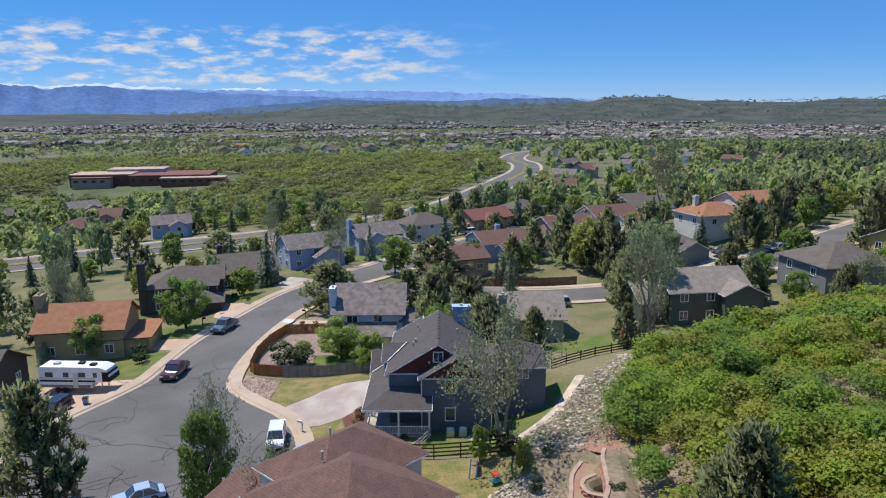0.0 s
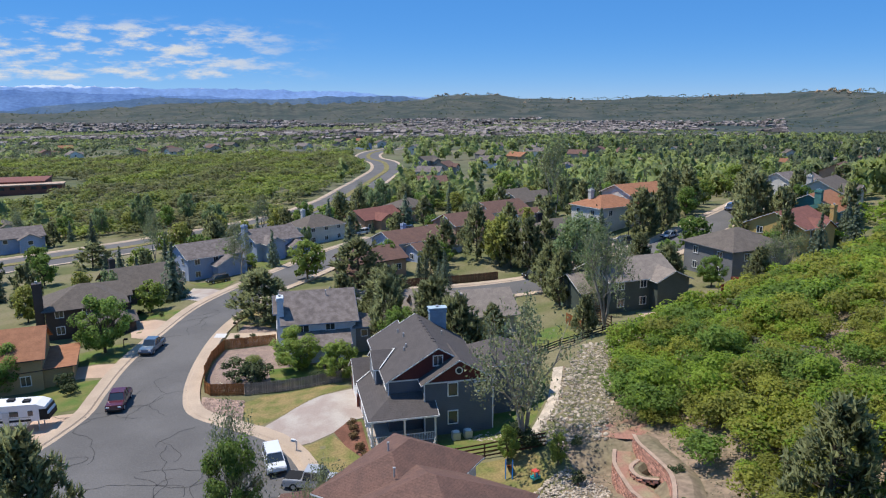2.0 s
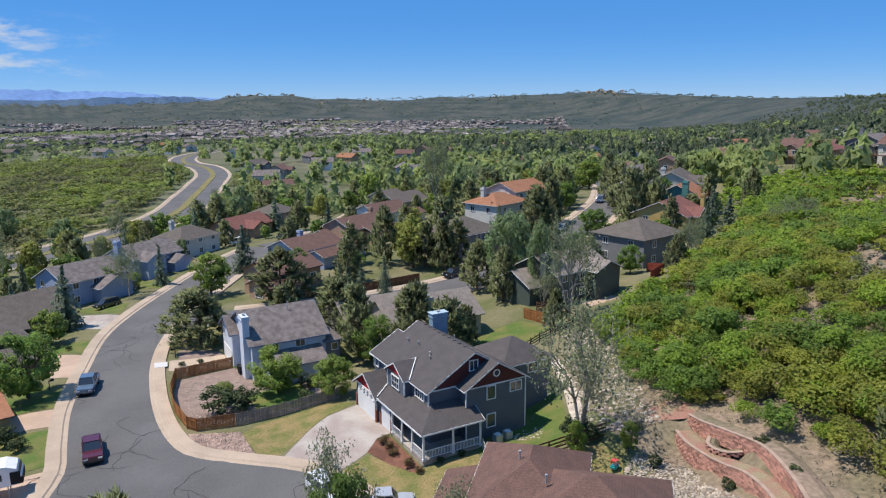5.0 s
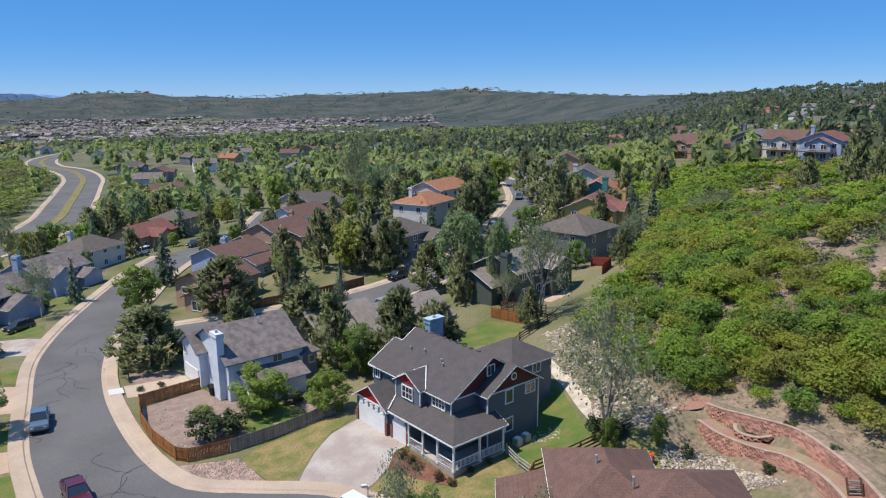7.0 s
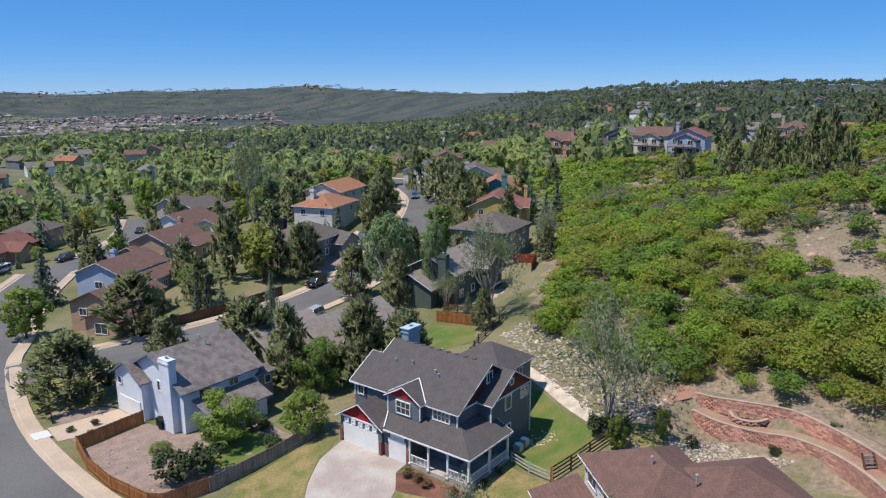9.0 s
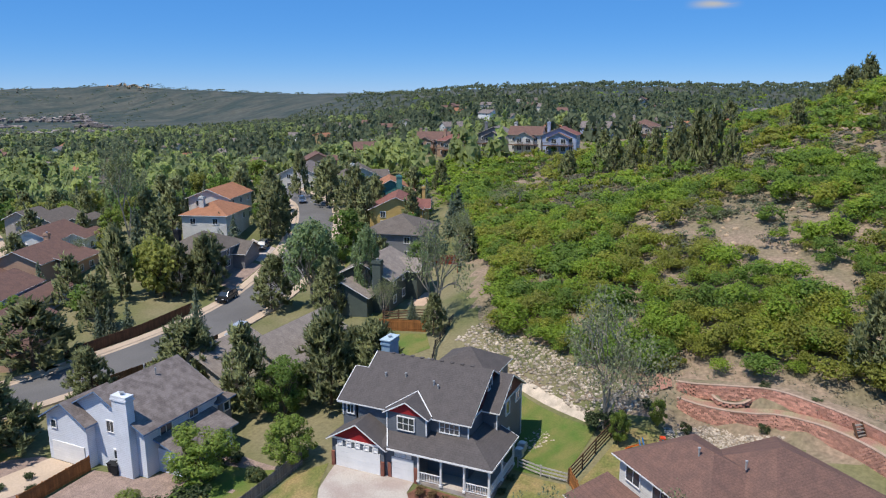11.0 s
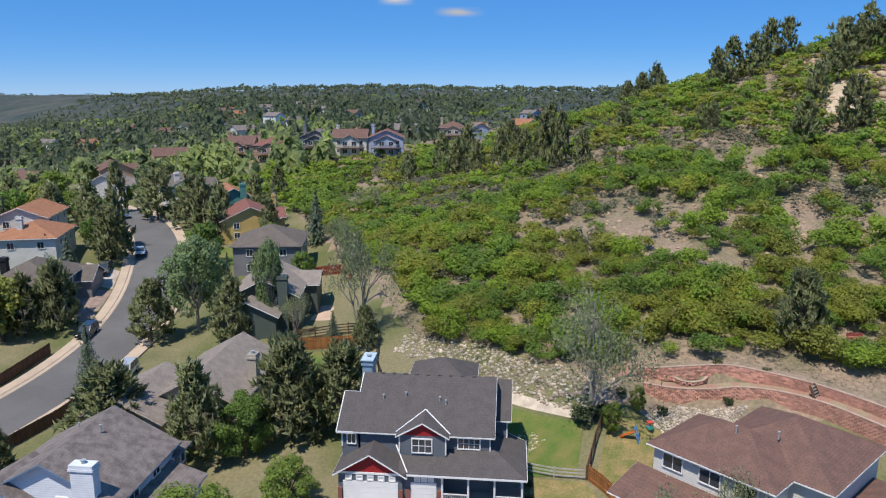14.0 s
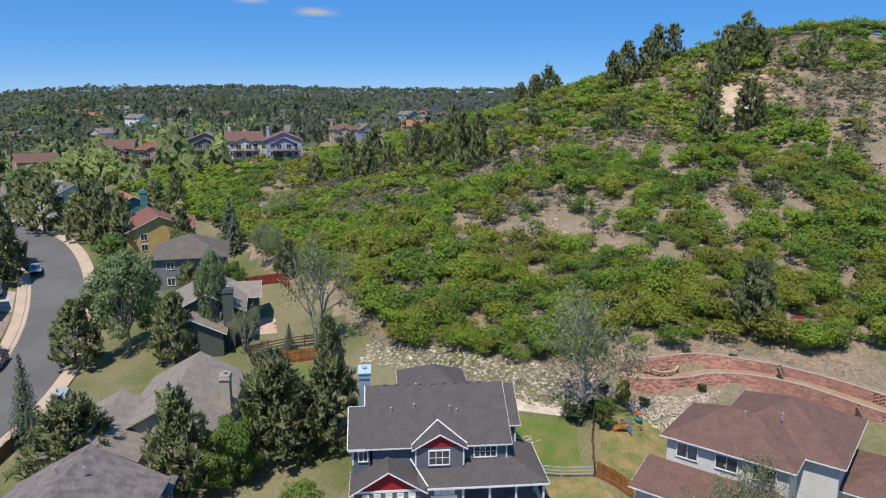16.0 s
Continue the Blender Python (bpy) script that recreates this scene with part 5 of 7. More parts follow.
X, Y = rng.random(15000) * 190 + 8, rng.random(15000) * 190 - 50
gap = value(X, Y, 15, 3.1) + 0.5 * value(X, Y, 6, 8.2)
near_edge = X - foot(Y)
keep = (near_edge > 0) & (gap > np.where((near_edge < 24) & (Y > 36), -0.62, np.where(near_edge < 45, -0.42, -0.37))) & ~((X > 165) & (Y > 80)) & (Y < 128)
keep &= ~in_clearing(X, Y)
X, Y = X[keep], Y[keep]
d = np.hypot(X - 10, Y - 50)
thin = rng.random(len(X)) < np.where(near_edge[keep] < 26, 0.95, np.where(d < 75, 0.85, 0.8))
X, Y, d = X[thin], Y[thin], d[thin]
W0 = 2.4 + 3.4 * rng.random(len(X)) ** 1.6
spots = np.column_stack([X, Y, W0, W0 * (0.62 + 0.3 * rng.random(len(X)))])
dry = (value(X, Y, 18, 17.3) + 0.3 * rng.normal(size=len(X)) > np.where(X - foot(Y) > 42, 0.12, 0.3)) & (X - foot(Y) > 14)
# thickets differ in leaf: each grove leans to one green, with strays
tone = value(X, Y, 9, 23.9) * 1.5 + rng.normal(size=len(X)) * 0.5
for mname, lo, hi, word in (("oak", -0.25, 0.45, "bright green"), ("oak_deep", -9, -0.25, "deep green"), ("oak_olive", 0.45, 9, "olive yellow-green")):
    pick = (tone >= lo) & (tone < hi) & ~dry
    scatter("scrub_oak", spots[(d < 36) & pick], [bush_template(v, 64, 14, 0.44) for v in range(8)], M[mname], word + " scrub oak thicket at the hill foot", "shrubs")
    scatter("scrub_oak", spots[(d >= 36) & (d < 75) & pick], [bush_template(v, 32, 12, 0.62) for v in range(8)], M[mname], word + " scrub oak thicket over the hillside", "shrubs")
    scatter("scrub_oak", spots[(d >= 75) & pick], [bush_template(v, 15, 8, 0.95) for v in range(8)], M[mname], word + " scrub oak thicket on the upper hillside", "shrubs")
scatter("sagebrush", spots[dry] * np.array([1, 1, 0.8, 0.65]), [bush_template(20 + v, 8, 6, 0.95) for v in range(6)], M["sage"], "grey-green sagebrush and budding scrub on the hillside", "shrubs")
n = 3000
X, Y = rng.random(n) * 150 + 10, rng.random(n) * 150 - 40
X[:700], Y[:700] = rng.random(700) * 12 + 7, rng.random(700) * 36 + 30
Y[700:1300] = rng.random(600) * 26 + 60
X[700:1300] = foot(Y[700:1300]) - 5 * rng.random(600)
keep = (X > foot(Y) - 7) & (Y < 100) & (X > 7)
scatter("grass_tufts", np.column_stack([X, Y, 0.5 + 0.5 * rng.random(n), 0.4 + 0.4 * rng.random(n)])[keep], [bush_template(30 + v, 4, 3) for v in range(6)], M["sage"], "dry grass tufts on bare soil", "grass")

# ---- distance woods ----
small = [bush_template(50 + v, 6, 5, 1.35) for v in range(8)]


def tall_template(v):
    rg = np.random.default_rng(900 + v)
    if v % 2:
        z = rg.random(30) ** 1.3
        a, q = 6.283 * rg.random(30), 0.42 * (1 - z) ** 0.8 + 0.03
        pts = np.column_stack([np.cos(a) * q, np.sin(a) * q, z * 0.95 + 0.05])
        nrm = np.column_stack([np.cos(a), np.sin(a), np.full(30, 0.7)]) + rg.normal(size=(30, 3)) * 0.4
        return cards(pts, nrm, 0.3 + 0.14 * rg.random(30), rg, single=True)
    cen = [np.array([math.cos(p) * q, math.sin(p) * q, z]) for p, q, z in zip(6.283 * rg.random(8), 0.3 * rg.random(8), 0.3 + 0.55 * rg.random(8))]
    pts, nrm, soft = blob_points(cen, 0.16 + 0.08 * rg.random(8), 11, rg, 0.9)
    return cards(pts, nrm, 0.2 + 0.1 * rg.random(len(pts)), rg, smooth_normals=soft, single=True)


tall = [tall_template(v) for v in range(10)]
speck = [bush_template(70 + v, 4, 4, 1.9) for v in range(6)]
cone = [tall_template(v) for v in (1, 3, 5, 7)]
thicket = [bush_template(80 + v, 12, 7, 0.95) for v in range(8)]
HOUSES = [(o.matrix_world.translation.x, o.matrix_world.translation.y) for o in scene.objects if o.get("category") == "house" and o.matrix_world.translation.length > 1]


def open_spots(x, y, gap, house_gap):
    ok = clear_of_roads(x, y, gap)
    for hx, hy in HOUSES:
        ok &= np.hypot(x - hx, y - hy) > house_gap
    return ok


def woods(n, x0, x1, y0, y1, dens, wmin, wmax, ratio, templates, material, label, seed, s=60, nearest=250):
    x, y = rng.random(n) * (x1 - x0) + x0, rng.random(n) * (y1 - y0) + y0
    ok = (value(x, y, s, seed) > dens) & (np.hypot(x, y) > nearest) & ~((x > 10) & (y < 125) & (x < 165))
    ok &= np.hypot(x + 165, y - 405) > 52
    x, y = x[ok], y[ok]
    ok = open_spots(x, y, 3, 11)
    x, y = x[ok], y[ok]
    w = wmin + (wmax - wmin) * rng.random(len(x))
    scatter("far_woods", np.column_stack([x, y, w, w * (ratio[0] + (ratio[1] - ratio[0]) * rng.random(len(x)))]), templates, material, label, "woods")


# trees between the houses, one by one
kinds = ["P", "D", "S", "L", "P", "O", "A", "D", "S", "L", "P", "O", "B"]
x, y = rng.random(1500) * 250 - 115, rng.random(1500) * 190 + 92
ok = open_spots(x, y, 1.6, 8.6) & ~((x > 4) & (y < 128)) & ~((x > -45) & (y < 128)) & ((y > 112) | (x < -55))
ok &= ~((x > 10) & (x - 10 > (y - 60) * 0.95) & (y < 150)) & ~((x > -48) & (x < 98) & (y < 164))
for xs, ys, zs, half in ROAD_TABLE[3:]:
    for ax, ay in zip(xs, ys):
        ok &= np.hypot(x - ax, y - ay) > 24
PLACED = [tuple(map(float, r.split()[1:3])) for r in NEAR_TREES.replace("\n", ";").split(";")]
taken = []
for px, py in zip(x[ok], y[ok]):
    if all(math.hypot(px - a, py - b) > (5.4 if px > -50 else 9) for a, b in taken + PLACED) and len(taken) < 320:
        k = kinds[len(taken) % len(kinds)]
        h = {"P": 9, "D": 7.5, "S": 9, "L": 6, "A": 12, "B": 9, "O": 8}[k] * (0.72 + 0.45 * float(rng.random()))
        if any(abs(px - a) < 8 and 0 < b - py < 19 for a, b in HOUSES):
            h *= 0.62
        tree(LABEL[k][0], float(px), float(py), h, h * {"P": 0.72, "D": 0.9, "S": 0.55, "L": 0.9, "A": 0.6, "B": 0.6, "O": 0.85}[k], LABEL[k][1], v=3 + len(taken) % 3)
        taken.append((px, py))
woods(420, 10, 230, 250, 420, -0.05, 5, 9, (1.0, 1.4), tall, M["farwood"], "mixed trees between the houses of the valley", 1.3, 25, 235)
woods(420, -300, -95, 190, 330, -0.1, 5, 9, (0.9, 1.3), tall, M["farwood"], "mixed trees round houses beyond the main road", 1.9, 25, 200)
woods(5600, -330, 60, 262, 620, -0.55, 6, 12, (0.4, 0.62), thicket, M["valley_oak"], "light green and olive thickets along the valley stream", 4.4, 45)
woods(5500, -1300, 900, 600, 2300, -0.15, 8, 15, (0.5, 0.8), speck, M["farwood"], "trees spread over the far town", 6.1, 120)
woods(5200, -900, 700, 610, 1500, -0.2, 6, 10, (0.8, 1.2), speck, M["ridgewood"], "belts of dark trees across the valley floor", 13.3, 110)
woods(900, 60, 700, 380, 800, -0.1, 7, 12, (0.8, 1.2), tall, M["farwood"], "trees between houses down the valley", 7.1, 60)
woods(800, 100, 300, 130, 420, -0.1, 6, 10, (1.0, 1.4), tall, M["farwood"], "trees round the houses below the ridge", 3.9, 40, 180)
woods(700, 95, 185, 85, 150, -0.5, 4, 7, (0.5, 0.7), small, M["oak"], "green thicket below the ridge houses", 2.2, 40, 100)
woods(6200, 190, 1600, -300, 1000, -0.35, 7, 11, (0.9, 1.4), speck, M["ridgewood"], "dark pine woods over the far ridge", 9.7, 70)
woods(1500, 200, 800, 95, 560, -0.25, 6, 9, (1.1, 1.6), cone, M["ridgewood"], "dark conical pines along the near ridge", 11.3, 60, 180)
woods(1500, 190, 900, 60, 700, -0.2, 7, 13, (0.45, 0.65), small, M["oak"], "light green thickets on the far slope", 8.7, 70)
woods(4200, -1200, 3200, 1600, 4300, -0.25, 8, 18, (0.5, 0.7), speck, M["ridgewood"], "scrub and trees on the far plain", 5.5, 300, 1500)
M["capstone"] = mat("wall_cap", (0.45, 0.32, 0.24), 0.9, 0.2, 1.2, 0.3)
M["terrace"] = mat("red_terrace_chips", (0.33, 0.17, 0.125), 0.95, 0.3, 0.5, 0.5, (0.30, 0.25, 0.15), fine=14)

# ---- lawns, drives and beds ----
drape("driveway", [(-18.9, 80.0), (-17.6, 81.3), (-15.5, 83.0), (-12.5, 84.6), (-8.3, 85.5), (-8.0, 77), (-9.8, 76.9), (-11.6, 75.4), (-14, 74.6), (-16.9, 74.0), (-18.2, 76.4)], M["drive"], 0.10, "stained pale concrete driveway fanning to the street", "driveway")
drape("lawn", [(-21.6, 87.5), (-19.0, 89.2), (-11.0, 88.4), (-8.4, 86.2), (-12.5, 84.75), (-15.6, 83.1), (-17.8, 81.5), (-19.4, 80.4), (-21.2, 81.6)], M["drylawn"], 0.06, "yellowing front lawn beside driveway", "lawn")
drape("lawn", [(-16.9, 73.8), (-14, 74.3), (-11.7, 75.0), (-9.4, 69.2), (-2.6, 68.4), (-3.8, 63.7), (-9, 62), (-13.8, 65.6), (-15.2, 69.5)], M["drylawn"], 0.07, "patchy front lawn with dry spots", "lawn")
drape("lawn", [(-2.2, 69.3), (4.9, 71), (5, 74.4), (11.4, 74.4), (12.3, 81), (14, 79), (11.6, 73), (7.6, 67), (5.2, 63), (-2.6, 64.3)], M["lawn"], 0.06, "mown green back lawn beside house", "lawn")
drape("lawn", [(-3.4, 62.6), (5.5, 60.2), (6.6, 57.5), (3.6, 54.5), (-0.6, 53.6), (-6, 59)], M["drylawn"], 0.06, "patchy back lawn with children's toys", "lawn")
drape("lawn", [(20, 99), (24, 98.6), (23.8, 91), (19.5, 88.4), (13, 94), (12.5, 97.8)], M["lawn"], 0.06, "green back lawn behind greige house", "lawn")
drape("cobble_bed", [(-26.6, 91), (-21.5, 88.2), (-21.4, 81.7), (-26.6, 86.4)], M["cobble"], 0.05, "bed of pink-grey cobbles beside the pavement", "stone bed")
drape("planting_bed", [(-11.6, 75.5), (-9.9, 76.8), (-8.5, 76.2), (-8.4, 69.4), (-9.2, 69.0), (-10.6, 72)], M["mulch"], 0.09, "mulched planting bed along the porch", "flower bed")
drape("gravel_yard", [(-17.4, 108), (-25.0, 108.1), (-26.3, 102), (-26.6, 97), (-25.9, 92.2), (-21, 90.2), (-10.4, 89.2), (-8.6, 98.8), (-16.4, 101.8)], M["gravel"], 0.05, "pinkish gravel yard inside the cedar fence", "yard")
drape("lawn", [(-18.6, 97.6), (-11.5, 98.4), (-10.6, 90.8), (-15, 90.8), (-18.2, 92.6)], M["lawn"], 0.08, "small green lawn inside fence", "lawn")
drape("gravel_yard", [(-24.6, 108.8), (-17.6, 108.6), (-17.6, 115.5), (-22.4, 122.5)], M["gravel"], 0.05, "gravel front yard with round shrubs", "yard")
drape("driveway", [(-17.4, 109.0), (-17.4, 114.2), (-24.6, 116.5), (-25.4, 112.2)], M["concrete"], 0.09, "concrete drive of pale blue house", "driveway")
drape("driveway", [(-41.8, 128.5), (-41.8, 132.6), (-34.0, 124.6), (-36.0, 115.8), (-39.6, 117.9)], M["pinkdrive"], 0.07, "pinkish concrete driveway", "driveway")
drape("driveway", [(-47, 108.0), (-37.9, 105.6), (-38.6, 100.6), (-46.6, 102.6)], M["pinkdrive"], 0.07, "tan concrete driveway", "driveway")
drape("driveway", [(-34.4, 156), (-27.2, 147.0), (-30.2, 138.4), (-35.5, 143.4)], M["drive"], 0.07, "pale grey concrete driveway", "driveway")
drape("driveway", [(-52.5, 89.6), (-38.9, 89.6), (-40.0, 83.2), (-43.2, 76.2), (-46, 78), (-52.5, 83.5)], M["pinkdrive"], 0.07, "pinkish concrete pad under caravan", "driveway")
drape("lawn", [(-47.5, 114), (-39.7, 115.5), (-37.2, 109.6), (-38.2, 106.0), (-46.8, 108.6)], M["lawn"], 0.06, "dark green front lawn", "lawn")
drape("lawn", [(-48.7, 101.8), (-39.0, 100.0), (-39.2, 91), (-46.5, 90.2)], M["lawn"], 0.06, "shaded green front lawn", "lawn")
drape("lawn", [(-42, 137.5), (-33.0, 133.2), (-34.6, 126.6), (-41.5, 133.4)], M["lawn"], 0.06, "green lawn strip beside drive", "lawn")
drape("lawn", [(-36, 163), (-25.6, 158.0), (-28.0, 149.5), (-33, 157)], M["lawn"], 0.06, "green front lawn", "lawn")
drape("lawn", [(-24.5, 183), (-13.8, 177.0), (-18.4, 167.5), (-24, 172)], M["lawn"], 0.06, "green front lawn of blue-grey house", "lawn")
drape("lawn", [(-22.2, 133.6), (-16.5, 131.2), (-12, 127.5), (-18, 117), (-23.2, 121)], M["drylawn"], 0.05, "corner lawn under pine", "lawn")
drape("lawn", [(55, 124), (66, 130), (75, 136), (77, 126)], M["lawn"], 0.05, "green lawn by side street", "lawn")
drape("driveway", [(52, 141.4), (60, 144.4), (62, 152), (54, 150)], M["drive"], 0.06, "pale driveway with parked cars", "driveway")
drape("gravel_yard", [(38, 137.6), (51, 141), (52, 149), (40, 145)], M["gravel"], 0.05, "pink gravel front yard", "yard")
drape("patio", [(12.4, 62.6), (15.4, 60.4), (16.2, 57.2), (13.6, 56.8), (10.6, 60.2)], M["terrace"], 0.06, "small red paved landing above swale", "patio")
drape("patio", [(38, 101.4), (45, 101.8), (44.8, 99.2), (37.3, 98)], M["pinkdrive"], 0.06, "pink patio behind dark house", "patio")
drape("swale", [(15.6, 80.4), (16.6, 79.8), (13.2, 72.4), (9.2, 66.2), (6.4, 62.2), (5.4, 62.8), (8.0, 66.8), (12.0, 73.0)], M["rock"], 0.08, "stony drainage channel at the hill foot", "channel")
drape("bare_slope", [(82, 1), (88, 9), (96, 6), (104, 3), (113, 0), (117, -6), (112, -9), (104, -7), (98, -3), (90, -1)], mat("pale_eroded_sandstone", (0.52, 0.40, 0.29), 0.95, 0.35, 0.4, 0.6, (0.36, 0.29, 0.19), fine=8), 0.2, "pale eroded sandstone gully near the hilltop", "slope")
drape("bare_slope", [(11.6, 60.5), (14, 63.5), (18.6, 69), (23, 77), (26, 84), (33, 87), (24, 88), (18.5, 84), (14.6, 74), (10, 66)], M["suburb"], 0.03, "bare stony slope behind the houses", "slope")


# ---- rocks ----
def rock_template(v):
    rg = np.random.default_rng(300 + v)
    bm = bmesh.new()
    bmesh.ops.create_icosphere(bm, subdivisions=1, radius=0.5)
    vs = np.array([w.co[:] for w in bm.verts]) * (0.7 + 0.55 * rg.random((len(bm.verts), 1))) * np.array([1, 0.8, 0.6])
    bm.verts.index_update()
    fs = np.array([[w.index for w in f.verts] for f in bm.faces])
    bm.free()
    return vs, fs


def inside(x, y, poly):
    res = np.zeros(len(x), bool)
    j = len(poly) - 1
    for i in range(len(poly)):
        (xi, yi), (xj, yj) = poly[i], poly[j]
        hit = ((yi > y) != (yj > y)) & (x < (xj - xi) * (y - yi) / (yj - yi + 1e-9) + xi)
        res ^= hit
        j = i
    return res


def rock_field(poly, n, lo, hi, material, label):
    px, py = [p[0] for p in poly], [p[1] for p in poly]
    x = rng.random(n * 3) * (max(px) - min(px)) + min(px)
    y = rng.random(n * 3) * (max(py) - min(py)) + min(py)
    ok = inside(x, y, poly)
    x, y = x[ok][:n], y[ok][:n]
    w = lo + (hi - lo) * rng.random(len(x)) ** 2
    return scatter("rocks", np.column_stack([x, y, w, w]), [rock_template(v) for v in range(6)], material, label, "rocks", 0.03)


rock_field([(-26.2, 90.6), (-21.4, 88.2), (-21.5, 81.9), (-26.4, 86.6)], 1900, 0.16, 0.42, M["cobble"], "pinkish river cobbles beside the pavement")
rock_field([(6, 62), (12, 58), (14, 62), (18.5, 69), (23, 77), (27, 84.5), (22, 86), (16.5, 79), (12, 71)], 1700, 0.14, 0.75, M["rock"], "loose pale stones on the slope")
rock_field([(2, 54), (7.5, 57), (9.5, 53), (8.5, 45), (5, 48)], 2000, 0.15, 0.42, M["rock"], "dry-laid pale stones below the block walls")
rock_field([(-17, 102), (-25, 107.6), (-26, 97), (-25, 93), (-19, 95)], 60, 0.2, 0.5, M["rock"], "scattered stones on gravel yard")
rock_field([(1.5, 69.2), (4.8, 70.5), (6.5, 69), (4, 67)], 90, 0.15, 0.45, M["rock"], "pale stones round the air conditioners")
rock_field([(30, 30), (60, -5), (130, -10), (120, 40), (60, 60), (40, 60)], 420, 0.4, 1.9, M["sandstone"], "tan sandstone outcrops on the hill")
rock_field([(80, -6), (100, -12), (130, -16), (125, 2), (100, 8), (86, 8)], 160, 0.8, 3.2, M["sandstone"], "pale sandstone ledges near the hilltop")
rock_field([(60, 92), (100, 104), (112, 98), (90, 90), (66, 88)], 120, 0.4, 2.0, M["sandstone"], "sandstone rubble above the houses")

# ---- block retaining walls ----
def block_mesh():
    bm = bmesh.new()
    pts = [(-0.2, 0.15), (0.2, 0.15), (0.2, 0.06), (0.05, -0.22), (-0.05, -0.22), (-0.2, 0.06)]
    lo, hi = [bm.verts.new((x, y, 0)) for x, y in pts], [bm.verts.new((x, y, 0.19)) for x, y in pts]
    bm.faces.new(lo[::-1])
    bm.faces.new(hi)
    for i in range(6):
        bm.faces.new((lo[i], lo[(i + 1) % 6], hi[(i + 1) % 6], hi[i]))
    me = bpy.data.meshes.new("block")
    bm.to_mesh(me)
    bm.free()
    me.materials.append(M["block"])
    return me


BLOCK = block_mesh()
BV = np.array([v.co[:] for v in BLOCK.vertices])
BF = [tuple(p.vertices) for p in BLOCK.polygons]


def block_wall(pts, rows, back, near_y, fill):
    """A curved wall of split-faced blocks in running bond, with its cap and the earth behind it."""
    line = catmull(pts, 0.42)
    zs = np.array([q.z for q in line]) - rows * 0.195 + 0.45
    wall = empty("retaining_wall", line[0].x, line[0].y, float(zs[0]))
    tagged(wall, "curved retaining wall of red split-face blocks", "wall")
    inv = wall.matrix_world.inverted()
    verts, faces, single = [], [], 0
    for i in range(1, len(line) - 1):
        d = line[i + 1] - line[i - 1]
        yaw = math.degrees(math.atan2(d.y, d.x)) + 180
        for r in range(rows):
            p = line[i] + (line[i + 1] - line[i]) * (0.5 if r % 2 else 0.0)
            m = inv @ pose(p.x, p.y, zs[i] - 0.45 + r * 0.195, 0, 0, yaw)
            if single < 290 and near_y[0] < p.y < near_y[1]:
                b = new("block", BLOCK)
                b.parent = wall
                b.matrix_basis = m
                single += 1
            else:
                k = len(verts)
                verts += [tuple(m @ Vector(v)) for v in BV]
                faces += [tuple(k + q for q in f) for f in BF]
    rest = mesh_object("blocks", verts, faces, M["block"], wall)
    tagged(rest, kind="stuff")
    top = rows * 0.195 - 0.45
    prof = [(-0.17, top), (-0.17, top + 0.07), (0.16, top + 0.07), (0.16, top)]
    def ribbon(nm, prof, material):
        vs, fs = [], []
        n = len(line)
        for i, p in enumerate(line):
            d = line[min(i + 1, n - 1)] - line[max(i - 1, 0)]
            side = Vector((-d.y, d.x, 0)).normalized()
            for o, h in prof:
                q = p + side * o
                vs.append(tuple(inv @ Vector((q.x, q.y, zs[i] + h))))
        m = len(prof)
        for i in range(n - 1):
            for k in range(m - 1):
                fs.append((i * m + k, (i + 1) * m + k, (i + 1) * m + k + 1, i * m + k + 1))
        return mesh_object(nm, vs, fs, material, wall)
    ribbon("cap", prof, M["capstone"])
    ribbon("backfill", [(0.15, top - 0.05), (back * 0.6, top), (back, top - 0.35), (back + 0.6, top - 1.6)], M[fill])
    return wall


block_wall(WALL_LOW, 9, 2.3, (40, 56), "terrace")
block_wall(WALL_HIGH, 8, 2.2, (41, 57), "soil")
block_wall([(12.1, 52.6, 5.0), (11.0, 51.9, 4.95), (10.7, 50.8, 4.95), (11.0, 49.7, 5.05), (11.9, 49.0, 5.2)], 2, 0.9, (40, 57), "soil")


def wooden_steps(x, y, z, yaw, rise):
    """A short steep flight of dark timber: two stringers with treads."""
    e = empty("wooden_steps", x, y, z, yaw)
    tagged(e, "short dark timber steps against the block wall", "steps")
    for side in (-0.5, 0.5):
        bm = bmesh.new()
        bar(bm, (side, 0, -0.1), (side, rise * 0.6, rise + 0.1), 0.08, 0.22)
        part("stringer", bm, M["fence_brown"], e)
    n = max(4, round(rise / 0.24))
    for k in range(n):
        f = (k + 0.5) / n
        bm = bmesh.new()
        add_box(bm, -0.48, 0.48, rise * 0.6 * f - 0.13, rise * 0.6 * f + 0.13, rise * f - 0.03, rise * f + 0.03)
        part("tread", bm, M["fence_grey"], e)


wooden_steps(5.6, 39.6, 5.35, -45, 1.55)
wooden_steps(-1.7, 35.2, 3.6, -45, 1.8)


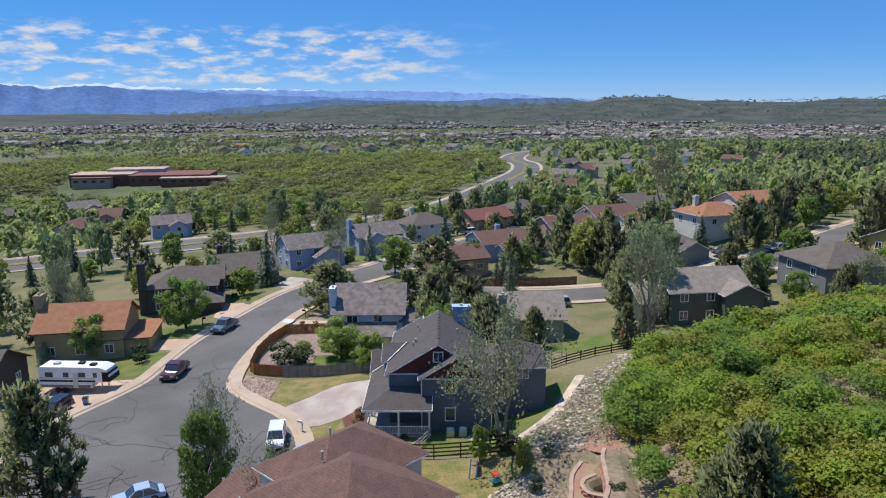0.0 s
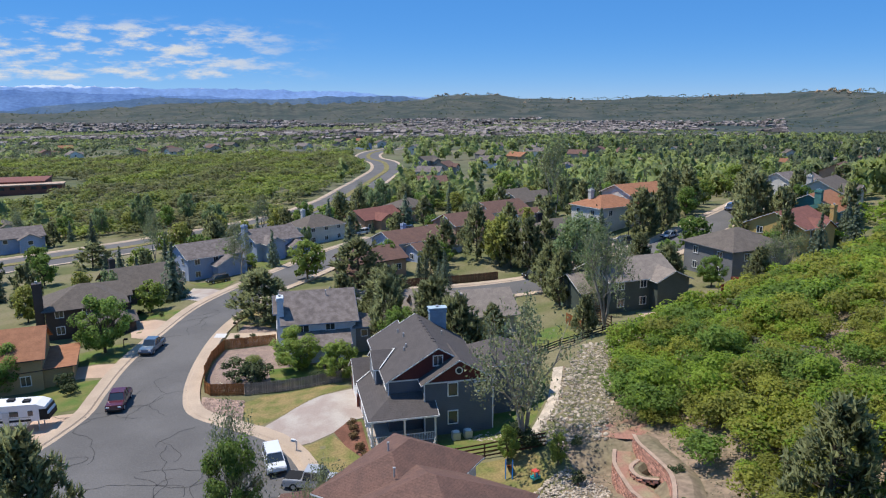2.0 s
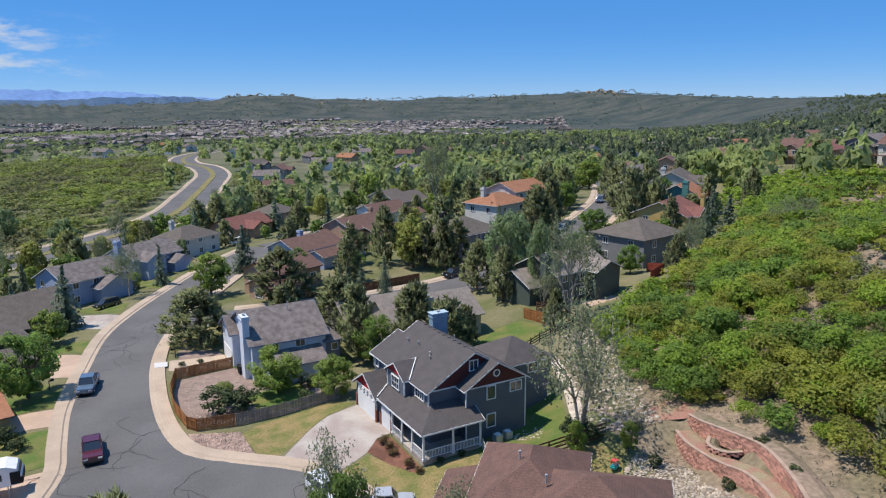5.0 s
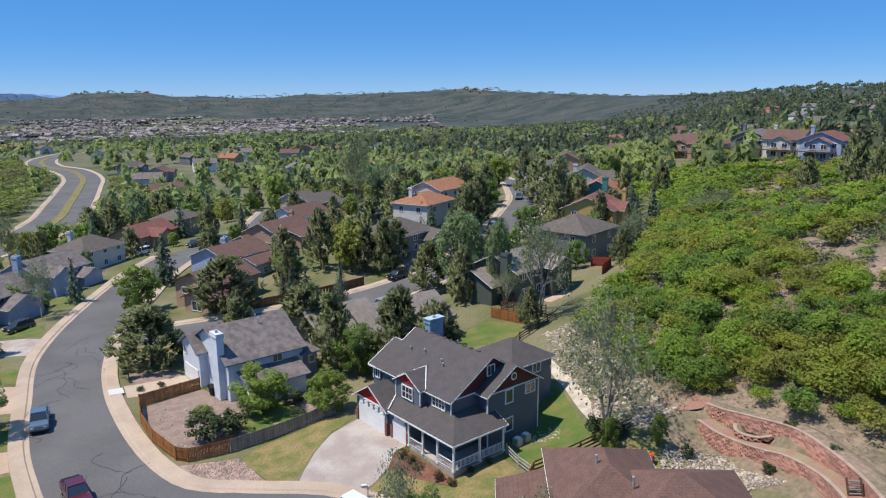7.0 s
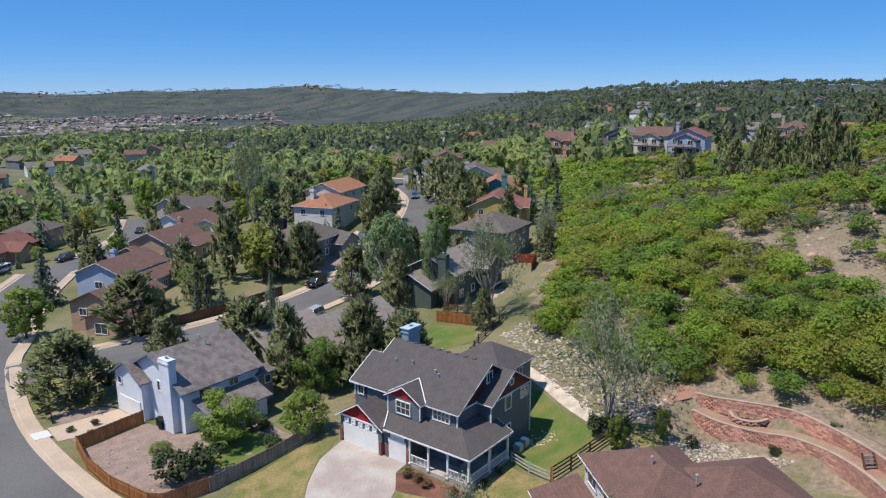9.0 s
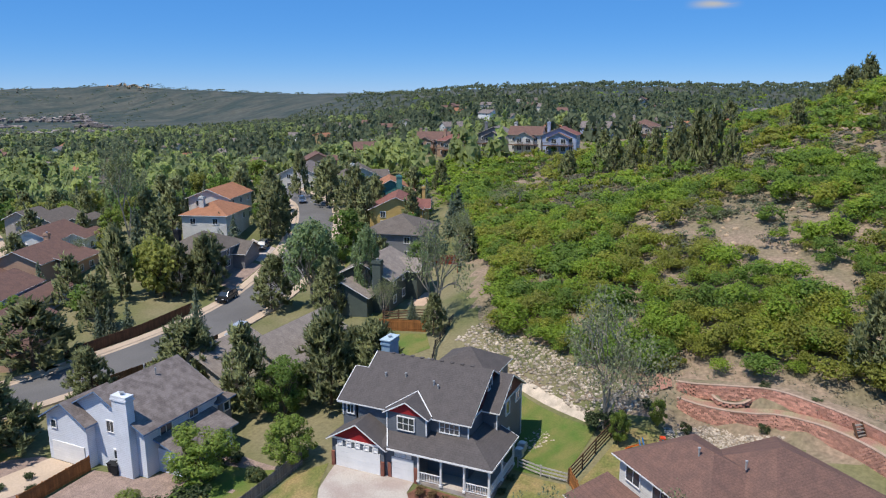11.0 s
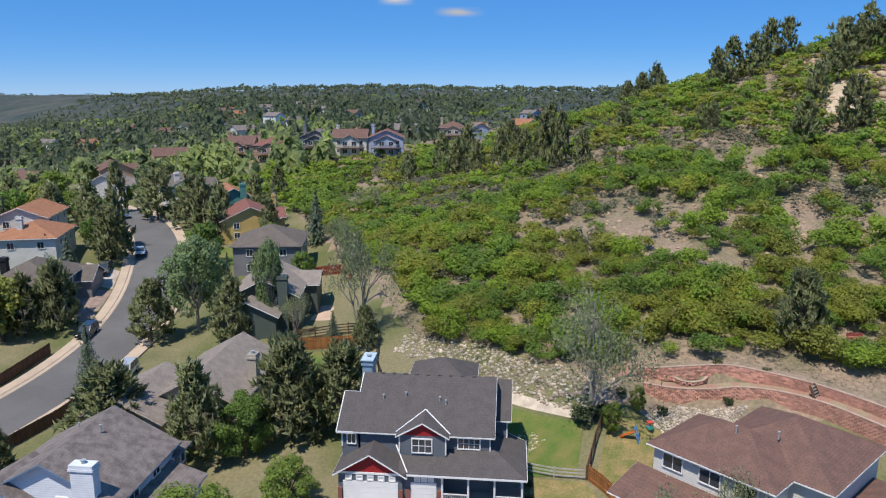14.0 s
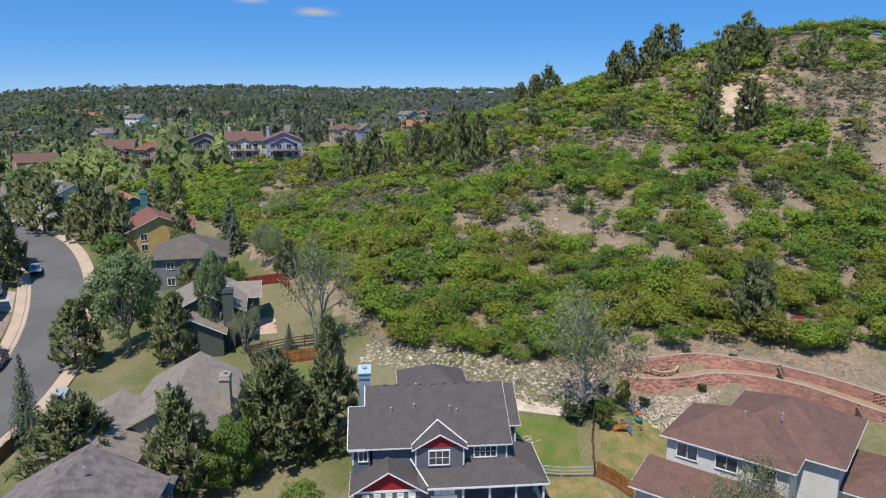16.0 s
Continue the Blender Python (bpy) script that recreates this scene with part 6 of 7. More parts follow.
# ---- fences ----
def fence(pts, h, material, label, style="board"):
    """A fence along pts: posts and, bay by bay, a panel of boards or rails."""
    f = empty("fence", pts[0][0], pts[0][1], gz(*pts[0]))
    tagged(f, label, "fence")
    inv = f.matrix_world.inverted()
    for a, b in zip(pts, pts[1:]):
        n = max(1, round(math.dist(a, b) / 2.4))
        for k in range(n):
            p = (a[0] + (b[0] - a[0]) * k / n, a[1] + (b[1] - a[1]) * k / n)
            q = (a[0] + (b[0] - a[0]) * (k + 1) / n, a[1] + (b[1] - a[1]) * (k + 1) / n)
            zp, zq = gz(*p), gz(*q)
            bm = bmesh.new()
            add_box(bm, p[0] - 0.06, p[0] + 0.06, p[1] - 0.06, p[1] + 0.06, zp - 0.3, zp + h + 0.08, None)
            bmesh.ops.transform(bm, matrix=inv, verts=bm.verts)
            part("post", bm, material, f)
            bm = bmesh.new()
            if style == "board":
                m = int(math.dist(p, q) / 0.15)
                for j in range(m):
                    s, t = (j + 0.06) / m, (j + 0.94) / m
                    lift = 0.02 * ((j * 7) % 3)
                    u, v = (Vector((p[0] + (q[0] - p[0]) * w, p[1] + (q[1] - p[1]) * w, 0)) for w in (s, t))
                    z = zp + (zq - zp) * (s + t) / 2
                    bar(bm, u + Vector((0, 0, z + h / 2 + lift)), v + Vector((0, 0, z + h / 2 + lift)), 0.03, h)
                bar(bm, (*p, zp + 0.4), (*q, zq + 0.4), 0.1, 0.09)
                bar(bm, (*p, zp + h - 0.3), (*q, zq + h - 0.3), 0.1, 0.09)
                bmesh.ops.transform(bm, matrix=inv, verts=bm.verts)
                tagged(part("panel", bm, material, f), kind="stuff")
            else:
                bm.free()
                for z in (0.3, 0.65, 1.0) if h < 1.4 else (0.3, 0.7, 1.1, 1.5):
                    bm = bmesh.new()
                    bar(bm, (*p, zp + z), (*q, zq + z), 0.05, 0.14)
                    bmesh.ops.transform(bm, matrix=inv, verts=bm.verts)
                    part("rail", bm, material, f)
    return f


fence([(-17.6, 108.3), (-25.0, 108.6), (-26.4, 103.5), (-26.9, 98), (-26.4, 92.4), (-25.6, 91.2), (-21.5, 90.1)], 1.55, M["fence_orange"], "orange-stained cedar board fence along the pavement")
fence([(-21.4, 90.1), (-15.7, 89.7), (-9.4, 88.6)], 1.5, M["fence_grey"], "weathered grey board fence beside lawn")
fence([(-1.6, 69.0), (-2.6, 66.4), (-3.6, 63.6)], 1.1, mat("silvered_rails", (0.44, 0.41, 0.37), 0.9, 0.2, 0.9, 0.3, island=0.2), "pale grey split-rail fence between lawns", "rail")
fence([(-3.6, 63.5), (1.5, 62.2), (6.9, 60.4)], 1.5, M["fence_brown"], "rust-brown rail fence between back lawns", "rail")
fence([(-3.8, 63.3), (-7.5, 61.2)], 1.6, M["fence_orange"], "cedar board fence beside brown-roofed house")
fence([(13.5, 85.5), (19.4, 87.6), (28, 88.7)], 1.2, mat("black_rails", (0.03, 0.028, 0.026), 0.8, 0.2, 1, 0.2), "dark split-rail fence at the foot of the slope", "rail")
fence([(24.4, 91.5), (24.8, 95.4), (25.2, 99.4)], 1.7, M["fence_orange"], "bright orange cedar fence section")
fence([(28.4, 91), (28.9, 95.5), (28.6, 100.6), (33, 102)], 1.7, M["fence_brown"], "red-brown rail fence behind dark house", "rail")
fence([(50, 97.5), (55, 99.5), (57.6, 106)], 1.7, mat("red_fence", (0.24, 0.05, 0.03), 0.8, 0.2, 1, 0.2, island=0.2), "dark red board fence")
fence([(-6, 124.4), (6, 122), (16, 121.6)], 1.5, M["fence_brown"], "brown board fence along side street")
fence([(2, 136.5), (14, 135.3), (26, 136)], 1.7, M["fence_brown"], "brown privacy fence behind street trees")


# ---- tar seams and patches on the street ----
def seams():
    vs, fs = [], []
    sr = np.random.default_rng(12)
    for k in range(46):
        if k < 30:
            a, q = sr.random() * 6.283, 12 * sr.random() ** 0.6
            x, y = -30 + q * math.cos(a), 66 + q * math.sin(a)
        else:
            t = int(len(ROADS[0][0]) * (0.15 + 0.45 * sr.random()))
            p = ROADS[0][0][t]
            x, y = p.x + sr.normal() * 2, p.y
        h = sr.random() * 6.283
        pts = []
        for s in range(int(10 + 22 * sr.random())):
            pts.append((x, y))
            h += sr.normal() * 0.35
            x, y = x + 0.5 * math.cos(h), y + 0.5 * math.sin(h)
        zs = ground([p[0] for p in pts], [p[1] for p in pts])
        for i in range(len(pts) - 1):
            d = Vector((pts[i + 1][0] - pts[i][0], pts[i + 1][1] - pts[i][1], 0)).normalized()
            n = Vector((-d.y, d.x, 0)) * 0.035
            b = len(vs)
            for p, z in ((pts[i], zs[i]), (pts[i + 1], zs[i + 1])):
                vs += [(p[0] + n.x, p[1] + n.y, z + 0.098), (p[0] - n.x, p[1] - n.y, z + 0.098)]
            fs.append((b, b + 1, b + 3, b + 2))
    ob = mesh_object("tar_seams", vs, fs, mat("tar", (0.055, 0.053, 0.052), 0.7, 0.1, 2, 0))
    tagged(ob, "dark tar crack seams on the asphalt", "road marks", kind="stuff")


seams()
for pts in ([(-27.0, 114.0), (-25.3, 113.6), (-25.0, 115.6), (-26.7, 116.0)],):
    drape("kerb_ramp", pts, mat("new_concrete", (0.66, 0.64, 0.61), 0.85, 0.08, 0.5, 0.1), 0.52, "pale new concrete kerb ramp", "pavement")
drape("road_patch", [(-30, 118), (-26.9, 117.4), (-26.2, 122.8), (-29.2, 123.6)], mat("road_patch", (0.17, 0.15, 0.15), 0.9, 0.15, 0.5, 0.2, fine=30), 0.15, "paler square asphalt patch", "road patch")


# ---- vehicles ----
def vehicle(x, y, yaw, kind, color, label, z=None):
    """A parked car or pickup: body, glass, wheels with rims, lamps and bumpers."""
    z = gz(x, y) + 0.1 if z is None else z
    car = empty("pickup_truck" if kind == "pickup" else "car", x, y, z, yaw)
    tagged(car, label, "truck" if kind == "pickup" else "car")
    L, Wd = {"pickup": (5.6, 1.95), "suv": (4.7, 1.88), "sedan": (4.5, 1.8)}[kind]
    H = {"pickup": 1.85, "suv": 1.72, "sedan": 1.45}[kind]
    pm = paint(kind + "_paint", color)
    a = L / 2
    hood = 0.58 * H
    lower = [(-a, 0.35), (-a + 0.1, hood * 0.92), (-a + 0.9, hood), (a - 0.2, hood * 1.02), (a, hood * 0.9), (a, 0.35)]
    def prism(bm, prof, w0, w1):
        lo = [bm.verts.new((px, -w0 / 2 if pz < hood else -w1 / 2, pz)) for px, pz in prof]
        hi = [bm.verts.new((px, w0 / 2 if pz < hood else w1 / 2, pz)) for px, pz in prof]
        bm.faces.new(lo)
        bm.faces.new(hi[::-1])
        for i in range(len(prof)):
            j = (i + 1) % len(prof)
            bm.faces.new((lo[j], lo[i], hi[i], hi[j]))
    bm = bmesh.new()
    prism(bm, lower, Wd, Wd - 0.1)
    bmesh.ops.bevel(bm, geom=bm.edges[:], offset=0.06, segments=2, affect="EDGES")
    body = part("body", bm, pm, car)
    if kind == "pickup":
        cab = [(-a + 1.5, hood), (-a + 2.1, H - 0.04), (-a + 3.5, H), (-a + 3.7, hood)]
        bm = bmesh.new()
        add_box(bm, -a + 3.85, a - 0.12, -Wd / 2 + 0.18, Wd / 2 - 0.18, hood * 0.9, hood * 1.03 + 0.01)
        part("cargo_bed", bm, M["black"], car)
    elif kind == "suv":
        cab = [(-a + 1.1, hood), (-a + 1.75, H - 0.04), (a - 0.45, H), (a - 0.12, hood)]
    else:
        cab = [(-a + 1.2, hood), (-a + 1.95, H - 0.03), (a - 1.3, H - 0.02), (a - 0.5, hood)]
    def shell(bm, prof, w0, w1):
        zt = max(pz for _, pz in prof)
        lo = [bm.verts.new((px, -(w0 if pz < zt - 0.2 else w1) / 2, pz)) for px, pz in prof]
        hi = [bm.verts.new((px, (w0 if pz < zt - 0.2 else w1) / 2, pz)) for px, pz in prof]
        bm.faces.new(lo)
        bm.faces.new(hi[::-1])
        for i in range(4):
            bm.faces.new((lo[(i + 1) % 4], lo[i], hi[i], hi[(i + 1) % 4]))
    bm = bmesh.new()
    shell(bm, cab, Wd - 0.12, Wd - 0.45)
    part("glazing", bm, M["glass"], car, "dark tinted car windows")
    bm = bmesh.new()
    (x1, z1), (x2, z2) = cab[1], cab[2]
    slab(bm, [(x1 - 0.03, -Wd / 2 + 0.2, z1 + 0.05), (x2 + 0.03, -Wd / 2 + 0.2, z2 + 0.05), (x2 + 0.03, Wd / 2 - 0.2, z2 + 0.05), (x1 - 0.03, Wd / 2 - 0.2, z1 + 0.05)], 0.09)
    part("roof", bm, pm, car)
    mid = (cab[1][0] + cab[2][0]) / 2
    for s in (-1, 1):
        for p, q in ((cab[0], cab[1]), (cab[3], cab[2]), ((mid, hood), (mid, H - 0.02))):
            bm = bmesh.new()
            bar(bm, (p[0], s * (Wd / 2 - 0.07), p[1]), (q[0], s * (Wd / 2 - 0.21), q[1]), 0.08)
            part("pillar", bm, pm, car)
    for sx in (-a + 0.95, a - 1.05):
        for s in (-1, 1):
            bm = bmesh.new()
            tube(bm, (sx, s * (Wd / 2 - 0.2), 0.36), (sx, s * (Wd / 2 + 0.02), 0.36), 0.36, 0.36, 18)
            wheel = part("wheel", bm, M["black"], car)
            bm = bmesh.new()
            tube(bm, (sx, s * (Wd / 2), 0.36), (sx, s * (Wd / 2 + 0.035), 0.36), 0.21, 0.2, 14)
            part("rim", bm, M["steel"], wheel)
    for s in (-1, 1):
        for px, nm, cm in ((-a, "headlight", M["white"]), (a, "tail_light", M["red_side"])):
            bm = bmesh.new()
            add_box(bm, px - 0.03, px + 0.03, s * (Wd / 2 - 0.3) - 0.18, s * (Wd / 2 - 0.3) + 0.18, hood * 0.68, hood * 0.82)
            part(nm, bm, cm, car)
    for px in (-a - 0.04, a + 0.04):
        bm = bmesh.new()
        add_box(bm, px - 0.08, px + 0.08, -Wd / 2 + 0.05, Wd / 2 - 0.05, 0.34, 0.52)
        part("bumper", bm, M["black"], car)
    return car


vehicle(-17.9, 70.6, 98, "suv", (0.75, 0.76, 0.77), "white car parked at the turning circle kerb")
vehicle(-14.2, 65.6, 160, "pickup", (0.42, 0.43, 0.45), "silver pickup truck in a driveway")
vehicle(-35.4, 110.8, 77, "pickup", (0.10, 0.15, 0.21), "blue pickup truck parked at the kerb")
vehicle(-36.2, 91.0, 88, "pickup", (0.10, 0.012, 0.018), "dark red pickup truck parked at the kerb")
vehicle(-27.8, 59.2, 30, "sedan", (0.36, 0.48, 0.66), "light blue car in the turning circle")
vehicle(-29.5, 158.4, 25, "suv", (0.02, 0.022, 0.025), "black car in a driveway")
vehicle(-24.6, 172.0, 25, "sedan", (0.02, 0.022, 0.025), "black car parked by blue house")
vehicle(7.4, 211, 30, "suv", (0.72, 0.73, 0.74), "white car beside pale house")
vehicle(20.5, 208.8, 20, "suv", (0.03, 0.03, 0.035), "dark car on the cross street")
vehicle(49.5, 226, 45, "sedan", (0.05, 0.055, 0.07), "dark car parked on the cross street")
vehicle(33.2, 134.8, 10, "suv", (0.015, 0.016, 0.018), "black car at the side street kerb")
vehicle(58.5, 146.6, 20, "suv", (0.08, 0.09, 0.10), "dark grey car on a pale driveway")
vehicle(68.8, 144.8, 25, "sedan", (0.30, 0.38, 0.48), "light blue car at the side street kerb")
vehicle(97, 163.5, 40, "suv", (0.12, 0.16, 0.24), "blue car parked on the street")
vehicle(19.8, 121.2, 10, "suv", (0.4, 0.42, 0.44), "silver car beside greige house")
vehicle(-45.8, 78.6, 80, "suv", (0.012, 0.012, 0.014), "black car beside the caravan")


def caravan(x, y, yaw):
    z = gz(x, y) + 0.08
    rv = empty("caravan", x, y, z, yaw)
    tagged(rv, "white fifth-wheel caravan with dark nose on driveway", "caravan")
    prof = [(-4.4, 0.7), (-4.4, 3.3), (-4.2, 3.45), (3.6, 3.45), (4.5, 3.1), (4.9, 2.2), (4.7, 1.55), (2.6, 1.45), (2.4, 0.7)]
    bm = bmesh.new()
    lo, hi = [bm.verts.new((px, -1.2, pz)) for px, pz in prof], [bm.verts.new((px, 1.2, pz)) for px, pz in prof]
    bm.faces.new(lo)
    bm.faces.new(hi[::-1])
    for i in range(len(prof)):
        j = (i + 1) % len(prof)
        bm.faces.new((lo[j], lo[i], hi[i], hi[j]))
    part("body", bm, M["white"], rv)
    bm = bmesh.new()
    add_box(bm, 3.9, 4.93, -1.22, 1.22, 1.6, 2.25)
    add_box(bm, 3.9, 4.75, -1.22, 1.22, 2.25, 2.85)
    part("nose", bm, M["black"], rv, "black moulded front cap")
    for z0, z1, mm in ((1.5, 1.75, "dark"), (1.95, 2.05, "steel"), (0.75, 1.1, "fence_grey")):
        bm = bmesh.new()
        add_box(bm, -4.3, 3.0 if z0 > 1.4 else 2.3, -1.23, 1.23, z0, z1)
        part("stripe", bm, M[mm], rv)
    for px, w in ((-3, 1.0), (-0.8, 0.7), (1.3, 0.9), (3.0, 0.5)):
        bm = bmesh.new()
        add_box(bm, px - w / 2, px + w / 2, -1.25, 1.25, 2.15, 2.75)
        part("window", bm, M["glass"], rv)
    bm = bmesh.new()
    add_box(bm, 0.1, 0.75, -1.26, 1.0, 0.75, 2.7)
    part("door", bm, M["offwhite"], rv)
    for px in (-2.0, -1.1):
        for s in (-1, 1):
            bm = bmesh.new()
            tube(bm, (px, s * 0.95, 0.4), (px, s * 1.22, 0.4), 0.4, 0.4, 16)
            part("wheel", bm, M["black"], rv)
    for px, py in ((-2.5, 0), (0.6, 0.3), (2.4, -0.2)):
        bm = bmesh.new()
        add_box(bm, px - 0.35, px + 0.35, py - 0.35, py + 0.35, 3.4, 3.68)
        part("roof_unit", bm, M["dark"] if px > -1 else M["steel"], rv)
    for s in (-1, 1):
        bm = bmesh.new()
        bar(bm, (3.6, s * 0.8, -0.02), (3.6, s * 0.8, 1.5), 0.1)
        part("leg", bm, M["steel"], rv)


caravan(-47.2, 87.0, -3)

# ---- small things round the houses ----
def air_conditioner(x, y):
    z = gz(x, y)
    e = empty("air_conditioner", x, y, z)
    tagged(e, "grey round-topped outdoor air conditioner on stones", "air conditioner")
    bm = bmesh.new()
    add_box(bm, -0.42, 0.42, -0.42, 0.42, 0, 0.85)
    bmesh.ops.bevel(bm, geom=bm.edges[:], offset=0.06, segments=2, affect="EDGES")
    part("casing", bm, M["steel"], e)
    bm = bmesh.new()
    tube(bm, (0, 0, 0.84), (0, 0, 0.9), 0.36, 0.34, 16)
    part("fan_grille", bm, M["white"], e)


air_conditioner(0.6, 69.6)
air_conditioner(1.9, 69.7)


def mailbox(x, y, yaw, pale):
    z = gz(x, y)
    e = empty("mailbox", x, y, z, yaw)
    tagged(e, "post-mounted mailbox beside pavement", "mailbox")
    bm = bmesh.new()
    add_box(bm, -0.06, 0.06, -0.06, 0.06, -0.2, 1.35)
    bar(bm, (0, 0, 1.2), (0.5, 0, 1.2), 0.08)
    part("post", bm, M["white" if pale else "fence_brown"], e)
    bm = bmesh.new()
    add_box(bm, 0.1, 0.6, -0.12, 0.12, 1.22, 1.45)
    part("box", bm, M["white" if pale else "black"], e)


mailbox(-15.6, 73.0, 150, True)
mailbox(-39.8, 113.2, 0, False)
mailbox(-23.6, 117.5, 170, False)


def toy_slide(x, y):
    z = gz(x, y) + 0.05
    e = empty("toy_slide", x, y, z, 70)
    tagged(e, "orange and blue plastic toy slide on lawn", "toy")
    bm = bmesh.new()
    slab(bm, [(0, -0.25, 1.1), (0, 0.25, 1.1), (1.5, 0.25, 0.15), (1.5, -0.25, 0.15)], 0.08)
    part("chute", bm, paint("orange_plastic", (0.75, 0.14, 0.02)), e)
    for s in (-1, 1):
        bm = bmesh.new()
        bar(bm, (-0.5, s * 0.3, 0), (0, s * 0.3, 1.6), 0.1)
        part("side", bm, paint("blue_plastic", (0.03, 0.22, 0.6)), e)


toy_slide(2.6, 58.2)


def toy_car(x, y):
    z = gz(x, y) + 0.05
    e = empty("toy_car", x, y, z, 20)
    tagged(e, "small teal and orange ride-on toy", "toy")
    bm = bmesh.new()
    add_box(bm, -0.45, 0.45, -0.28, 0.28, 0.12, 0.5)
    bmesh.ops.bevel(bm, geom=bm.edges[:], offset=0.1, segments=2, affect="EDGES")
    part("body", bm, paint("teal_plastic", (0.02, 0.35, 0.33)), e)
    bm = bmesh.new()
    add_box(bm, -0.3, 0.25, -0.26, 0.26, 0.85, 0.95)
    for px in (-0.25, 0.2):
        for s in (-1, 1):
            bar(bm, (px, s * 0.22, 0.45), (px, s * 0.22, 0.9), 0.06)
    part("canopy", bm, paint("red_plastic", (0.7, 0.07, 0.02)), e)


toy_car(4.4, 56.4)


def basketball_hoop(x, y, yaw):
    z = gz(x, y)
    e = empty("basketball_hoop", x, y, z, yaw)
    tagged(e, "white basketball backboard on a dark pole", "basketball hoop")
    bm = bmesh.new()
    bar(bm, (0, 0, -0.1), (0, 0, 3.2), 0.12)
    bar(bm, (0, 0, 3.2), (0.6, 0, 3.4), 0.1)
    part("pole", bm, M["black"], e)
    bm = bmesh.new()
    add_box(bm, 0.6, 0.66, -0.75, 0.75, 2.95, 3.95)
    part("backboard", bm, M["white"], e)
    bm = bmesh.new()
    for k in range(12):
        a, b = 6.283 * k / 12, 6.283 * (k + 1) / 12
        bar(bm, (0.92 + 0.23 * math.cos(a), 0.23 * math.sin(a), 3.05), (0.92 + 0.23 * math.cos(b), 0.23 * math.sin(b), 3.05), 0.03)
    part("rim", bm, paint("orange_rim", (0.7, 0.15, 0.03)), e)


basketball_hoop(61, 149, -60)


def bin_cart(x, y, col):
    z = gz(x, y) + 0.1
    e = empty("wheeled_bin", x, y, z, 15)
    tagged(e, "dark wheeled rubbish bin by a wall", "bin")
    bm = bmesh.new()
    vs = add_box(bm, -0.3, 0.3, -0.32, 0.32, 0.05, 1.0)
    for v in vs[:4]:
        v.co.x *= 0.8
        v.co.y *= 0.8
    part("body", bm, col, e)
    bm = bmesh.new()
    add_box(bm, -0.33, 0.33, -0.36, 0.36, 1.0, 1.08)
    part("lid", bm, M["black"], e)


bin_cart(-17.0, 105.9, M["black"])
bin_cart(-17.2, 105.2, M["dark"])
bin_cart(-43.2, 80.8, paint("blue_bin", (0.02, 0.10, 0.3)))
for x, y, h, w in ((-9.6, 75.6, 1.1, 1.3), (-9.5, 74.4, 1.0, 1.2), (-9.7, 73.2, 0.9, 1.3), (-9.3, 70.4, 1.2, 1.2), (-8.9, 68.9, 0.9, 1.1), (-6.6, 68.8, 0.8, 1.0), (-4.2, 68.8, 0.8, 1.0), (-12.0, 101.0, 1.3, 1.6), (-10.6, 96.5, 2.0, 3.0), (-22.4, 110.4, 0.9, 1.2), (-21.0, 112.6, 0.9, 1.2), (-23.4, 113.4, 0.8, 1.1), (-12.4, 92.0, 1.4, 2.2), (-44.2, 98.8, 2.6, 2.8), (-43.0, 96.4, 1.8, 2.4), (-41.5, 137, 1.0, 1.6), (-37, 130.6, 0.8, 1.2), (7.6, 54.6, 1.3, 1.4), (8.6, 47.6, 1.2, 1.3), (12.6, 47.8, 1.2, 1.5), (10.6, 43.2, 1.0, 1.2), (9.2, 58.6, 1.2, 1.3), (6.0, 63.6, 1.4, 1.6)):
    bed = x < -8.8 and 68 < y < 77
    tree("russet" if bed else "shrub", x, y, h, w, "low reddish-brown budding shrub in mulch" if bed else "low rounded garden shrub", name="shrub")
tree("lime", 3.2, 60.4, 3.6, 2.2, "slim young tree on lawn with pale stakes")
tree("lime", 6.8, 57.2, 3.0, 1.8, "slim young tree by the stony bank")
tree("bare", -14.0, 53.5, 6.0, 3.6, "bare budding tree in front of brown-roofed house")
tree("bare", -20.8, 60.2, 8.5, 4.0, "bare grey tree beside a leafy one")
tree("bare", -70, 128, 9.0, 5.0, "bare grey tree behind houses")

# ---- distance: school, far houses, town, mountains, clouds ----
def school(x, y, z):
    e = empty("school", x, y, z, 8)
    e.scale = (0.76, 0.76, 0.62)
    tagged(e, "low red-brick school with flat roofs", "school")
    for i, (x0, x1, y0, y1, h, mt) in enumerate(((-50, -8, -12, 14, 7, "brick"), (-8, 48, -16, 20, 6, "brick"), (-30, 10, 10, 30, 9, "greyblue"), (-46, -20, -20, -10, 5, "peach"), (16, 60, -26, -14, 4.5, "brick"))):
        bm = bmesh.new()
        add_box(bm, x0, x1, y0, y1, -8, h)
        part("wall", bm, M[mt], e)
        bm = bmesh.new()
        add_box(bm, x0 - 0.5, x1 + 0.5, y0 - 0.5, y1 + 0.5, h + 0.02, h + 0.9)
        part("roof", bm, M["roof_red"] if i % 2 else M["pinkdrive"], e)
        for k in range(int((x1 - x0) / 6)):
            bm = bmesh.new()
            add_box(bm, x0 + 1.5 + k * 6, x0 + 4.5 + k * 6, y0 - 0.1, y0 + 0.05, 1.5, 3.6)
            part("window", bm, M["glass"], e)


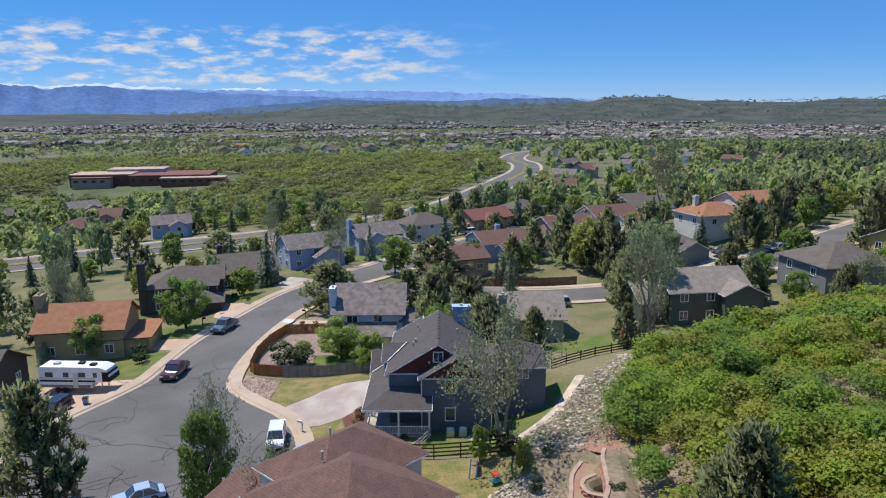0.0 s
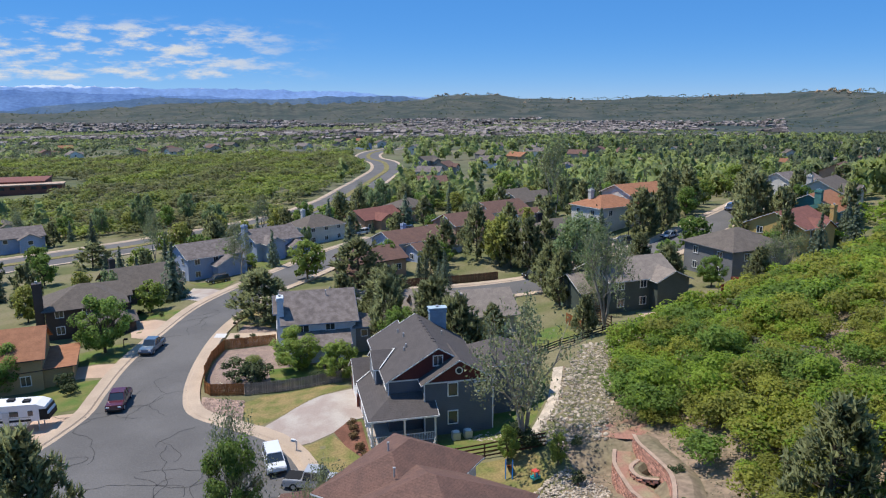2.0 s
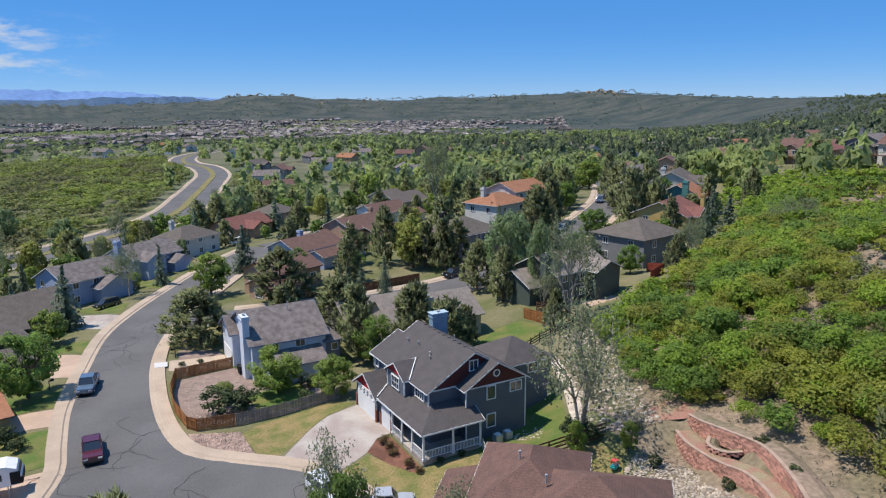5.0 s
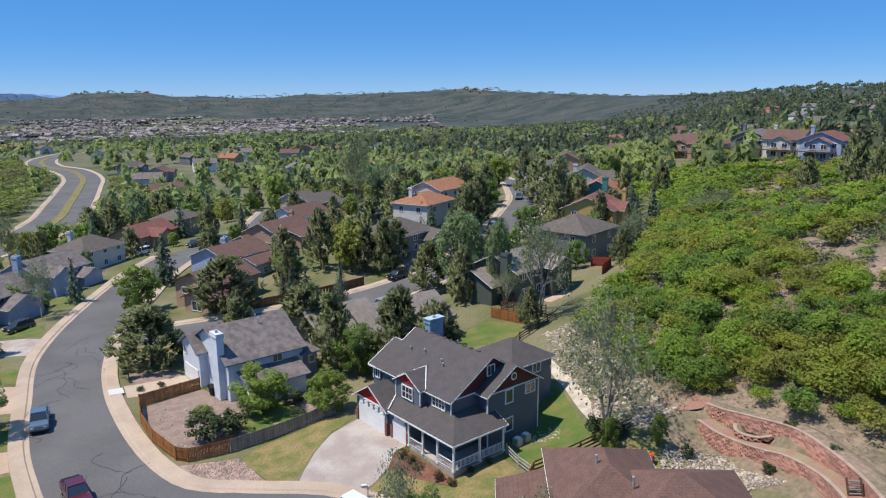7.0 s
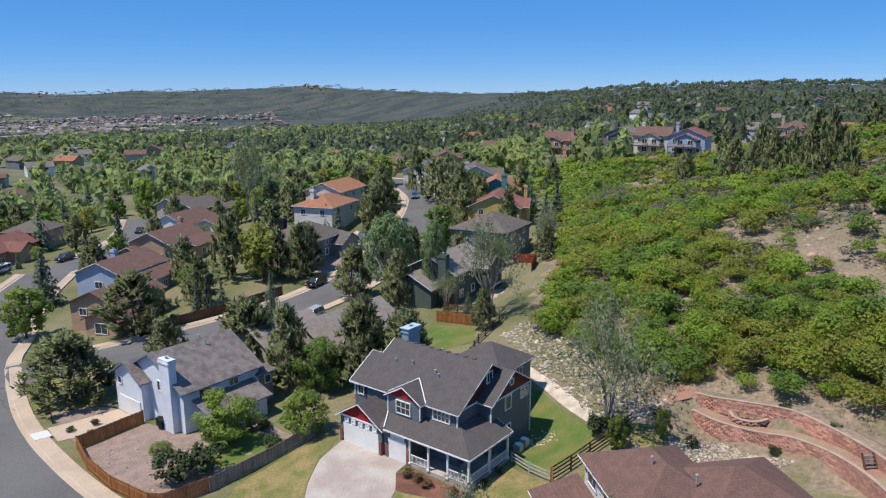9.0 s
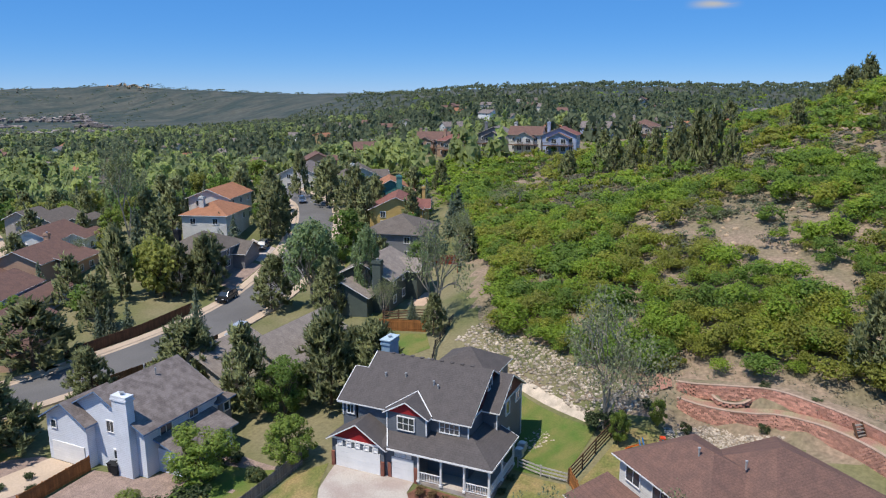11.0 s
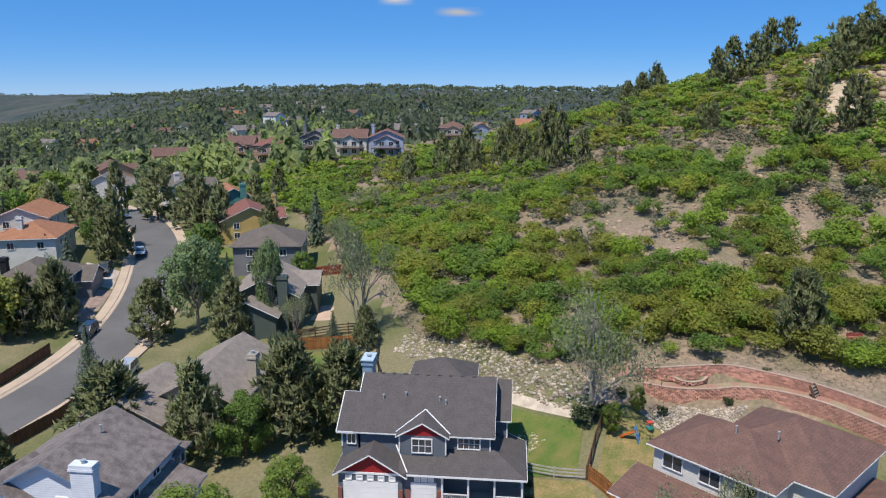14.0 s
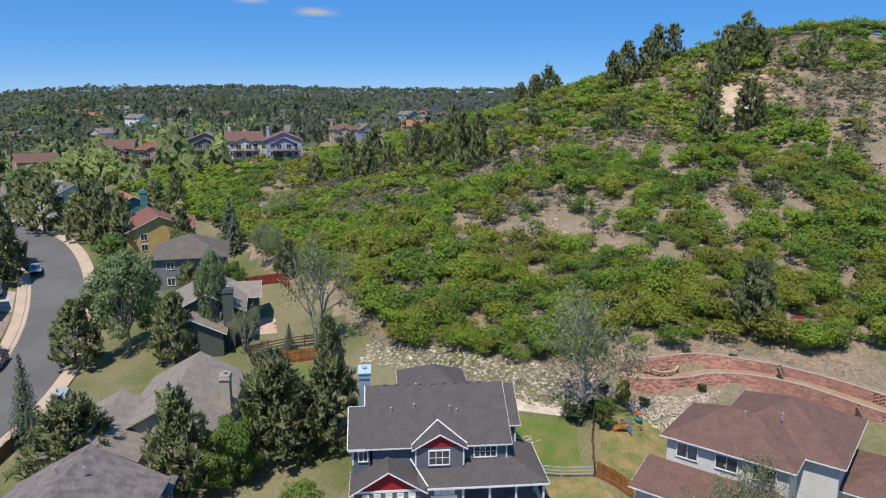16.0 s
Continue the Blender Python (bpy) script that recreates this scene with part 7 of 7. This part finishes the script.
school(-168, 405, gz(-168, 405) + 1)
far_kinds = [("offwhite", "roof_grey"), ("greige", "roof_brown"), ("grey", "roof_greybrown"), ("peach", "roof_brown"), ("tan", "roof_orange"), ("greyblue", "roof_grey"), ("offwhite", "roof_greybrown"), ("white", "roof_grey")]
far_spots = []
frng = np.random.default_rng(21)
for az0, az1, r0, r1, n in ((-34, -25, 290, 400, 6), (-24, -20, 270, 300, 2), (9, 40, 330, 640, 34), (-18, 8, 640, 900, 14), (38, 78, 260, 760, 60), (78, 92, 300, 620, 8)):
    for k in range(n * 8):
        az, r = math.radians(az0 + (az1 - az0) * frng.random()), r0 + (r1 - r0) * frng.random()
        p = (math.sin(az) * r, math.cos(az) * r)
        if all(math.dist(p, q) > 26 for q in far_spots + HOUSES) and math.dist(p, (-162, 405)) > 80 and bool(clear_of_roads(np.array([p[0]]), np.array([p[1]]), 9)[0]):
            far_spots.append(p)
            n -= 1
            if not n:
                break
proto = {}
for i, p in enumerate(far_spots):
    wl, rf = far_kinds[i % len(far_kinds)]
    yaw = float(frng.random() * 180)
    if (wl, rf) not in proto:
        proto[wl, rf] = simple_house(*p, yaw, [(-6.5, 6.5, -5, 5, 5.2, "gx", 0.5), (-1, 5, -7.5, 2, 4.8, "gy", 0.5)], M[wl], M[rf], W, "distant two-storey house among trees", [(-4.5, -5.03, 4.2, 1.2, 1.2, "-y"), (2, -7.53, 3.6, 1.4, 1.2, "-y"), (2, -7.53, 1.3, 2.4, 1.6, "-y"), (-3, 5.03, 4.2, 1.2, 1.2, "+y"), (-6.53, 0, 4.2, 1.2, 1.2, "-x"), (6.53, 1.5, 4.2, 1.2, 1.2, "+x")], fascias=False)
        proto[wl, rf]["group"] = "distant houses"
    else:
        copy_thing(proto[wl, rf], pose(*p, gz(*p), 0, 0, yaw))


def far_town(n):
    vs, fs = [], []
    tr = np.random.default_rng(5)
    az = np.radians(tr.random(n) * 74 - 36)
    r = 1050 + 2100 * tr.random(n) ** 0.75
    x, y = np.sin(az) * r, np.cos(az) * r
    ok = value(x, y, 330, 12.2) > -0.12
    x, y = x[ok], y[ok]
    z = ground(x, y)
    for i in range(len(x)):
        big = tr.random() < 0.05
        w, d, h = (24 + 36 * tr.random(), 16 + 12 * tr.random(), 6) if big else (9 + 6 * tr.random(), 8 + 4 * tr.random(), 4.6)
        rz = 0.0 if big else 3.2
        a = tr.random() * 3.14
        c, s = math.cos(a), math.sin(a)
        loc = [(-w / 2, -d / 2, -6), (w / 2, -d / 2, -6), (w / 2, d / 2, -6), (-w / 2, d / 2, -6), (-w / 2, -d / 2, h), (w / 2, -d / 2, h), (w / 2, d / 2, h), (-w / 2, d / 2, h), (-w / 2, 0, h + rz + 0.01), (w / 2, 0, h + rz + 0.01)]
        k = len(vs)
        vs += [(x[i] + px * c - py * s, y[i] + px * s + py * c, z[i] + pz) for px, py, pz in loc]
        fs += [tuple(k + q for q in f) for f in ((0, 1, 5, 4), (2, 3, 7, 6), (1, 2, 6, 9, 5), (3, 0, 4, 8, 7), (4, 5, 9, 8), (6, 7, 8, 9))]
    ob = mesh_object("far_town", vs, fs, mat("far_town_walls", (0.225, 0.195, 0.178), 0.8, 0.3, 0.02, 0, (0.15, 0.125, 0.115), island=0.8))
    tagged(ob, "pale houses and sheds of the far town", "town", kind="stuff")


far_town(6500)


def mountain_range(name, r, az0, az1, heights, seed, material, label):
    n, rows = 260, 8
    vs, fs = [], []
    for i in range(n):
        az = az0 + (az1 - az0) * i / (n - 1)
        h = float(np.interp(az, heights[0], heights[1])) * (1 + 0.16 * noise.noise((az * 0.3, seed, 0)) + 0.12 * noise.noise((az * 0.9, seed, 3)) + 0.06 * noise.noise((az * 2.6, seed, 7)) + 0.03 * noise.noise((az * 7, seed, 9)))
        for k in range(rows):
            f = k / (rows - 1)
            rr = r - 420 * (1 - f) + 60 * noise.noise((az * 0.8, f * 3, seed + 9)) * (1 - f)
            a = math.radians(az)
            vs.append((math.sin(a) * rr, math.cos(a) * rr, -60 + (h + 60) * (f ** 1.3) + (0 if k in (0, rows - 1) else 10 * noise.noise((az * 1.7, f * 5, seed)))))
    for i in range(n - 1):
        for k in range(rows - 1):
            fs.append((i * rows + k, (i + 1) * rows + k, (i + 1) * rows + k + 1, i * rows + k + 1))
    ob = mesh_object(name, vs, fs, material)
    ob.data.shade_smooth()
    return tagged(ob, label, "mountains", kind="structure")


def snow_above(m, level, spread):
    """Snow lying on a rock material above a height, broken by noise."""
    nt = m.node_tree
    b = nt.nodes["Principled BSDF"]
    tc, sep, nz = nt.nodes.new("ShaderNodeTexCoord"), nt.nodes.new("ShaderNodeSeparateXYZ"), nt.nodes.new("ShaderNodeTexNoise")
    nz.inputs["Scale"].default_value, nz.inputs["Detail"].default_value = 0.012, 6
    nt.links.new(tc.outputs["Object"], sep.inputs[0])
    nt.links.new(tc.outputs["Object"], nz.inputs["Vector"])
    add = nt.nodes.new("ShaderNodeMath")
    add.operation, add.inputs[1].default_value = "MULTIPLY_ADD", spread
    nt.links.new(nz.outputs["Fac"], add.inputs[0])
    nt.links.new(sep.outputs[2], add.inputs[2])
    r = nt.nodes.new("ShaderNodeMapRange")
    r.inputs["From Min"].default_value, r.inputs["From Max"].default_value = level + spread * 0.5, level + spread * 0.5 + 9
    nt.links.new(add.outputs[0], r.inputs["Value"])
    mx = nt.nodes.new("ShaderNodeMix")
    mx.data_type = "RGBA"
    mx.inputs["B"].default_value = (0.66, 0.72, 0.82, 1)
    nt.links.new(r.outputs["Result"], mx.inputs["Factor"])
    nt.links.new(b.inputs["Base Color"].links[0].from_socket, mx.inputs["A"])
    nt.links.new(mx.outputs["Result"], b.inputs["Base Color"])
    return m


# the blue of these three is air haze painted into the base colours
haze_blue_rock = mat("far_rock_haze_painted", (0.105, 0.185, 0.36), 1.0, 0.25, 0.006, 0, (0.13, 0.22, 0.40), fine=8, spec=0.0)
haze_blue_hill = mat("far_scrub_haze_painted", (0.075, 0.125, 0.20), 1.0, 0.25, 0.006, 0, (0.10, 0.145, 0.20), fine=8, spec=0.0)
hazed_snow_rock = snow_above(mat("far_snowy_rock_haze_painted", (0.17, 0.28, 0.50), 1.0, 0.2, 0.008, 0, (0.20, 0.32, 0.54), fine=5, spec=0.0), 118, 46)
mountain_range("mountain_range_back", 4700, -50, 14, ([-50, -34, -24, -20, -14, -8, 0, 5, 14], [165, 158, 150, 132, 128, 118, 104, 92, 40]), 2.0, hazed_snow_rock, "snow-capped mountains on the horizon, haze painted in as blue")
mountain_range("mountain_range_front", 4560, -52, 6, ([-52, -34, -28, -22, -16, -8, 0, 6], [150, 138, 140, 122, 96, 74, 48, 10]), 5.0, haze_blue_rock, "mountains on the horizon with haze painted in as blue")
mountain_range("foothills", 4380, -22, 14, ([-22, -16, -10, -8, -6, 0, 4, 10, 14], [0, 16, 52, 62, 52, 44, 62, 58, 10]), 8.0, haze_blue_hill, "low foothills before the mountains, tinted blue-green for haze")


def outcrops(az0, az1, n, drop, size, label, seed):
    """Angular blocks of bare rock along and below the far crest."""
    rg = np.random.default_rng(seed)
    bm = bmesh.new()
    for _ in range(n):
        az = az0 + (az1 - az0) * rg.random()
        r = float(skyline(az)[1]) - drop * rg.random() * 18
        a = math.radians(az)
        x, y = math.sin(a) * r, math.cos(a) * r
        s = size * (0.4 + 0.9 * rg.random())
        bmesh.ops.create_icosphere(bm, subdivisions=1, radius=1.0, matrix=pose(x, y, gz(x, y), *(rg.random(3) * 90)) @ Matrix.Diagonal((s * 1.4, s, s * 0.75, 1)))
    for v in bm.verts:
        v.co += Vector(rg.normal(size=3) * size * 0.12)
    ob = part("rock_outcrops", bm, M["sandstone"])
    return tagged(ob, label, "rocks", kind="stuff")


outcrops(39.8, 42.8, 70, 14, 5, "pale rock outcrops on a far wooded knob", 31)
outcrops(12.2, 18.0, 80, 7, 5, "tan cliff band below a far mesa top", 32)
outcrops(19, 38, 60, 20, 5, "scattered pale rocks on the far ridge", 33)


def park_bench(x, y, yaw):
    e = empty("park_bench", x, y, gz(x, y), yaw)
    red = mat("red_bench_boards", (0.30, 0.06, 0.05), 0.6, 0.15, 2, 0.1)
    for k in range(3):
        bm = bmesh.new()
        add_box(bm, -0.9, 0.9, -0.22 + k * 0.16, -0.08 + k * 0.16, 0.43, 0.47)
        part("seat_board", bm, red, e)
    for k in range(3):
        bm = bmesh.new()
        add_box(bm, -0.9, 0.9, 0.26, 0.30, 0.55 + k * 0.15, 0.67 + k * 0.15)
        part("back_board", bm, red, e)
    for sx in (-0.7, 0.7):
        bm = bmesh.new()
        add_box(bm, sx - 0.04, sx + 0.04, -0.2, -0.12, -0.1, 0.43)
        add_box(bm, sx - 0.04, sx + 0.04, 0.3, 0.36, -0.1, 0.97)
        add_box(bm, sx - 0.04, sx + 0.04, -0.12, 0.3, 0.37, 0.43)
        part("leg", bm, M["steel"], e)
    return tagged(e, "red slatted bench on bare soil of the hillside", "bench")


park_bench(17.2, 31.4, -90)


def cloud_sheet(name, az0, az1, el0, el1, stretch, cover, label, edge=0.25, dome=4820, along=0, glow=0.6):
    """A thin glowing sheet of cloud on the sky dome, broken by noise and fading towards its rim."""
    n, m = 40, 10
    vs, fs = [], []
    for j in range(m):
        for i in range(n):
            a, e = math.radians(az0 + (az1 - az0) * i / (n - 1)), math.radians(el0 + (el1 - el0) * j / (m - 1))
            vs.append((dome * math.sin(a) * math.cos(e), dome * math.cos(a) * math.cos(e), 34 + dome * math.sin(e)))
    for j in range(m - 1):
        for i in range(n - 1):
            fs.append((j * n + i, j * n + i + 1, (j + 1) * n + i + 1, (j + 1) * n + i))
    mt = bpy.data.materials.new(name)
    mt.use_nodes = True
    nt = mt.node_tree
    nt.nodes.remove(nt.nodes["Principled BSDF"])
    tc, mp, nz = nt.nodes.new("ShaderNodeTexCoord"), nt.nodes.new("ShaderNodeMapping"), nt.nodes.new("ShaderNodeTexNoise")
    mp.inputs["Scale"].default_value = (0.0042 / stretch, 0.0042 / stretch, 0.016)
    nz.inputs["Detail"].default_value, nz.inputs["Roughness"].default_value, nz.inputs["Scale"].default_value = 7, 0.6, 1.0
    nt.links.new(tc.outputs["Object"], mp.inputs[0])
    nt.links.new(mp.outputs[0], nz.inputs["Vector"])
    sep = nt.nodes.new("ShaderNodeSeparateXYZ")
    nt.links.new(tc.outputs["Generated"], sep.inputs[0])
    def fade(sock, a, b):
        r = nt.nodes.new("ShaderNodeMapRange")
        r.interpolation_type = "SMOOTHSTEP"
        r.inputs["From Min"].default_value, r.inputs["From Max"].default_value = a, b
        nt.links.new(sock, r.inputs["Value"])
        return r.outputs["Result"]
    def times(a, b):
        k = nt.nodes.new("ShaderNodeMath")
        k.operation = "MULTIPLY"
        nt.links.new(a, k.inputs[0])
        nt.links.new(b, k.inputs[1])
        return k.outputs[0]
    mask = times(times(fade(sep.outputs[along], 0.0, edge), fade(sep.outputs[along], 1.0, 1 - edge)), times(fade(sep.outputs[2], 0.0, 0.12 if along == 0 else 0.5), fade(sep.outputs[2], 1.0, 0.72 if along == 0 else 0.5)))
    full = times(mask, fade(nz.outputs["Fac"], cover, cover + 0.22))
    tr, em, mx = nt.nodes.new("ShaderNodeBsdfTransparent"), nt.nodes.new("ShaderNodeEmission"), nt.nodes.new("ShaderNodeMixShader")
    em.inputs["Color"].default_value, em.inputs["Strength"].default_value = (0.80, 0.85, 0.93, 1), glow
    nt.links.new(full, mx.inputs[0])
    nt.links.new(tr.outputs[0], mx.inputs[1])
    nt.links.new(em.outputs[0], mx.inputs[2])
    nt.links.new(mx.outputs[0], nt.nodes["Material Output"].inputs["Surface"])
    ob = mesh_object(name, vs, fs, mt)
    ob.visible_shadow = False
    return tagged(ob, label, "clouds", kind="structure")


cloud_sheet("cloud_bank", -52, 6, 1.2, 6.2, 0.95, 0.45, "broken white cloud bank over the mountains")
cloud_sheet("cloud_wisp", 78.3, 81.6, 6.6, 7.6, 2.0, 0.25, "small white cloud in a clear sky", 0.5, along=1, glow=0.5)
cloud_sheet("cloud_wisp", 82.6, 87.0, 5.8, 6.7, 2.0, 0.25, "small thin cloud in a clear sky", 0.5, along=1, glow=0.42)
